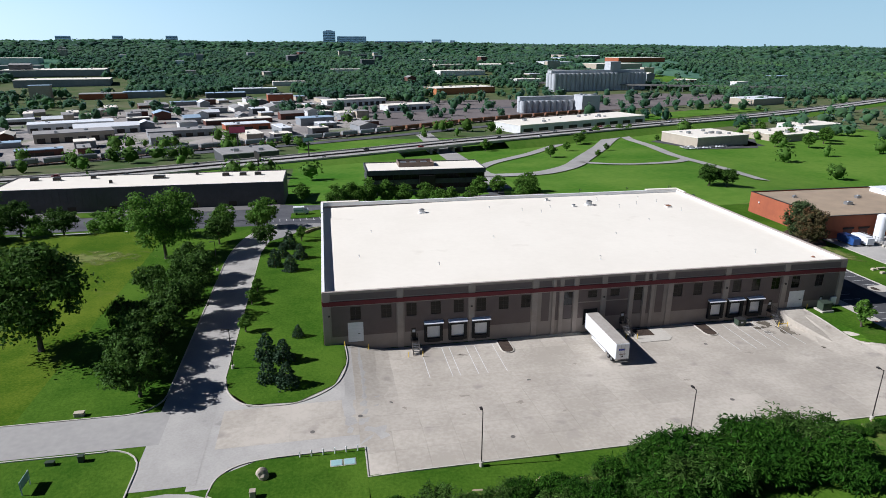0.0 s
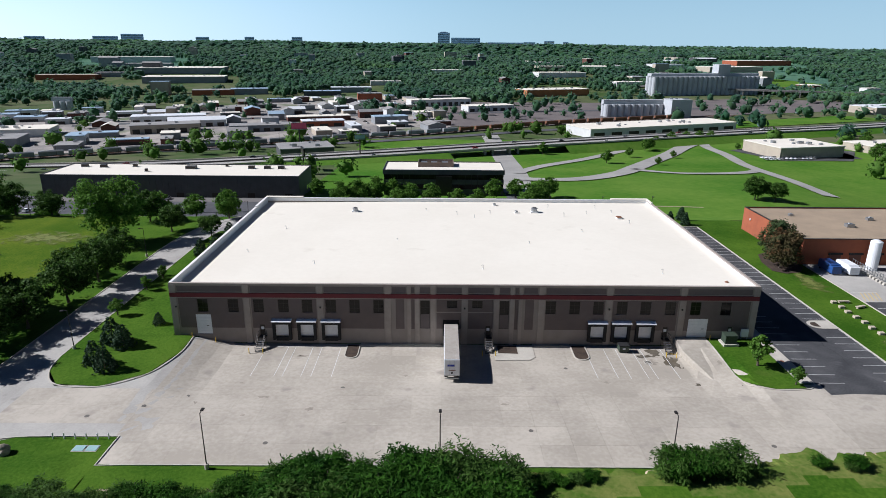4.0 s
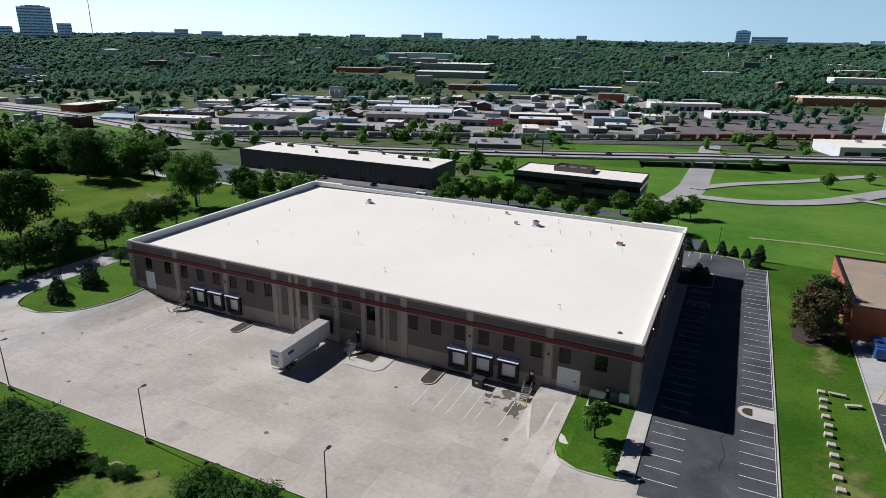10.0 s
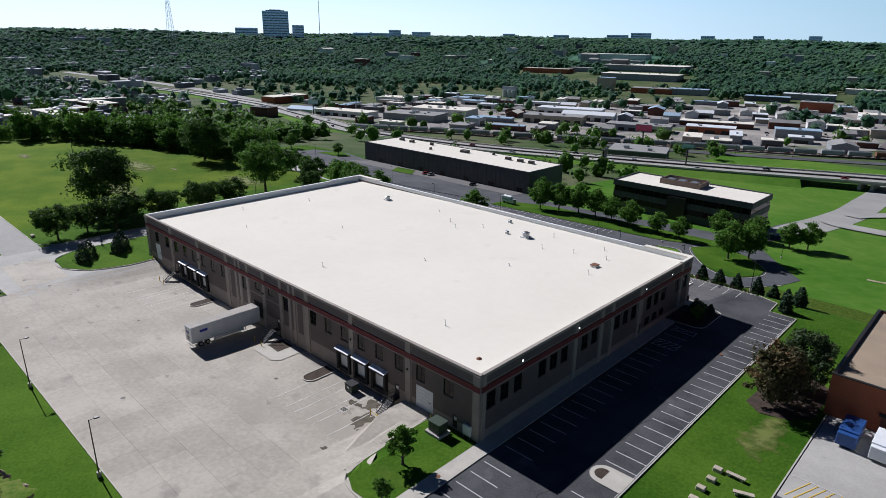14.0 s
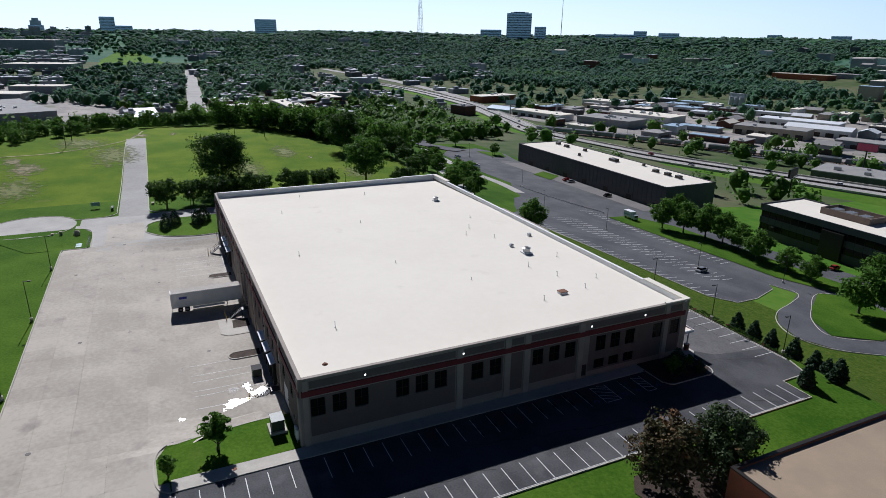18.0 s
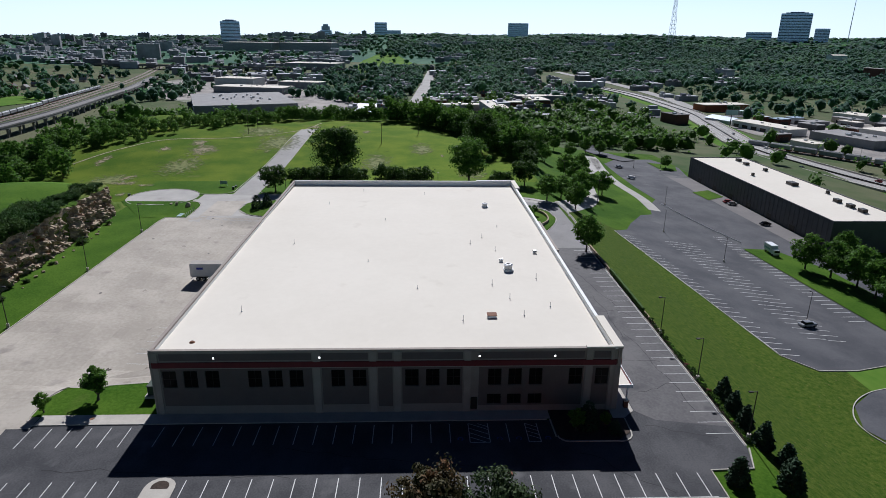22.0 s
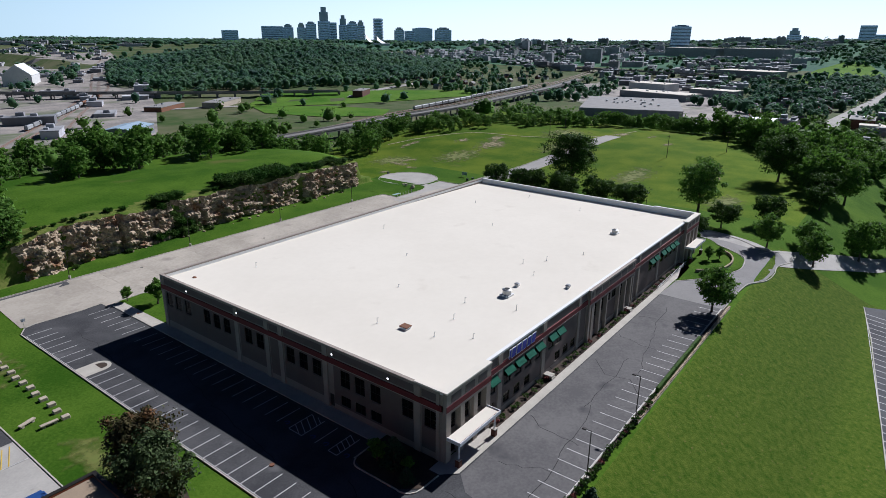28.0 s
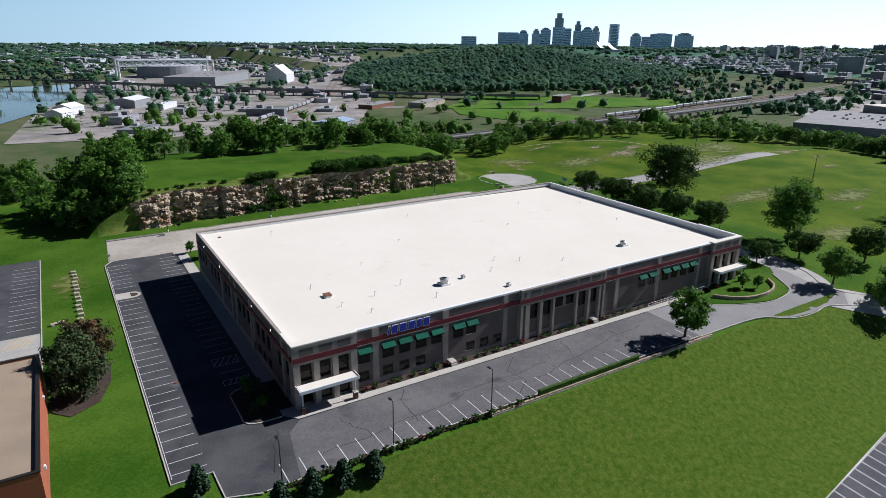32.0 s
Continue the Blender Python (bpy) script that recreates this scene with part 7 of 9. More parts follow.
# lower parking lot with its stalls
surface("parking_lot", sheet_bm([(-16, 106.5), (2, 109.5), (40, 114), (70, 117.5), (75.5, 123), (73.5, 133), (67.4, 147.3), (64, 150), (72, 152), (77.6, 141.7), (82.5, 129.6), (89, 121.5), (97, 117.6), (104, 122), (110, 136), (112, 150), (104, 160), (96, 172), (88, 184), (82, 200), (95, 212), (97, 240), (84, 240), (82, 225), (82, 190), (18, 180), (-12, 180), (-18, 184), (-141, 185), (-165, 190), (-188, 181), (-182, 157), (-164, 145.5), (-137, 144), (-104, 143.6), (-81, 145.2), (-66, 137), (-50.4, 132.4), (-46.4, 126.3), (-31, 117.2), (-21, 112.5)], 0.1, 5.0), M_OLD_ASPH, "worn grey parking lot on the lower terrace", "parking lot")
M_REDDISH = mat("reddish worn paving", (0.13, 0.122, 0.12), (0.18, 0.168, 0.16), 0.9, 0.1, 2.0)
surface("yard", sheet_bm([(-135, 172), (-20, 176), (-20, 184.8), (-135, 184.8)], 0.16, 5.0), M_REDDISH, "grey patched paving along the dark warehouse", "yard")
for poly in ([(-14, 152), (60, 158), (84, 168), (84, 175), (40, 173), (4, 171), (-14, 163)], [(82, 144), (89.3, 134), (97.7, 129), (102.5, 140.9), (101, 152), (92, 163), (80, 168), (74, 158)], [(-100.8, 170.8), (-107.5, 181.6), (-94.5, 183.4), (-85.9, 172.2)], [(-176, 175), (-171, 190), (-153.4, 184.4), (-153.8, 175.7)]):
    surface("lawn", sheet_bm(poly, 0.28, 5.0), M_GRASS, "green planted strip in the lower lot", "lawn")
kerb([(-16, 106.4), (2, 109.4), (40, 113.9), (70, 117.4), (75.5, 122.9), (73.5, 133), (67.4, 147.3)])
kerb(curve_pts([(64, 150), (72, 152), (77.6, 141.7), (82.5, 129.6), (89, 121.3), (97, 117.4), (104.2, 122), (110.2, 136)]))
kerb(curve_pts([(80, 168), (74, 158), (82, 144), (89.3, 134), (97.7, 129), (102.5, 140.9), (101, 152), (92, 163)]))
surface("footpath", strip_bm(curve_pts([(126, 169), (150, 172), (170, 170)]), -0.9, 0.9, 0.12), M_DRY, "pale dry track across the field", "track")
ml = surface("stall_markings", strip_bm([(-14, 106.9), (69, 117.6)], -0.06, 0.06, 0.15), M_PAINT, "white stall lines on the lower lot", "marking")
for r, (ya, sl) in enumerate(((107.2, 0.128), (123.0, 0.11), (128.2, 0.11), (146.5, 0.06))):
    n = 31 if r == 0 else 27
    painted(ml, [((-12 + 2.72 * i - (14 if r == 3 else 0), ya + sl * (2.72 * i)), (-12 + 2.72 * i - 0.5 - (14 if r == 3 else 0), ya + sl * 2.72 * i + 4.9)) for i in range(n)], 0.18, M_PAINT, "", 0.15)
surface("road", strip_bm(curve_pts([(90, 205), (92, 235), (95, 262), (97, 300), (97, 340), (97, 420), (96, 500)]), -8, 8, 0.12, step=8), M_HIGHWAY, "pale concrete street passing under the highway", "road")


# ---- motorway and roads in the valley ----
def fwy_z(x, y):
    return line_at(x, (-500, -28.5), (-250, -27.5), (-60, -25.5), (200, -24.5), (420, -26), (900, -29))


FWY = curve_pts([(-1180, 273), (-838, 353), (-560, 352), (-446, 332), (-362, 313), (-284, 297), (-198, 300), (-137, 309), (-57, 333), (20, 362), (97, 395), (184, 428), (323, 488), (500, 560), (666, 640), (900, 770)], 5)
fw = surface("motorway", strip_bm(FWY, -13, 13, -1.1, 0.0, 12, fwy_z), M_HIGHWAY, "pale concrete motorway crossing the valley", "motorway")
for w in (-13.2, -0.3, 12.6):
    k = part("barrier", strip_bm(FWY, w, w + 0.6, 0.0, 0.95, 12, fwy_z), M_METAL_DARK if w == -0.3 else M_CURB, fw)
for w in (-8.5, -4.5, 4.5, 8.5):
    part("lane_line", strip_bm(FWY, w - 0.12, w + 0.12, 0.03, None, 12, fwy_z), M_PAINT, fw)
for pts in (FWY[:48], FWY[53:]):
    for w0, w1 in ((-24, -13.3), (13.3, 24)):
        bm = bmesh.new()
        q = spaced(pts, 12)
        rows = []
        for i, (x, y) in enumerate(q):
            a, b = Vector(q[max(0, i - 1)]), Vector(q[min(len(q) - 1, i + 1)])
            d = (b - a).normalized()
            n = Vector((-d.y, d.x))
            e0, e1 = Vector((x, y)) + n * w0, Vector((x, y)) + n * w1
            lo, hi = (e0, e1) if abs(w0) > abs(w1) else (e1, e0)
            rows.append((bm.verts.new((lo.x, lo.y, h(lo.x, lo.y) - 0.3)), bm.verts.new((hi.x, hi.y, fwy_z(x, y) - 0.3))))
        for r, s in zip(rows, rows[1:]):
            bm.faces.new((r[0], s[0], s[1], r[1]))
        bmesh.ops.recalc_face_normals(bm, faces=bm.faces[:])
        surface("embankment", bm, M_FAR_GRASS, "grassy embankment beside the motorway", "embankment")
for x, y in ((84, 389), (90, 392), (104, 398), (111, 401)):
    tagged(part("bridge_pier", box(x - 0.8, x + 0.8, y - 11, y + 11, -33, -25.6), M_CURB), "concrete bridge pier under the motorway", "bridge pier", "bridge piers")
for pts, w, mm, lab in (
    ([(-566, 377), (-760, 402), (-999, 395), (-1300, 360)], 9, M_HIGHWAY, "second carriageway climbing the hill"),
    ([(99, 285), (104, 298), (120, 321), (157, 358), (191, 399), (227, 436), (264, 466), (300, 486)], 4, M_HIGHWAY, "narrow slip road beside the motorway"),
    ([(97, 262), (104, 256), (132, 259), (162, 286), (190, 327), (228, 384), (257, 429), (278, 455), (305, 481), (340, 502)], 6.5, M_HIGHWAY, "curving concrete slip road in the grass"),
    ([(180, 312), (186, 303), (208, 291), (235, 297), (259, 310), (270, 322)], 3.6, M_HIGHWAY, "short curved link between the slip roads"),
    ([(287, 462), (279, 432), (278, 392), (270, 340), (271, 300), (270, 270), (263, 225)], 4.5, M_HIGHWAY, "straight concrete lane through the field"),
    ([(-260, 352), (-140, 400), (-25, 445), (75, 493), (166, 541), (330, 600)], 6, M_OLD_ASPH, "frontage road behind the motorway"),
    ([(-178, 165), (-195, 155), (-215, 152), (-300, 180), (-380, 240)], 6, M_OLD_ASPH, "grey road leading off behind the long warehouse"),
    ([(-8, 84.5), (-20, 90.5), (-42, 100.5), (-64, 111), (-85, 115), (-120, 123), (-150, 136), (-185, 143)], 3.3, M_ROAD, "concrete road winding down past the lower lot"),
    ([(-58, 136.5), (-80, 138), (-110, 135.8), (-140, 137.5), (-178, 143)], 2.6, M_ROAD, "straight concrete drive above the lower lot"),
    ([(-560, 32), (-760, 42), (-1000, 54), (-1300, 70)], 10, M_HIGHWAY, "straight pale street through the houses"),
    ([(-420, 60), (-500, 330), (-520, 420)], 7, M_OLD_ASPH, "side street among the shops"),
    ([(-150, 470), (-110, 620), (-60, 780), (-30, 960)], 9, M_OLD_ASPH, "industrial street between the sheds"),
    ([(-330, 540), (-120, 640), (90, 700), (420, 780)], 8, M_OLD_ASPH, "wide industrial street in the valley"),
    ([(-230, -595), (-420, -520), (-520, -560), (-700, -600)], 7, M_HIGHWAY, "park road below the wooded bluff"),
):
    surface("road", strip_bm(curve_pts(pts), -w, w, 0.12 if w < 3.5 else 0.5, step=4 if w < 3.5 else 14), mm, lab, "road")


def paved(poly, material, label, dz=0.35):
    surface("paved_ground", sheet_bm(poly, dz, 60.0), material, label, "yard")


paved([(292, 416), (310, 368), (366, 368), (396, 414), (385, 425), (380, 378), (322, 378), (306, 425)], M_ASPH, "dark asphalt lot round the tan warehouse", 0.3)
M_DUST = mat("pale dusty yards", (0.36, 0.325, 0.29), (0.20, 0.185, 0.175), 0.95, 0.03, 0.4, spots=((0.09, 0.125, 0.05), 0.014, 0.56), sharp=1.6)
M_COAL = mat("dark cinder ground", (0.11, 0.095, 0.095), (0.17, 0.145, 0.135), 0.95, 0.03, 0.4)
paved([(-470, 345), (-350, 345), (-240, 372), (-110, 425), (20, 480), (60, 560), (40, 860), (-60, 1000), (-140, 900), (-300, 720), (-480, 560)], M_DUST, "dusty paved yards of the industrial district")
paved([(60, 560), (180, 590), (420, 700), (700, 800), (760, 900), (560, 960), (300, 860), (40, 860)], M_COAL, "dark cinder rail yard in the valley")
paved([(-700, -330), (-420, -60), (-560, 20), (-960, -160), (-1150, -380), (-900, -420)], M_DUST, "paved yards round the flat-roofed plant")
paved([(170, -470), (-120, -420), (-230, -620), (-330, -820), (-800, -1900), (-300, -2100), (60, -1250), (130, -900)], M_DUST, "pale yards and sidings on the flats")
surface("river", sheet_bm([(102, -930), (150, -700), (182, -600), (300, -560), (420, -640), (300, -900), (200, -1150), (60, -1230), (100, -1100)], 0.6, 80.0), M_WATER, "brown-grey river bend beyond the trees", "water")
for poly in ([(-297, -545), (-420, -480), (-640, -410), (-680, -470), (-560, -560), (-400, -640)], [(-300, -405), (-350, -365), (-400, -400), (-380, -480), (-310, -545), (-280, -480)], [(-800, 985), (-700, 950), (-690, 1010), (-770, 1060)], [(-1180, -110), (-1180, -20), (-1480, 30), (-1900, -60), (-1560, -110)], [(350, 560), (600, 660), (560, 700), (360, 610)], [(600, 1150), (900, 1300), (820, 1380), (560, 1220)]):
    surface("meadow", sheet_bm(poly, 0.6, 40.0), M_FAR_GRASS, "open green meadow in the distance", "meadow")


HILL_SHEDS = []


# ---- sheds, plants and houses ----
def shed(x, y, w, d, hh, rz, wall_m, roof_m, label, gable=0.0, base=None, cat="building", units=2, bays=0, group=""):
    z = (h(x, y) if base is None else base)
    t = thing("building", x, y, z, label, cat, group, rz=rz)
    m = t.matrix_basis
    bm = bmesh.new()
    add_box(bm, -w / 2, w / 2, -d / 2, d / 2, -2, hh)
    if gable:
        vs = [bm.verts.new(p) for p in ((-w / 2, -d / 2, hh), (-w / 2, d / 2, hh), (-w / 2, 0, hh + gable), (w / 2, -d / 2, hh), (w / 2, d / 2, hh), (w / 2, 0, hh + gable))]
        bm.faces.new((vs[0], vs[2], vs[1]))
        bm.faces.new((vs[3], vs[4], vs[5]))
    part("wall", bm, wall_m, t).matrix_parent_inverse = Matrix()
    bm = bmesh.new()
    if gable:
        for s in (-1, 1):
            v = [bm.verts.new(p) for p in ((-w / 2 - 0.4, s * (d / 2 + 0.5), hh - 0.15), (w / 2 + 0.4, s * (d / 2 + 0.5), hh - 0.15), (w / 2 + 0.4, 0, hh + gable + 0.1), (-w / 2 - 0.4, 0, hh + gable + 0.1))]
            f = bm.faces.new(v)
        bmesh.ops.recalc_face_normals(bm, faces=bm.faces[:])
        bmesh.ops.solidify(bm, geom=bm.faces[:], thickness=0.25)
    else:
        add_box(bm, -w / 2 - 0.3, w / 2 + 0.3, -d / 2 - 0.3, d / 2 + 0.3, hh + 0.004, hh + 0.6)
    part("roof", bm, roof_m, t).matrix_parent_inverse = Matrix()
    rr = np.random.RandomState(int(abs(x * 7 + y * 3)) % 9999)
    for k in range(0 if gable else units):
        a, b = (rr.rand() - 0.5) * w * 0.7, (rr.rand() - 0.5) * d * 0.6
        s = 0.8 + rr.rand() * 1.2
        part("roof_unit", box(a - s, a + s, b - s * 0.7, b + s * 0.7, hh + 0.6, hh + 0.6 + s), M_STEEL, t).matrix_parent_inverse = Matrix()
    for k in range(bays):
        a = -w / 2 + w * (k + 0.5) / bays
        part("bay_door", box(a - w / bays * 0.3, a + w / bays * 0.3, -d / 2 - 0.12, -d / 2 - 0.01, 0, hh * 0.6), M_METAL_DARK, t).matrix_parent_inverse = Matrix()
    return t


M_TANWALL = mat("tan block wall", (0.42, 0.36, 0.28), (0.35, 0.30, 0.24), 0.9, 0.2, 2.0)
M_GREYWALL = mat("grey metal wall", (0.26, 0.27, 0.28), (0.20, 0.21, 0.22), 0.7, 0.2, 2.0)
M_WHITEWALL = mat("white metal wall", (0.62, 0.62, 0.60), (0.52, 0.52, 0.51), 0.7, 0.2, 2.0)
M_BLUEROOF = mat("pale blue metal roof", (0.35, 0.46, 0.56), (0.30, 0.40, 0.50), 0.5, 0.2, 2.0)
M_GREYROOF = mat("grey flat roof", (0.30, 0.29, 0.28), (0.22, 0.215, 0.21), 0.9, 0.1, 1.5)
M_DARKROOF = mat("dark shingle roof", (0.075, 0.07, 0.07), (0.11, 0.10, 0.10), 0.9, 0.3, 3.0)
M_ORANGE = mat("orange brick wall", (0.42, 0.17, 0.07), (0.36, 0.14, 0.06), 0.9, 0.2, 2.0)
M_SILO = mat("pale concrete silo", (0.46, 0.475, 0.49), (0.38, 0.395, 0.41), 0.85, 0.05, 0.6)

shed(-56, 375, 40, 32, 7, 20, M_DARK_WALL, M_GREYROOF, "low dark building beside the motorway", bays=0, units=4)
shed(-218, 505, 62, 26, 8, 22, M_TANWALL, M_GREYROOF, "tan block warehouse with grey roof", bays=6)
shed(-245, 578, 74, 24, 8, 20, M_WHITEWALL, M_WHITE, "white metal warehouse with bay doors", bays=7)
shed(-205, 552, 56, 22, 7, 20, M_WHITEWALL, M_WHITE, "white metal shed with bay doors", bays=5, gable=2.5)
shed(-130, 520, 60, 22, 6, 18, M_GREYWALL, M_GREYROOF, "long grey shed with open bays", bays=6)
shed(-76, 560, 44, 20, 6, 18, M_BRICK, M_WHITE, "low red and white shop building", bays=3)
shed(-90, 610, 70, 18, 5, 20, M_BRICK_DARK, M_ROOF, "long brown shed with white roof")
shed(-60, 860, 36, 22, 12, 10, M_BRICK, M_GREYROOF, "three storey red brick mill", units=3)
shed(45, 800, 90, 22, 9, 22, M_WHITEWALL, M_ROOF, "long white warehouse with window rows", bays=10)
shed(110, 735, 66, 24, 7, 22, M_WHITEWALL, M_ROOF, "white roofed freight shed", bays=6)
shed(240, 1000, 120, 44, 10, 20, M_ORANGE, M_ROOF, "long orange brick warehouse with white roof", units=6)
shed(265, 535, 180, 42, 8, 22, M_WHITEWALL, M_ROOF, "wide white industrial plant beside the motorway", units=12, bays=9)
shed(336, 402, 58, 44, 8.5, 12, M_TANWALL, M_ROOF, "tan block warehouse with white roof and lot", units=8)
shed(430, 420, 60, 40, 6, 14, M_TANWALL, M_ROOF, "low tan showroom beside the field", units=6)
shed(500, 470, 60, 30, 6, 14, M_WHITEWALL, M_ROOF, "white low showroom beside the field", units=5)
shed(640, 745, 70, 40, 9, 18, M_TANWALL, M_WHITE, "pale flat-roofed warehouse in the valley", units=4)
shed(-525, 1330, 180, 90, 10, 10, M_GREYWALL, M_ROOF, "very wide white-roofed plant at the forest edge", units=10)
shed(-650, 1420, 120, 50, 9, 12, M_GREYWALL, M_GREYROOF, "grey plant at the forest edge", units=6)
shed(-448, 300, 24, 16, 9, 15, M_BRICK_DARK, M_DARKROOF, "old dark brick loft building", units=3)
shed(-400, 372, 70, 22, 6, 15, M_WHITEWALL, M_ROOF, "white strip of shops with red sign band", bays=6)
shed(-330, 410, 60, 34, 7, 18, M_GREYWALL, M_GREYROOF, "grey shop building with flat roof", units=6)
shed(-345, 470, 70, 34, 7, 18, M_WHITEWALL, M_ROOF, "white roofed store with parking", units=8)
shed(-300, 350, 22, 12, 5, 18, M_WHITEWALL, M_ROOF, "small white filling station")
shed(-590, 180, 60, 24, 7, 5, M_BRICK_DARK, M_ROOF, "long brick school with white roof", units=6)
shed(-500, 120, 80, 20, 6, 3, M_GREYWALL, M_ROOF, "long grey shop row with white roof", units=5)
shed(-600, 60, 40, 22, 9, 3, M_BRICK_DARK, M_GREYROOF, "dark brick apartment block", units=3)
shed(-520, -20, 90, 22, 6, 3, M_GREYWALL, M_WHITE, "grey shop row among trees", units=5)
shed(-770, -205, 110, 40, 9, 75, M_GREYWALL, M_ROOF, "long grey block with white roof", units=4)
shed(-860, -150, 70, 30, 10, 75, M_GREYWALL, M_ROOF, "grey block warehouse with white roof", units=3)
shed(-1290, -195, 120, 60, 12, 75, M_GREYWALL, M_ROOF, "wide grey plant with white roof", units=4)
shed(-1800, -460, 150, 80, 22, 80, M_GREYWALL, M_ROOF, "very long pale plant with white roof", units=3)
shed(-1800, -290, 160, 80, 22, 80, M_GREYWALL, M_ROOF, "very long grey plant with white roof", units=3)
shed(-905, -262, 70, 40, 12, 75, M_WHITEWALL, M_ROOF, "white roofed hall by the plant", units=3)
shed(-560, 96, 16, 70, 7, 3, M_WHITEWALL, M_ROOF, "long white-roofed shop row", units=3)
shed(-536, 134, 14, 44, 6, 3, M_BRICK_DARK, M_ROOF, "brick shop row with white roof", units=2)
shed(-616, 190, 20, 60, 8, 8, M_GREYWALL, M_ROOF, "white-roofed store among trees", units=3)
shed(-575, 408, 24, 60, 8, 10, M_BRICK, M_ROOF, "brick school with white roof", units=3)
shed(-480, 520, 50, 26, 7, 20, M_WHITEWALL, M_ROOF, "white store below the wooded hill", units=3)
shed(-585, -175, 150, 110, 9, 20, M_GREYWALL, M_GREYROOF, "huge flat grey-roofed plant by the railway", units=22)
shed(-490, -535, 44, 14, 8, 30, M_BRICK_DARK, M_GREYROOF, "brown brick field house in the park", units=2)
shed(45, -740, 46, 30, 10, 60, M_GREYWALL, M_WHITE, "grey warehouse with white roof on the flats", gable=3)
shed(10, -705, 44, 12, 6, 60, M_WHITEWALL, M_WHITE, "long white shed on the flats", bays=6)
shed(70, -640, 46, 14, 5, 62, M_TANWALL, M_GREYROOF, "long tan shed on the flats", bays=6)
shed(115, -690, 30, 20, 8, 60, M_WHITEWALL, M_WHITE, "white gabled barn on the flats", gable=4)
shed(125, -640, 24, 18, 7, 60, M_WHITEWALL, M_WHITE, "small white gabled barn", gable=4)
shed(-100, -430, 44, 26, 8, 40, M_GREYWALL, M_BLUEROOF, "pale blue-roofed shed below the trees", gable=2)
shed(-140, -1150, 220, 90, 16, 60, M_GREYWALL, M_GREYROOF, "low curved exhibition hall", units=8)
shed(-250, -1060, 70, 40, 16, 60, M_WHITEWALL, M_WHITE, "white peaked tent hall", gable=16)
shed(-230, -600, 60, 20, 5, 35, M_RUST, M_GREYROOF, "rusty scrap yard shed", units=4)
shed(-300, -590, 70, 22, 6, 35, M_TANWALL, M_GREYROOF, "tan freight shed by the railway", bays=7)

for x, y, w, d, hh, rz, wm, rm, lab in (
    (-455, 1165, 150, 60, 10, 12, M_GREYWALL, M_ROOF, "very wide white-roofed plant in a clearing"),
    (-700, 1190, 110, 36, 9, 10, M_BRICK, M_TANWALL, "long brick works with a tan roof on the hillside"),
    (-640, 1245, 60, 30, 8, 10, M_GREYWALL, M_GREYROOF, "grey works on the hillside"),
    (-740, 1560, 190, 50, 12, 8, M_WHITEWALL, M_ROOF, "long white-roofed plant far up the hill"),
    (-330, 960, 66, 30, 8, 15, M_BRICK, M_GREYROOF, "red brick mill at the wood's edge"),
    (-275, 975, 60, 26, 9, 15, M_GREYWALL, M_BLUEROOF, "blue-roofed hall beside the brick mill"),
    (-110, 1020, 70, 24, 8, 10, M_GREYWALL, M_WHITE, "grey shed at the head of the valley"),
    (-150, 960, 60, 22, 7, 12, M_DARK_WALL, M_BLUEROOF, "dark shed at the head of the valley"),
    (-60, 1150, 60, 20, 7, 8, M_WHITEWALL, M_ROOF, "white shed between wooded slopes"),
    (60, 1420, 70, 30, 9, 8, M_WHITEWALL, M_ROOF, "white hall among the hillside trees"),
    (310, 1330, 110, 40, 9, 12, M_WHITEWALL, M_ROOF, "white-roofed hall among the trees"),
    (420, 1180, 60, 30, 8, 12, M_WHITEWALL, M_ROOF, "white store beside the silos"),
    (760, 1500, 150, 60, 10, 14, M_TANWALL, M_ROOF, "pale commercial block in the far valley"),
    (900, 1650, 170, 60, 10, 14, M_BRICK, M_ROOF, "long brick and white block in the far valley"),
    (620, 1560, 90, 40, 9, 14, M_WHITEWALL, M_WHITE, "white block in the far valley"),
):
    shed(x, y, w, d, hh, rz, wm, rm, lab, units=4)
    HILL_SHEDS.append((x, y, w))
# the arena with its white roof truss
t = thing("arena", -110, -1400, h(-110, -1400), "round arena hung under a white steel truss", "arena")
z = h(-110, -1400)
part("hall", tube((-110, -1400, z), (-110, -1400, z + 24), 70, 66, 36), M_GREYWALL, t)
for dy in (-30, 30):
    bm = bmesh.new()
    for k in range(9):
        xa, xb = -195 + 21 * k, -174 + 21 * k
        add_tube(bm, (xa, -1400 + dy, z + 36), (xb, -1400 + dy, z + 36), 1.6, n=6)
        add_tube(bm, (xa, -1400 + dy, z + 24), (xb, -1400 + dy, z + 24), 1.6, n=6)
        add_tube(bm, (xa, -1400 + dy, z + 24), (xb, -1400 + dy, z + 36), 1.2, n=6)
        add_tube(bm, (xa, -1400 + dy, z + 36), (xb, -1400 + dy, z + 24), 1.2, n=6)
    for xx in (-196, -4):
        add_tube(bm, (xx, -1400 + dy, z - 1), (xx, -1400 + dy, z + 36), 2.2, n=6)
    part("truss", bm, M_WHITE, t)

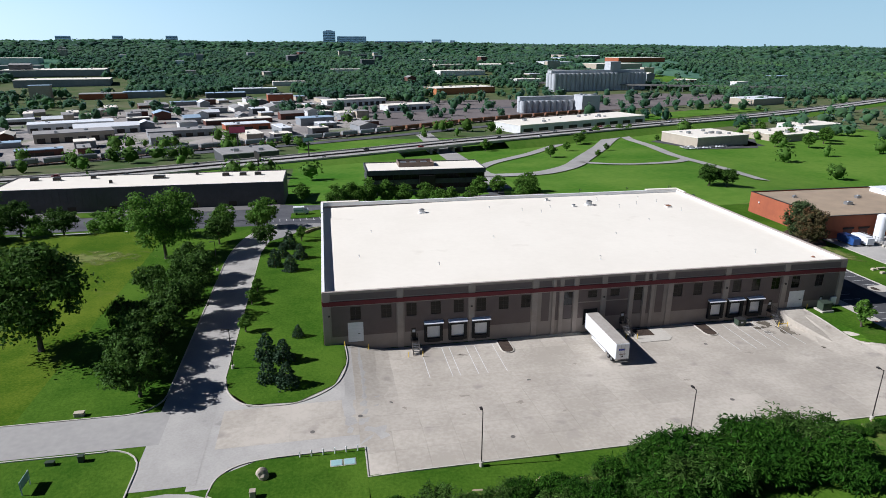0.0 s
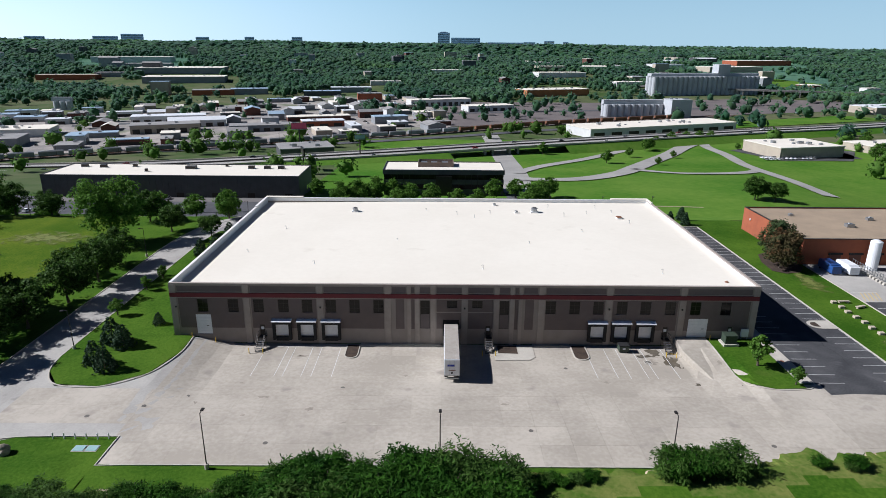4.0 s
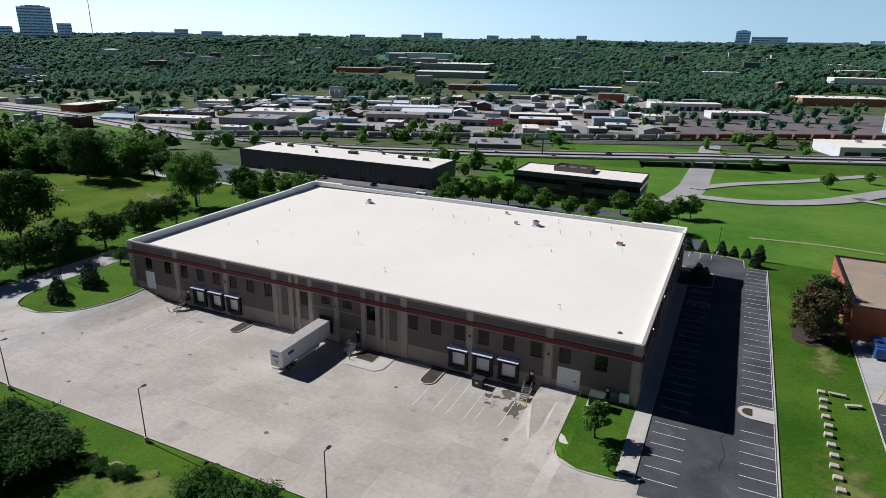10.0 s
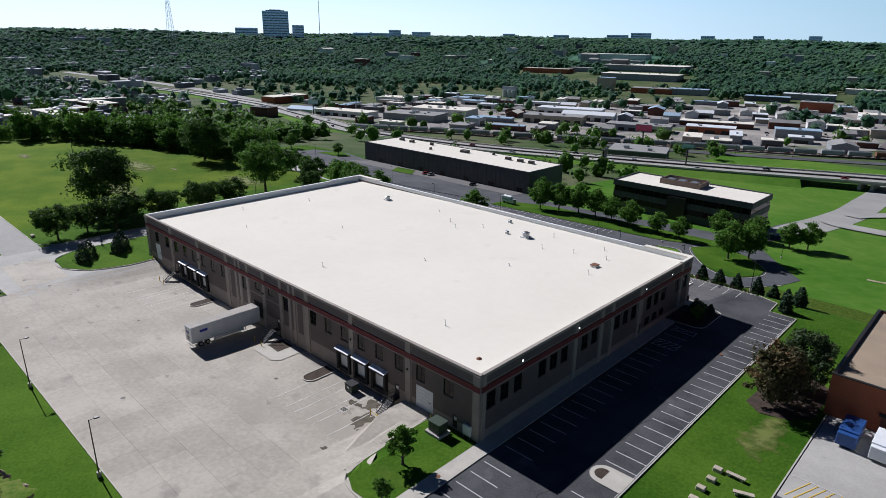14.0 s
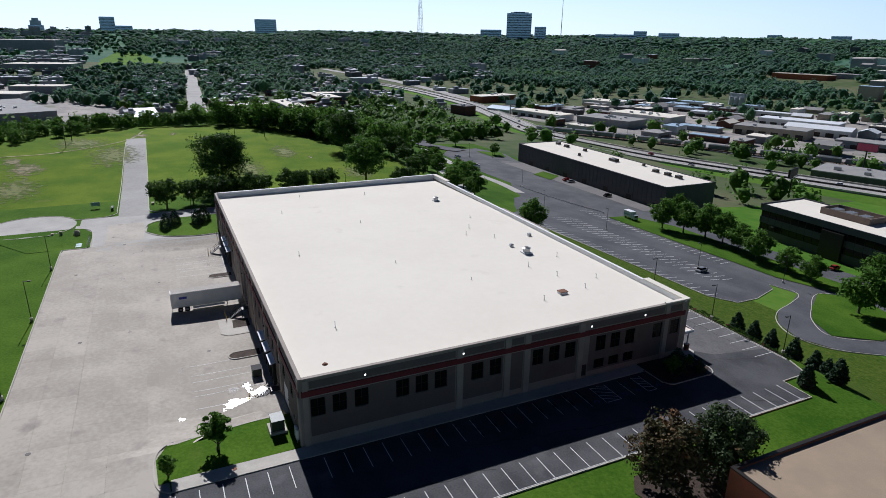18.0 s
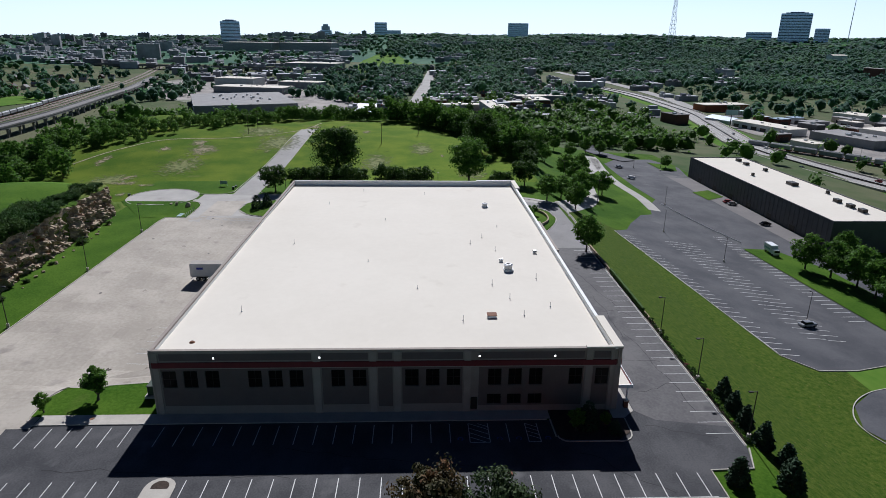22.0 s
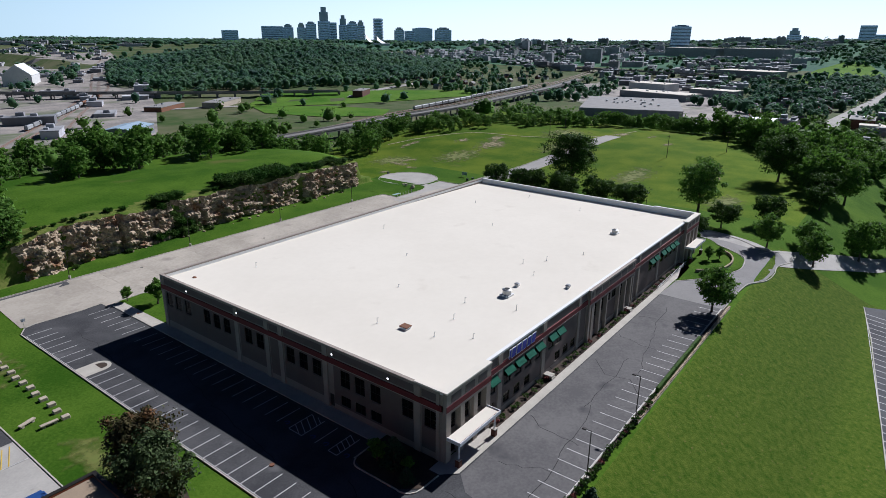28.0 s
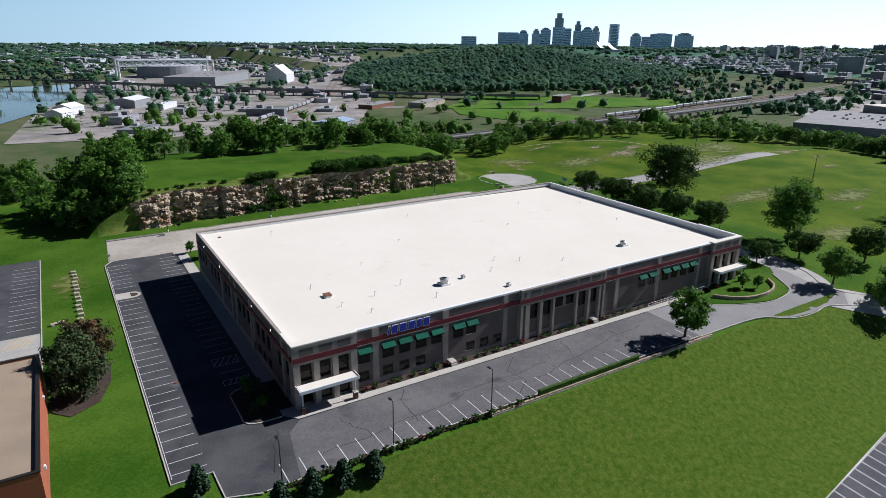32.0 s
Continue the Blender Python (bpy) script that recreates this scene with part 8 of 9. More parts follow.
# grain elevators
def silos(x, y, rows, cols, r, hh, rz, label, tower=True):
    z = h(x, y)
    t = thing("grain_elevator", x, y, z, label, "grain elevator", rz=rz)
    for i in range(cols):
        for j in range(rows):
            a, b = (i - (cols - 1) / 2) * 2 * r, (j - (rows - 1) / 2) * 2 * r
            part("silo", tube((a, b, -2), (a, b, hh), r * 1.02, r * 1.02, 14), M_SILO, t).matrix_parent_inverse = Matrix()
    w, d = cols * r + 1, rows * r * 0.6
    part("gallery", box(-w, w, -d * 0.7, d * 0.7, hh, hh + 5), M_SILO, t).matrix_parent_inverse = Matrix()
    if tower:
        part("head_house", box(w * 0.2, w * 0.42, -d, d, hh + 5, hh + 20), M_SILO, t).matrix_parent_inverse = Matrix()
    return t


silos(515, 1040, 3, 22, 4.9, 32, 14, "long bank of pale concrete grain silos")
silos(285, 680, 2, 9, 4.2, 15, 8, "short bank of bluish grain silos", False)
shed(338, 672, 26, 22, 21, 8, M_SILO, M_SILO, "tall pale mill building beside silos", units=6)
silos(-430, 700, 1, 3, 4, 11, 0, "three small white storage tanks", False)

# houses under the trees
rs = np.random.RandomState(41)


def house_kind(wall_m, roof_m, label):
    t = thing("house", 0, 0, 0, label, "house", "houses")
    bm = bmesh.new()
    add_box(bm, -5, 5, -4, 4, -2, 4.2)
    vs = [bm.verts.new(p) for p in ((-5, -4, 4.2), (-5, 4, 4.2), (-5, 0, 7.2), (5, -4, 4.2), (5, 4, 4.2), (5, 0, 7.2))]
    bm.faces.new((vs[0], vs[2], vs[1]))
    bm.faces.new((vs[3], vs[4], vs[5]))
    part("wall", bm, wall_m, t)
    bm = bmesh.new()
    for s in (-1, 1):
        bm.faces.new([bm.verts.new(p) for p in ((-5.5, s * 4.6, 3.75), (5.5, s * 4.6, 3.75), (5.5, 0, 7.3), (-5.5, 0, 7.3))])
    bmesh.ops.recalc_face_normals(bm, faces=bm.faces[:])
    bmesh.ops.solidify(bm, geom=bm.faces[:], thickness=0.25)
    part("roof", bm, roof_m, t)
    part("chimney", box(2, 2.8, 0.8, 1.6, 5, 8.2), M_BRICK, t)
    for s in (-1, 1):
        part("window", box(1.6, 2.8, s * 4.02 - 0.03, s * 4.02 + 0.03, 1.2, 2.8), M_GLASS, t)
    return t


KINDS = [house_kind(M_WHITEWALL, M_DARKROOF, "small white house with dark roof among trees"), house_kind(M_BRICK_DARK, M_DARKROOF, "small brick house with dark roof among trees"), house_kind(M_TANWALL, M_GREYROOF, "small tan house with grey roof among trees")]
HOUSES = []
for i in range(170):
    if i < 125:
        x, y = -420 - 620 * rs.random_sample(), -60 + 400 * rs.random_sample()
    else:
        x, y = -640 - 380 * rs.random_sample(), -520 - 160 * rs.random_sample()
    if any((x - a) ** 2 + (y - b) ** 2 < 17 ** 2 for a, b in HOUSES) or abs(y - 45) < 22 or abs(y - (345 if x > -700 else 340)) < 45:
        continue
    HOUSES.append((x, y))
    copy_thing(KINDS[i % 3], pose(x, y, h(x, y), 0, 0, rs.randint(0, 4) * 90 + 5))
for ob in KINDS:
    for o in (*ob.children_recursive, ob):
        bpy.data.objects.remove(o)

# more sheds that fill the industrial blocks and the city plain
SHEDS = []
WALLS = [M_GREYWALL, M_WHITEWALL, M_TANWALL, M_BRICK_DARK, M_GREYWALL, M_DARK_WALL]
ROOFS = [M_GREYROOF, M_ROOF, M_WHITE, M_GREYROOF, M_BLUEROOF, M_GREYROOF]
NAMES = ["grey metal", "white metal", "tan block", "dark brick", "grey block", "charcoal metal"]


def fill(n, x0, x1, y0, y1, size, rz, hmin, hmax, test, word, units=1):
    for i in range(n * 6):
        if n <= 0:
            break
        x, y = x0 + (x1 - x0) * rs.random_sample(), y0 + (y1 - y0) * rs.random_sample()
        w, d = size * (0.5 + rs.random_sample()), size * (0.35 + 0.4 * rs.random_sample())
        if not test(x, y) or any((x - a) ** 2 + (y - b) ** 2 < ((w + c) * 0.55) ** 2 for a, b, c in SHEDS):
            continue
        k = rs.randint(0, 6)
        SHEDS.append((x, y, w))
        shed(x, y, w, d, hmin + (hmax - hmin) * rs.random_sample(), rz + 90 * rs.randint(0, 2), WALLS[k], ROOFS[rs.randint(0, 6)], NAMES[k] + " " + word, gable=0.0 if rs.random_sample() < 0.75 else 2.5, units=units, bays=rs.randint(0, 2) * units)
        n -= 1


for q in (*HILL_SHEDS, (-56, 375, 45), (-218, 505, 70), (-245, 578, 80), (-205, 552, 50), (-130, 520, 60), (-76, 560, 50), (-90, 610, 70), (-60, 860, 40), (45, 800, 90), (110, 735, 70), (-400, 372, 70), (-330, 410, 70), (-345, 470, 70), (-300, 350, 30)):
    SHEDS.append(q)
fill(75, -460, 60, 400, 900, 26, 20, 4, 8, lambda x, y: y > 440 + 0.42 * (x + 90) + 20 and y < 900 and x * 0.9 + y > 120 and y < 620 - (x + 460) * -0.9, "shed in the industrial district")
fill(34, -480, -250, 330, 640, 26, 18, 4, 8, lambda x, y: y > 352 + 0.1 * (x + 300) and y < 640, "shop building with parked cars nearby")
fill(16, 300, 1100, 850, 1900, 50, 15, 6, 10, lambda x, y: y > 1180, "distant commercial block", 0)
fill(40, -1500, 900, 950, 2100, 34, 10, 14, 22, lambda x, y: 1000 < math.hypot(x, y) < 2000, "block among the hillside trees", 0)

# the far city: flat-roofed blocks past counting
M_CITY_WALL = mat("city walls", (0.36, 0.37, 0.40), (0.20, 0.19, 0.20), 0.8, 0.01, 0.08, island=0.5)
M_CITY_ROOF = mat("city roofs", (0.52, 0.53, 0.55), (0.24, 0.25, 0.27), 0.8, 0.012, 0.02, island=0.4, sharp=2.5)
CITY = []


def city(n, x0, x1, y0, y1, size, rz, hmin, hmax, test):
    """More blocks for the joined far city."""
    for i in range(n * 5):
        if n <= 0:
            break
        x, y = x0 + (x1 - x0) * rs.random_sample(), y0 + (y1 - y0) * rs.random_sample()
        w, d = size * (0.4 + 0.9 * rs.random_sample()), size * (0.3 + 0.4 * rs.random_sample())
        if not test(x, y) or any((x - a) ** 2 + (y - b) ** 2 < ((w + c) * 0.5) ** 2 for a, b, c, *o in CITY) or any((x - a) ** 2 + (y - b) ** 2 < ((w + c) * 0.6) ** 2 for a, b, c in SHEDS):
            continue
        CITY.append((x, y, w, d, hmin + (hmax - hmin) * rs.random_sample() ** 2, rz + 90 * rs.randint(0, 2)))
        n -= 1


for q in ((-770, -205, 110), (-860, -150, 70), (-1290, -195, 120), (-1800, -460, 160), (-1800, -290, 160), (-905, -262, 70), (-585, -175, 170), (45, -740, 50), (10, -705, 50), (70, -640, 50), (115, -690, 30), (125, -640, 26), (-140, -1150, 200), (-250, -1060, 70), (-110, -1400, 150), (-230, -600, 60), (-300, -590, 70), (-490, -535, 50), (-100, -430, 50)):
    SHEDS.append(q)
city(420, -2600, -650, -1300, -40, 40, 15, 5, 14, lambda x, y: (y > 0.62 * x + 250 or x < -1250) and y < -120 - 0.02 * abs(x))
city(60, -2900, -1300, -1700, -150, 46, 15, 16, 38, lambda x, y: y > 0.62 * x - 150)
city(170, -1400, 90, -2400, -470, 34, 60, 3, 8, lambda x, y: x > 0.42 * (y + 600) - 260 and x < 90)
city(260, -2600, 300, -4300, -2300, 70, 60, 6, 14, lambda x, y: x > 0.45 * y - 100)
city(110, -1150, -430, -60, 420, 22, 5, 4, 8, lambda x, y: abs(y - 45) > 24 and abs(y - 350) > 50)
city(60, -2300, -900, 60, 700, 36, 5, 6, 14, lambda x, y: True)
bm = bmesh.new()
for x, y, w, d, hh, rz in CITY:
    m = pose(x, y, h(x, y), 0, 0, rz)
    add_box(bm, -w / 2, w / 2, -d / 2, d / 2, -3, hh, m)
    add_box(bm, -w / 2 - 0.4, w / 2 + 0.4, -d / 2 - 0.4, d / 2 + 0.4, hh, hh + 0.9, m, 1)
    for k in range(3 if hh > 14 else 2):
        a, b, u = (rs.random_sample() - 0.5) * w * 0.7, (rs.random_sample() - 0.5) * d * 0.6, 1.5 + 2 * rs.random_sample()
        add_box(bm, a - u, a + u, b - u, b + u, hh + 0.9, hh + 0.9 + u, m, 0)
tagged(part("city_blocks", bm, [M_CITY_WALL, M_CITY_ROOF]), "pale flat-roofed blocks of the distant city", "city blocks", kind="stuff")

# guard rail along the middle of the lower lot
t = thing("guard_rail", -45, 148, h(-45, 148), "long low steel guard rail across the lot", "guard rail")
pts = spaced(curve_pts([(-71.3, 144.0), (-51.3, 147), (-35, 150.5), (-20, 154.3)]), 3.0)
part("rail", strip_bm(pts, -0.05, 0.05, 0.5, 0.8), M_STEEL, t)
for x, y in pts:
    part("post", box(x - 0.07, x + 0.07, y - 0.07, y + 0.07, h(x, y) - 0.2, h(x, y) + 0.75), M_STEEL, t)


# ---- railways, train, viaducts ----
def track(pts, label, zf=None, dz=0.5):
    t = surface("railway", strip_bm(pts, -2.6, 2.6, dz, step=14, zfun=zf), M_GRAVEL, label, "railway")
    for w in (-0.75, 0.75):
        part("rail", strip_bm(pts, w - 0.08, w + 0.08, dz, dz + 0.22, 14, zf), M_RUST, t)


TRAIN = [(-330, 292), (-262, 332), (-165, 391), (-98, 430), (40, 500), (180, 585), (420, 690)]
for off in (0, 5, 10):
    track([(x - off * 0.5, y + off) for x, y in TRAIN], "railway track on pale ballast")
for pts in ([(-9, -447), (-120, -620), (-260, -850), (-520, -1400), (-800, -1900)], [(-26, -455), (-135, -628), (-275, -858), (-535, -1408)], [(-44, -439), (-150, -630), (-290, -860), (-550, -1400)], [(-198, -314), (-380, -358), (-609, -387), (-944, -460), (-1300, -540)], [(-196, -322), (-380, -367), (-609, -396), (-944, -470), (-1300, -552)], [(-194, -330), (-380, -376), (-609, -405), (-944, -480)]):
    track(pts, "railway track across the flats")
M_HOPPER = mat("grey hopper wagon", (0.30, 0.31, 0.32), (0.22, 0.225, 0.23), 0.6, 0.3, 2.0, per_object=0.25)


def wagon_kind(material, label):
    t = thing("rail_wagon", 0, 0, 0, label, "rail wagon", "freight train")
    bm = bmesh.new()
    prof = ((-1.5, 1.3), (-1.55, 4.0), (-0.9, 4.6), (0.9, 4.6), (1.55, 4.0), (1.5, 1.3))
    ends = [[bm.verts.new((x, y, z)) for y, z in prof] for x in (-8, 8)]
    for i in range(6):
        bm.faces.new((ends[0][i], ends[0][(i + 1) % 6], ends[1][(i + 1) % 6], ends[1][i]))
    bm.faces.new(ends[0][::-1])
    bm.faces.new(ends[1])
    bmesh.ops.recalc_face_normals(bm, faces=bm.faces[:])
    part("body", bm, material, t)
    part("frame", box(-8.6, 8.6, -1.2, 1.2, 0.95, 1.25), M_METAL_DARK, t)
    for c in (-6.2, 6.2):
        bm = bmesh.new()
        for x in (c - 0.85, c + 0.85):
            add_tube(bm, (x, -1.0, 0.55), (x, 1.0, 0.55), 0.48, n=8)
        add_box(bm, c - 1.2, c + 1.2, -0.9, 0.9, 0.6, 0.94)
        part("bogie", bm, M_RUST, t)
    part("hatch", box(-6, 6, -0.4, 0.4, 4.6, 4.8), M_STEEL, t)
    return t


wk = [wagon_kind(M_HOPPER, "grey covered hopper wagon on the railway"), wagon_kind(M_RUST, "rusty open freight wagon on the railway")]
path = spaced(curve_pts([(x, y) for x, y in TRAIN], 4), 1.0)
s, last = 0.0, None
for a, b in zip(path, path[1:]):
    s += math.hypot(b[0] - a[0], b[1] - a[1])
    if s > 18.2 and -300 < a[0] < 330:
        s = 0.0
        copy_thing(wk[0 if a[0] < 60 else 1], pose(a[0], a[1], h(*a) + 0.7, 0, 0, math.degrees(math.atan2(b[1] - a[1], b[0] - a[0]))))
for k in range(16):
    x, y = -60 - 11.2 * k, -530 - 15.4 * k
    copy_thing(wk[k % 2 if k > 9 else 0], pose(x, y, h(x, y) + 0.7, 0, 0, 54))
for k in range(22):
    x, y = -420 - 17.6 * k, -374 - 3.2 * k
    copy_thing(wk[0], pose(x, y, h(x, y) + 0.7, 0, 0, 10.5))
for ob in wk:
    for o in (*ob.children_recursive, ob):
        bpy.data.objects.remove(o)


M_VIADUCT = mat("weathered viaduct concrete", (0.22, 0.21, 0.20), (0.15, 0.145, 0.14), 0.9, 0.08, 1.0)


def viaduct(pts, z0, z1, w, label, gap=24):
    n = [0]
    total = sum(math.hypot(b[0] - a[0], b[1] - a[1]) for a, b in zip(pts, pts[1:]))
    run = {}
    q = spaced(pts, 8)
    d, acc = 0.0, []
    for i, p in enumerate(q):
        if i:
            d += math.hypot(p[0] - q[i - 1][0], p[1] - q[i - 1][1])
        acc.append(d)

    def zf(x, y):
        k = min(range(len(q)), key=lambda i: (q[i][0] - x) ** 2 + (q[i][1] - y) ** 2)
        return z0 + (z1 - z0) * acc[k] / d

    t = surface("viaduct", strip_bm(pts, -w, w, -1.6, 0.0, 8, zf), M_VIADUCT, label, "viaduct")
    for s in (-1, 1):
        part("parapet", strip_bm(pts, s * w - 0.25, s * w + 0.25, 0.0, 1.1, 8, zf), M_VIADUCT, t)
    nxt = 6.0
    for i in range(1, len(q)):
        if acc[i] < nxt:
            continue
        nxt += gap
        x, y = q[i]
        a = math.atan2(q[i][1] - q[i - 1][1], q[i][0] - q[i - 1][0])
        m = pose(x, y, 0, 0, 0, math.degrees(a))
        z = zf(x, y)
        g = h(x, y)
        part("cross_beam", box(-0.9, 0.9, -w, w, z - 3.0, z - 1.6, m), M_VIADUCT, t)
        for s in (-0.7, 0.7):
            part("column", box(-0.7, 0.7, s * w - 0.7, s * w + 0.7, g - 2, z - 3.0, m), M_VIADUCT, t)


viaduct(curve_pts([(-130, -275), (-200, -284), (-285, -297), (-423, -312), (-599, -345), (-744, -372), (-1000, -440)]), -21, -24, 6, "long concrete rail viaduct on many piers", 22)
viaduct(curve_pts([(120, -1130), (0, -1010), (-91, -905), (-180, -800), (-258, -730), (-354, -640), (-470, -560)]), -20, -22, 7, "elevated road viaduct across the flats", 26)
viaduct([(-1150, -90), (-1220, -420), (-1300, -760)], -16, -16, 9, "elevated motorway before the city", 40)
viaduct([(420, 1120), (620, 1010), (860, 900)], -20, -20, 6, "low road bridge over the rail yard", 30)
t = surface("bridge", strip_bm([(250, -1250), (60, -1120)], -5, 5, -1.5, 0.0, 20, lambda x, y: -19.0), M_METAL_DARK, "dark steel truss bridge over the river", "bridge")
for s in (-5, 5):
    bm = bmesh.new()
    for k in range(10):
        xa, ya, xb, yb = 250 - 19 * k, -1250 + 13 * k, 231 - 19 * k, -1237 + 13 * k
        za, zb = -19 + 14 * math.sin(math.pi * k / 10), -19 + 14 * math.sin(math.pi * (k + 1) / 10)
        add_tube(bm, (xa, ya + s, za), (xb, yb + s, zb), 0.5, n=5)
        add_tube(bm, (xb, yb + s, -19), (xb, yb + s, zb), 0.4, n=5)
        add_tube(bm, (xa, ya + s, -19), (xb, yb + s, zb), 0.35, n=5)
    part("truss", bm, M_METAL_DARK, t)
for k in range(4):
    x, y = 235 - 50 * k, -1240 + 34 * k
    part("pier", box(x - 2, x + 2, y - 5, y + 5, h(x, y) - 3, -20.5), M_CURB, t)


# ---- towers on the skyline ----
# dark and grey cladding is lightened and blued: distance haze put into the colour
M_T_DARK = mat("hazed dark tower cladding", (0.30, 0.36, 0.44), (0.25, 0.30, 0.37), 0.5, 0.02, 0.2)
M_T_GREY = mat("hazed grey tower cladding", (0.48, 0.55, 0.64), (0.42, 0.48, 0.56), 0.6, 0.02, 0.2)
M_T_PALE = mat("pale tower cladding", (0.62, 0.63, 0.65), (0.55, 0.56, 0.58), 0.6, 0.02, 0.2)


def tower(az, dist, w, d, top, material, label, from_xy=(130, 100), floors=0, crown=0.0, base=-20.0, cyl=False, split=0.0):
    x, y = from_xy[0] + dist * math.cos(radians(az)), from_xy[1] + dist * math.sin(radians(az))
    t = thing("tower", x, y, base, label, "tower block", rz=az)
    hh = top - base

    def add(name, bm, m):
        part(name, bm, m, t).matrix_parent_inverse = Matrix()

    if cyl:
        add("shaft", tube((0, 0, 0), (0, 0, hh), w / 2, w / 2 * 0.92, 20), material)
    else:
        bm = bmesh.new()
        add_box(bm, -d / 2, d / 2, -w / 2, w / 2, 0, hh * (1 - crown))
        add("shaft", bm, material)
        if crown:
            add("upper_shaft", box(-d * 0.36, d * 0.36, -w * 0.36, w * 0.36, hh * (1 - crown), hh * (1 - crown * 0.35)), material)
            add("crown", box(-d * 0.22, d * 0.22, -w * 0.22, w * 0.22, hh * (1 - crown * 0.35), hh), material)
    n = floors or max(4, min(10, int(hh / 10)))
    for k in range(n):
        z = hh * (1 - crown) * (k + 0.5) / n
        e = 0.25
        if cyl:
            add("window_band", tube((0, 0, z), (0, 0, z + hh / n * 0.4), w / 2 + e, w / 2 + e, 20), M_GLASS_BLUE)
        else:
            add("window_band", box(-d / 2 - e, d / 2 + e, -w / 2 + 1, w / 2 - 1, z, z + hh * (1 - crown) / n * 0.6), M_GLASS_BLUE)
    return t


# the city centre, seen over the wooded bluff
for az, w, top, m, cr, lab in (
    (-127.6, 120, 96, M_T_DARK, 0.0, "wide dark office slab on the skyline"), (-128.9, 60, 110, M_T_GREY, 0.15, "grey office tower on the skyline"),
    (-130.0, 50, 118, M_T_PALE, 0.2, "pale stepped tower on the skyline"), (-130.8, 60, 125, M_T_GREY, 0.1, "grey office tower on the skyline"),
    (-131.9, 70, 205, M_T_GREY, 0.35, "tallest stepped glass tower on the skyline"), (-132.6, 50, 120, M_T_DARK, 0.0, "dark tower on the skyline"),
    (-133.5, 50, 162, M_T_GREY, 0.3, "stepped stone tower with spire"), (-134.3, 60, 130, M_T_GREY, 0.1, "grey tower on the skyline"),
    (-135.0, 46, 135, M_T_PALE, 0.2, "pale rounded tower on the skyline"), (-138.3, 60, 98, M_T_PALE, 0.15, "pale hotel tower on the skyline"),
    (-139.2, 60, 78, M_T_GREY, 0.0, "low grey block on the skyline"), (-140.3, 120, 98, M_T_GREY, 0.05, "wide grey hotel slab on the skyline"),
    (-142.1, 100, 100, M_T_PALE, 0.12, "broad stone station tower on the skyline"), (-124.2, 90, 72, M_T_GREY, 0.0, "low hospital block on the bluff"),
):
    tower(az, 3950, w, 40, top, m, lab, (142, 141), crown=cr)
tower(-136.5, 3950, 60, 60, 146, M_T_GREY, "round-topped tower on the skyline", (142, 141), cyl=True)
# white shells of a concert hall
HX, HY = 143 + 3000 * math.cos(radians(-135.9)), 140 + 3000 * math.sin(radians(-135.9))
t = thing("concert_hall", HX, HY, -10, "white shell-shaped concert hall on the skyline", "concert hall", rz=-135.9)
for c, s in ((34, 1.0), (-16, 0.8)):
    bm = bmesh.new()
    rows = []
    for i in range(15):
        f = i / 14
        y = c - 58 * f
        z = 26 + 40 * s * (1 - f) ** 1.9
        rows.append([bm.verts.new((x * (1 - 0.4 * f), y, z - 14 * (x / 26) ** 2 * (1 - 0.5 * f))) for x in (-26, -18, -9, 0, 9, 18, 26)])
    for r, q in zip(rows, rows[1:]):
        for j in range(6):
            bm.faces.new((r[j], q[j], q[j + 1], r[j + 1]))
    bmesh.ops.recalc_face_normals(bm, faces=bm.faces[:])
    bmesh.ops.solidify(bm, geom=bm.faces[:], thickness=3.0)
    part("shell", bm, M_WHITE, t).matrix_parent_inverse = Matrix()
part("hall", box(-24, 24, -75, 36, -10, 28), M_T_PALE, t).matrix_parent_inverse = Matrix()
# towers to the west and north-west
tower(-163.4, 2500, 66, 50, 97, M_T_DARK, "dark hotel tower with a roof crown", (182, 75), crown=0.06)
tower(-171.4, 3300, 56, 40, 98, M_T_GREY, "stepped stone tower on the skyline", (182, 75), crown=0.25)
tower(-176.1, 3300, 60, 40, 108, M_T_GREY, "tall narrow office tower", (182, 75))
tower(-177.2, 3300, 72, 40, 72, M_T_GREY, "lower wing beside an office tower", (182, 75))
tower(172.0, 3300, 100, 30, 112, M_T_GREY, "wide grey office slab", (182, 75), floors=14)
tower(147.7, 3000, 110, 44, 156, M_T_DARK, "white-banded office tower above the woods", (146, -65), floors=16, crown=0.04)
tower(145.9, 3100, 52, 44, 94, M_T_DARK, "dark wing beside the banded tower", (146, -65))
tower(150.1, 3000, 94, 40, 78, M_T_DARK, "dark office slab above the woods", (146, -65))
tower(137.7, 3300, 60, 30, 82, M_T_DARK, "dark office block over the treetops", (146, -65))
tower(139.6, 3200, 190, 30, 66, M_T_DARK, "long low dark office block over the treetops", (146, -65))
tower(135.4, 3200, 90, 30, 74, M_T_GREY, "low wide office block over the treetops", (146, -65))
for az, w, top, lab in ((116.8, 120, 78, "wide grey block over the treetops"), (114.9, 110, 90, "dark office block over the treetops"), (109.7, 70, 79, "small grey block over the treetops"), (106.0, 52, 82, "small grey tower over the treetops"), (102.1, 60, 84, "small dark tower over the treetops"), (121.5, 90, 74, "low grey block over the treetops"), (126.0, 70, 76, "grey block over the treetops")):
    tower(az, 3900, w, 30, top, M_T_DARK, lab, (23, -108))
tower(89.5, 3900, 70, 40, 122, M_T_DARK, "dark tall tower over the treetops", (23, -108), crown=0.05)
tower(87.6, 3900, 170, 40, 88, M_T_DARK, "wide dark blocks over the treetops", (23, -108))
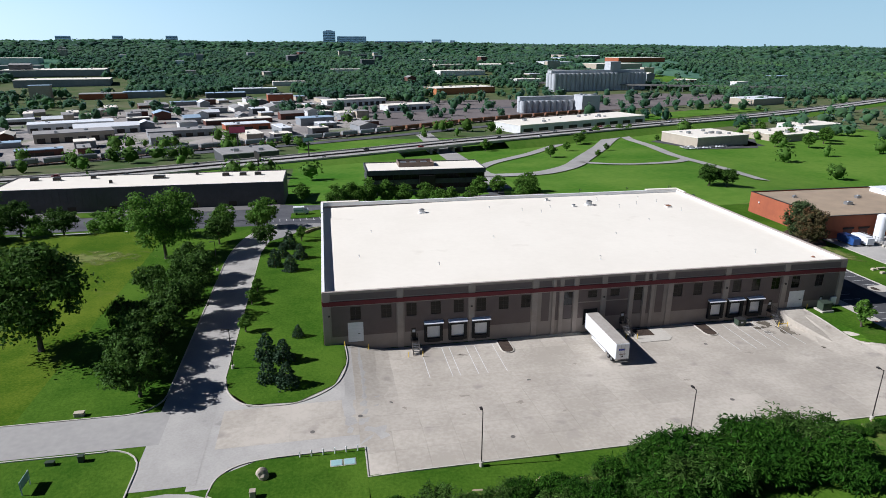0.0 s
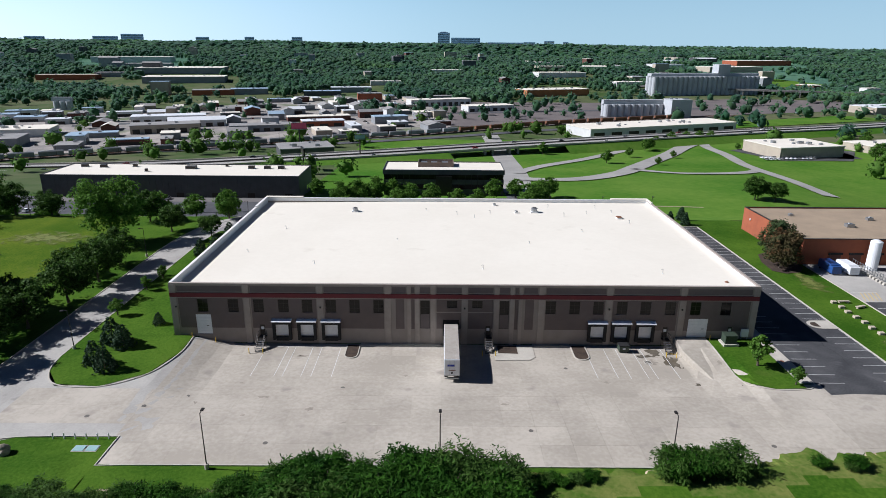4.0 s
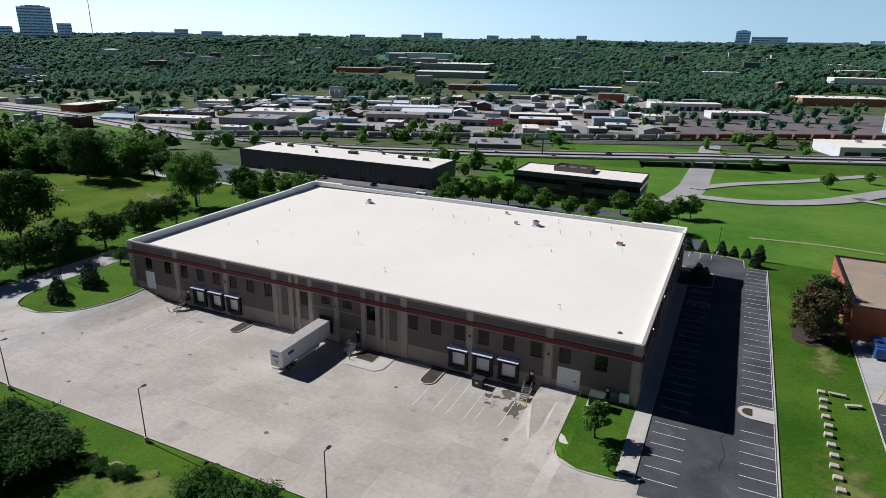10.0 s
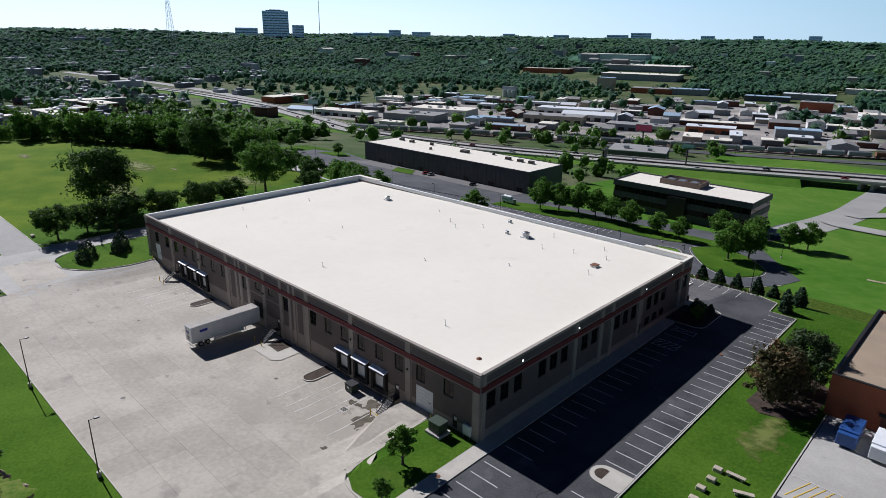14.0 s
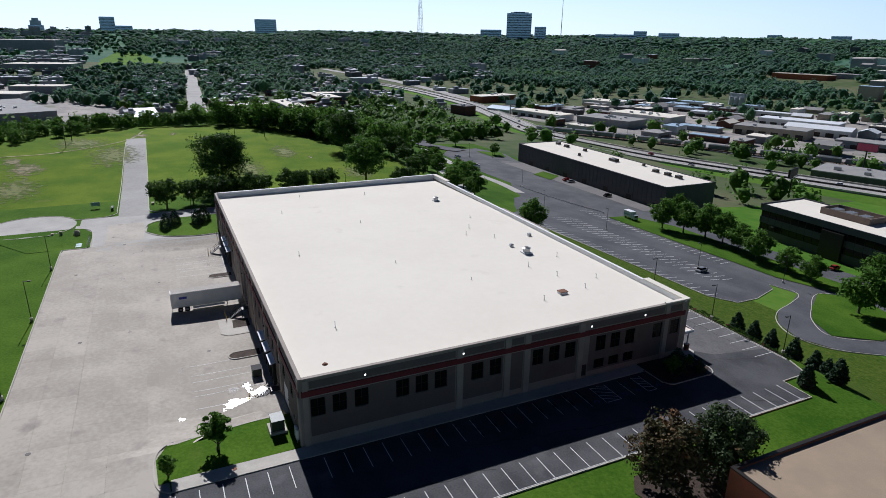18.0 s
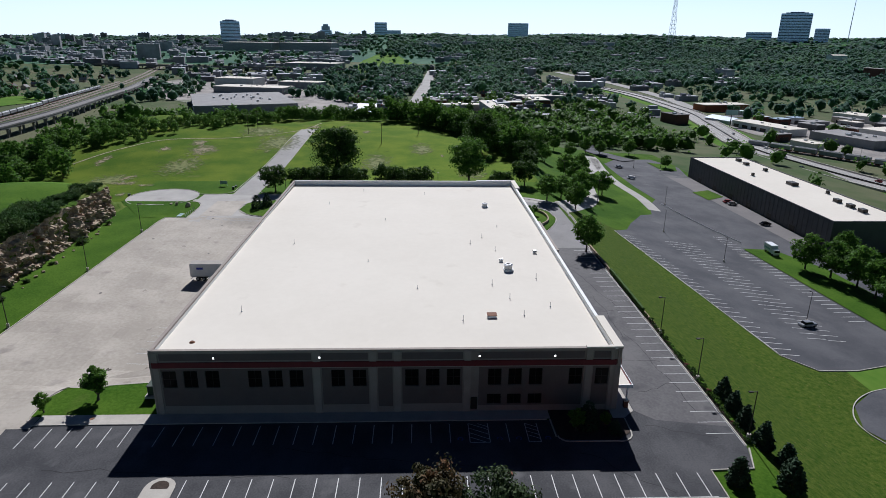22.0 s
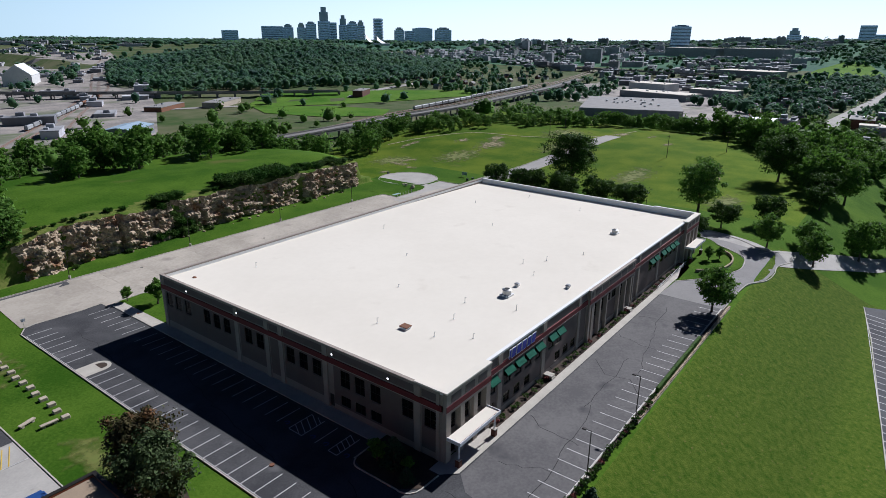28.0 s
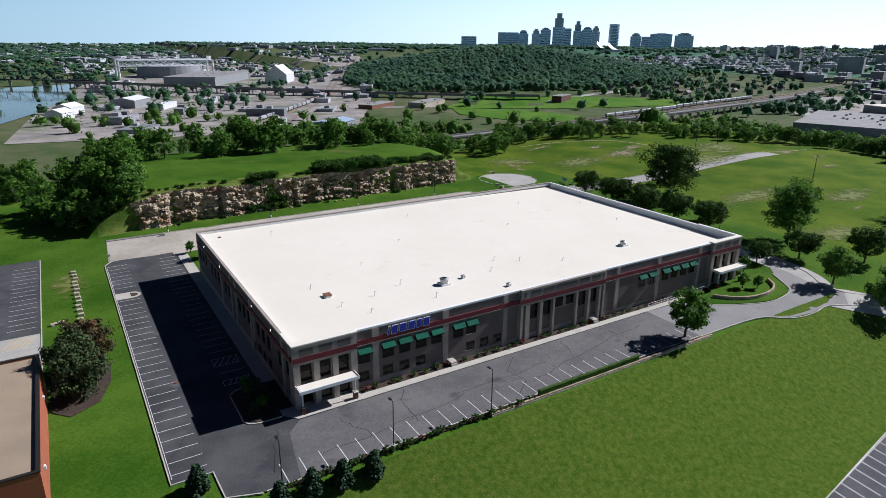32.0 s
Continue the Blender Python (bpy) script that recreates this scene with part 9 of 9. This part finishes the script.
tower(80.3, 3300, 50, 24, 70, M_T_PALE, "white apartment tower in the trees", (23, -108))
tower(78.9, 3300, 26, 24, 66, M_T_PALE, "white apartment tower in the trees", (23, -108))
tower(82.0, 3400, 60, 24, 64, M_T_PALE, "low white apartment block in the trees", (23, -108))
tower(84.0, 3500, 200, 24, 62, M_BRICK, "long red brick hospital in the trees", (23, -108))


def mast(az, dist, top, from_xy, width, label, lattice=True):
    x, y = from_xy[0] + dist * math.cos(radians(az)), from_xy[1] + dist * math.sin(radians(az))
    z = h(x, y)
    t = thing("radio_mast", x, y, z, label, "radio mast")
    bm = bmesh.new()
    n = 14
    for k in range(n):
        a, b = k / n, (k + 1) / n
        za, zb = z + (top - z) * a, z + (top - z) * b
        wa, wb = width * (1 - 0.75 * a), width * (1 - 0.75 * b)
        for i in range(4):
            ca, sa = math.cos(math.pi / 4 + i * math.pi / 2), math.sin(math.pi / 4 + i * math.pi / 2)
            cb, sb = math.cos(math.pi / 4 + (i + 1) * math.pi / 2), math.sin(math.pi / 4 + (i + 1) * math.pi / 2)
            add_tube(bm, (x + ca * wa, y + sa * wa, za), (x + ca * wb, y + sa * wb, zb), 0.45, n=4)
            if lattice:
                add_tube(bm, (x + ca * wa, y + sa * wa, za), (x + cb * wb, y + sb * wb, zb), 0.25, n=4)
                add_tube(bm, (x + ca * wb, y + sa * wb, zb), (x + cb * wb, y + sb * wb, zb), 0.25, n=4)
    part("lattice", bm, M_WHITE, t)


mast(155.9, 2300, 190, (146, -65), 14, "tall pale lattice mast over the woods")
mast(144.1, 3000, 206, (146, -65), 1.6, "thin pale guyed mast", False)


# ---- vehicles ----
def car_kind(material, label, van=False):
    t = thing("car", 0, 0, 0, label, "car", "cars")
    bm = bmesh.new()
    add_box(bm, -2.2, 2.2, -0.88, 0.88, 0.32, 0.95, None, 0, 0.12)
    part("body", bm, material, t)
    bm = bmesh.new()
    x0, x1, top = (-2.0, 1.3, 1.9) if van else (-1.5, 0.9, 1.45)
    lo = [bm.verts.new((x, y, 0.95)) for x, y in ((x0, -0.8), (x1 + 0.35, -0.8), (x1 + 0.35, 0.8), (x0, 0.8))]
    hi = [bm.verts.new((x, y, top)) for x, y in ((x0 + 0.3, -0.66), (x1 - 0.25, -0.66), (x1 - 0.25, 0.66), (x0 + 0.3, 0.66))]
    for i in range(4):
        bm.faces.new((lo[i], lo[(i + 1) % 4], hi[(i + 1) % 4], hi[i]))
    bm.faces.new(hi)
    part("cabin", bm, M_GLASS, t, "dark glazed cabin")
    part("roof", box(x0 + 0.35, x1 - 0.3, -0.64, 0.64, top, top + 0.05), material, t)
    for x in (-1.35, 1.35):
        for s in (-1, 1):
            part("wheel", tube((x, s * 0.68, 0.32), (x, s * 0.9, 0.32), 0.32, 0.32, 10), M_BLACK, t)
    return t


PAINTS = [car_kind(M_WHITE, "white car"), car_kind(mat("silver paint", (0.42, 0.43, 0.44), (0.38, 0.39, 0.4), 0.3, 1, 4, metal=0.6), "silver car"), car_kind(mat("black paint", (0.015, 0.015, 0.018), (0.02, 0.02, 0.02), 0.25, 1, 4), "black car"), car_kind(mat("red paint", (0.28, 0.02, 0.02), (0.24, 0.02, 0.02), 0.3, 1, 4), "red car")]


def park(k, x, y, z, rz, where):
    t = copy_thing(PAINTS[k], pose(x, y, z, 0, 0, rz))
    t["label"] = PAINTS[k]["label"] + " " + where


park(1, 51.2, 135.4, h(51.2, 135.4) + 0.1, 100, "parked alone in the lower lot")
for k, (x, y) in enumerate(((-155, 151.3), (-125.5, 148.7), (-82.7, 179.7), (-47, 178), (-79, 180), (20, 185), (60, 186))):
    park((k * 3 + 1) % 4, x, y, h(x, y) + 0.2, 95, "parked along the lower buildings")
fp = [p for p in spaced(FWY, 6) if -420 < p[0] < 420]
for k, i in enumerate(range(2, len(fp) - 2, 5)):
    (x, y), (x2, y2) = fp[i], fp[i + 1]
    a = math.atan2(y2 - y, x2 - x)
    lane = (-10.5, 6.5, -6.5, 10.5, 2.5)[k % 5]
    park((k * 7) % 3 if k % 6 else 3, x - math.sin(a) * lane, y + math.cos(a) * lane, fwy_z(x, y) + 0.02, math.degrees(a) + (180 if lane > 0 else 0), "driving on the motorway")
rs = np.random.RandomState(77)
for i in range(26):
    park(0 if i % 4 else 1, 300 + 3.4 * (i % 13), 370 + 7 * (i // 13) + 0.2 * (i % 13) * 3, h(320, 372) + 0.4, 100, "parked in a dealer's row")
for i in range(70):
    x, y = -430 + 460 * rs.random_sample(), 370 + 330 * rs.random_sample()
    if y < 455 + 0.45 * (x + 90) or any((x - a) ** 2 + (y - b) ** 2 < (c * 0.6) ** 2 for a, b, c in SHEDS):
        continue
    park(rs.randint(0, 4), x, y, h(x, y) + 0.4, 20 + 90 * rs.randint(0, 2), "parked in an industrial yard")
for ob in PAINTS:
    for o in (*ob.children_recursive, ob):
        bpy.data.objects.remove(o)
t = thing("box_truck", -9.5, 160, h(-9.5, 160), "white box truck parked by the planted strip", "truck")
z = h(-9.5, 160) + 0.2
part("box", box(-13.0, -8.4, 158.8, 161.2, z + 0.9, z + 3.4, bevel=0.05), M_WHITE, t)
part("cab", box(-8.3, -6.6, 158.9, 161.1, z + 0.5, z + 2.3, bevel=0.15), M_WHITE, t)
part("windscreen", box(-6.62, -6.57, 159.1, 160.9, z + 1.4, z + 2.1), M_GLASS, t)
part("stripe", box(-12.6, -9.0, 158.77, 158.795, z + 1.7, z + 2.3), M_TEAL, t)
for x in (-11.8, -7.3):
    for y in (159.0, 161.0):
        part("wheel", tube((x, y - 0.15, z + 0.45), (x, y + 0.15, z + 0.45), 0.45, 0.45, 12), M_BLACK, t)


# ---- billboards and poles ----
def billboard(x, y, z0, z1, w, hh, rz, face_m, label):
    t = thing("billboard", x, y, z0, label, "billboard", rz=rz)
    def add(name, bm, m):
        part(name, bm, m, t).matrix_parent_inverse = Matrix()
    add("pole", tube((0, 0, -2), (0, 0, z1 - z0), 0.5, 0.45, 10), M_METAL_DARK)
    add("board", box(-w / 2, w / 2, -0.5, 0.5, z1 - z0 - hh, z1 - z0), M_METAL_DARK)
    add("face", box(-w / 2 + 0.2, w / 2 - 0.2, -0.56, -0.505, z1 - z0 - hh + 0.2, z1 - z0 - 0.2), face_m)
    add("catwalk", box(-w / 2, w / 2, -1.4, -0.56, z1 - z0 - hh - 0.3, z1 - z0 - hh - 0.2), M_STEEL)


M_PINK = mat("pink billboard print", (0.65, 0.10, 0.17), (0.5, 0.08, 0.14), 0.6, 0.3, 1.0)
billboard(-64, 395, -29, -8, 12, 5, 15, M_PINK, "pink and white billboard on a tall pole")
billboard(-40, 296, -27, -12, 13, 4.5, 110, M_METAL_DARK, "dark back of a billboard on a pole")
billboard(-430, 350, -29, -14, 12, 5, 80, M_TEAL, "teal billboard by the motorway")
billboard(-10, 350, -27, -11, 8, 3, 20, M_TEAL, "green motorway sign on a tall post")


def utility_pole(x, y, hh=10):
    z = h(x, y)
    t = thing("utility_pole", x, y, z, "bare wooden utility pole in the field", "utility pole", "utility poles")
    part("pole", tube((x, y, z - 0.5), (x, y, z + hh), 0.16, 0.11, 8), M_BARK, t)
    part("crossarm", box(x - 0.06, x + 0.06, y - 1.0, y + 1.0, z + hh - 0.7, z + hh - 0.55), M_BARK, t)


for x, y in ((-140, -50), (-156, -49), (-150, 38), (-95, 106), (-58, 112), (-120, 20)):
    utility_pole(x, y)
for k in range(8):
    utility_pole(-230 + 36 * k, 345 + 18 * k, 12)


# ---- woodland ----
def icosphere(sub):
    bm = bmesh.new()
    bmesh.ops.create_icosphere(bm, subdivisions=sub, radius=1.0)
    v = np.array([tuple(q.co) for q in bm.verts])
    f = np.array([[w.index for w in q.verts] for q in bm.faces])
    bm.free()
    return v, f


def woodland(name, pts, sizes, sprays, leaf, label, seed, flat=0.55, rough=0.5, material=M_FOREST):
    """Many trees in one mesh: to each an uneven dark core and leaf sprays all round it."""
    rs = np.random.RandomState(seed)
    v0, f0 = icosphere(1 if sprays > 60 else 0)
    v0 = v0 / np.linalg.norm(v0, axis=1, keepdims=True)
    n, m = len(pts), len(v0)
    squash = np.stack([0.42 + 0.16 * rs.random(n), 0.42 + 0.16 * rs.random(n), flat * (0.75 + 0.5 * rs.random(n))], 1)[:, None, :] * sizes[:, None, None]
    mid = pts + np.array([0, 0, 0.85 * flat]) * sizes[:, None]
    core = v0[None] * np.clip(0.78 + 0.2 * rs.normal(size=(n, m, 1)), 0.4, 1.1) * squash + mid[:, None, :]
    d = rs.normal(size=(n, sprays, 3))
    d /= np.linalg.norm(d, axis=2, keepdims=True)
    d[:, :, 2] = np.abs(d[:, :, 2]) * np.where(rs.random((n, sprays)) < 0.75, 1, -1)
    lump = 1 + 0.22 * np.sin(d[:, :, 0:1] * 5 + rs.random((n, 1, 1)) * 6) * np.sin(d[:, :, 1:2] * 5 + rs.random((n, 1, 1)) * 6)
    p = (mid[:, None, :] + d * squash * lump * (0.78 + 0.34 * rs.random((n, sprays, 1)))).reshape(-1, 3)
    nrm = d.reshape(-1, 3) * 0.7 + rs.normal(size=p.shape) * rough + np.array([0, 0, 1.0 - rough])
    nrm /= np.linalg.norm(nrm, axis=1, keepdims=True)
    t = np.cross(nrm, rs.normal(size=nrm.shape))
    t /= np.linalg.norm(t, axis=1, keepdims=True) + 1e-9
    b = np.cross(nrm, t)
    s = (np.repeat(sizes, sprays) * leaf)[:, None] * (0.6 + 0.8 * rs.random((len(p), 1)))
    q = np.stack([p - t * s, p + b * s * 0.8, p + t * s, p - b * s * 0.8], 1).reshape(-1, 3)
    v = np.concatenate([core.reshape(-1, 3), q])
    f = (f0[None] + (np.arange(n) * m)[:, None, None]).reshape(-1, 3)
    k = n * m + np.arange(len(q)).reshape(-1, 4)
    loops = np.concatenate([f.ravel(), k.ravel()])
    start = np.concatenate([np.arange(len(f)) * 3, 3 * len(f) + np.arange(len(k)) * 4])
    total = np.concatenate([np.full(len(f), 3), np.full(len(k), 4)])
    me = bpy.data.meshes.new(name)
    me.vertices.add(len(v))
    me.vertices.foreach_set("co", v.astype(np.float32).ravel())
    me.loops.add(len(loops))
    me.loops.foreach_set("vertex_index", loops.astype(np.int32))
    me.polygons.add(len(start))
    me.polygons.foreach_set("loop_start", start.astype(np.int32))
    me.polygons.foreach_set("loop_total", total.astype(np.int32))
    me.update(calc_edges=True)
    me.materials.append(material)
    return tagged(new(name, me), label, "woodland", kind="stuff")


BIG_SHEDS = [(x, y, w * 0.75) for x, y, w in SHEDS] + [(515, 1040, 115), (268, 655, 50), (240, 1000, 75), (265, 535, 100), (336, 402, 45), (-525, 1330, 110), (-650, 1420, 75), (-585, -175, 110), (-110, -1400, 120), (-140, -1150, 130), (-490, -535, 30), (45, -740, 35), (-590, 180, 38), (-500, 120, 48), (-520, -20, 52)] + [(x, y, 9) for x, y in HOUSES] + [(x, y, w * 0.62) for x, y, w, *o in CITY]
SHED_A = np.array(BIG_SHEDS)
CLEAR = [np.array(spaced(FWY, 25)), np.array(spaced([(-566, 377), (-760, 402), (-999, 395), (-1300, 360)], 20)), np.array(spaced([(-560, 32), (-760, 42), (-1000, 54), (-1300, 70)], 15)),
         np.array(spaced([(-198, -318), (-380, -362), (-609, -392), (-944, -465), (-1300, -540)], 15)), np.array(spaced([(-9, -447), (-120, -620), (-260, -850), (-520, -1400), (-800, -1900)], 15)),
         np.array(spaced([(120, -1130), (0, -1010), (-180, -800), (-354, -640)], 12)), np.array(spaced([(-180, -290), (-285, -297), (-423, -312), (-599, -345), (-744, -372)], 15)), np.array(spaced([(-330, 292), (-98, 430), (180, 585), (420, 690)], 15))]
CLEAR += [np.array([p for p in spaced(FWY, 30) if p[0] < -380]), np.array([(x + 25, y - 18) for x, y in CLEAR[1]])]
CLEAR_W = [24, 14, 13, 22, 26, 12, 30, 16, 55, 34]
LAWNS = [((-445, 1085), 120), ((-640, 1120), 85), ((-700, 1480), 120), ((-290, 900), 75), ((-100, 960), 70), ((-60, 1090), 45), ((310, 1260), 70), ((800, 1400), 150), ((-330, 1010), 40), ((-490, -510), 150), ((-340, -450), 75), ((-745, 1000), 60), ((-1500, -50), 180), ((480, 630), 80), ((750, 1260), 120), ((200, -850), 120), ((185, -1040), 110), ((230, -700), 110), ((160, -1200), 80)]


def density(x, y):
    r, a = math.hypot(x, y), math.degrees(math.atan2(y, x))
    if any((x - c[0]) ** 2 + (y - c[1]) ** 2 < w * w for c, w in LAWNS):
        return 0.02
    if -235 < x < 210 and -135 < y < 240:
        return 0.0
    if 0 < x < 330 and 130 < y < 470 or 330 <= x < 600 and 130 < y < 480:
        return 0.0 if x < 330 else 0.05
    if y > 240 and a > 30 and a < 170:
        edge = 900 + (120 if a > 95 else 0) + (250 if a < 80 else 0) + 60 * math.sin(a * 0.35)
        if r < edge:
            return 0.11 if y > 420 else 0.16
        return 0.97
    if a >= 130 or a < -178:
        if r < 430 and x < -205:
            return 0.9
        return 0.5 if r < 950 else (0.9 if a < 172 and a > 0 else 0.6)
    if x < 0 and y < 0:
        u, v = (x + 860) * 0.74 + (y + 1150) * 0.67, -(x + 860) * 0.67 + (y + 1150) * 0.74
        if (u / 640) ** 2 + (v / 420) ** 2 < 1:
            return 0.97
        if r > 2900:
            return 0.55
        if a > -168 and a < -126:
            return 0.10 if r > 850 else 0.35
        if a <= -165:
            return 0.26 if r > 900 else 0.42
        return 0.05 if r > 420 else 0.6
    if y < 0:
        return 0.5 if r > 2600 else 0.14
    return 0.7


def scatter(r0, r1, step, seed, a0=30.0, a1=285.0):
    rs = np.random.RandomState(seed)
    out = []
    r = r0
    while r < r1:
        n = int(radians(a1 - a0) * r / step)
        aa = radians(a0) + (np.arange(n) + rs.random_sample(n) * 0.9) / n * radians(a1 - a0)
        rr = r + step * (rs.random_sample(n) - 0.5) * 1.1
        for a, q in zip(aa, rr):
            x, y = q * math.cos(a), q * math.sin(a)
            if rs.random_sample() > density(x, y):
                continue
            out.append((x, y))
        r += step * 0.95
    p = np.array(out)
    keep = np.ones(len(p), bool)
    if r0 < 1900:
        for x, y, w in SHED_A:
            keep &= (p[:, 0] - x) ** 2 + (p[:, 1] - y) ** 2 > w * w
        for c, w in zip(CLEAR, CLEAR_W):
            for x, y in c:
                keep &= (p[:, 0] - x) ** 2 + (p[:, 1] - y) ** 2 > w * w
    p = p[keep]
    return np.array([(x, y, h(x, y)) for x, y in p])


def sized(p, lo, hi, seed):
    return lo + (hi - lo) * np.random.RandomState(seed).random_sample(len(p))


p = scatter(250, 620, 11.5, 1)
woodland("woodland", p, sized(p, 7, 14, 1), 56, 0.085, "scattered green trees in the valley", 1, material=M_LEAF_WOOD)
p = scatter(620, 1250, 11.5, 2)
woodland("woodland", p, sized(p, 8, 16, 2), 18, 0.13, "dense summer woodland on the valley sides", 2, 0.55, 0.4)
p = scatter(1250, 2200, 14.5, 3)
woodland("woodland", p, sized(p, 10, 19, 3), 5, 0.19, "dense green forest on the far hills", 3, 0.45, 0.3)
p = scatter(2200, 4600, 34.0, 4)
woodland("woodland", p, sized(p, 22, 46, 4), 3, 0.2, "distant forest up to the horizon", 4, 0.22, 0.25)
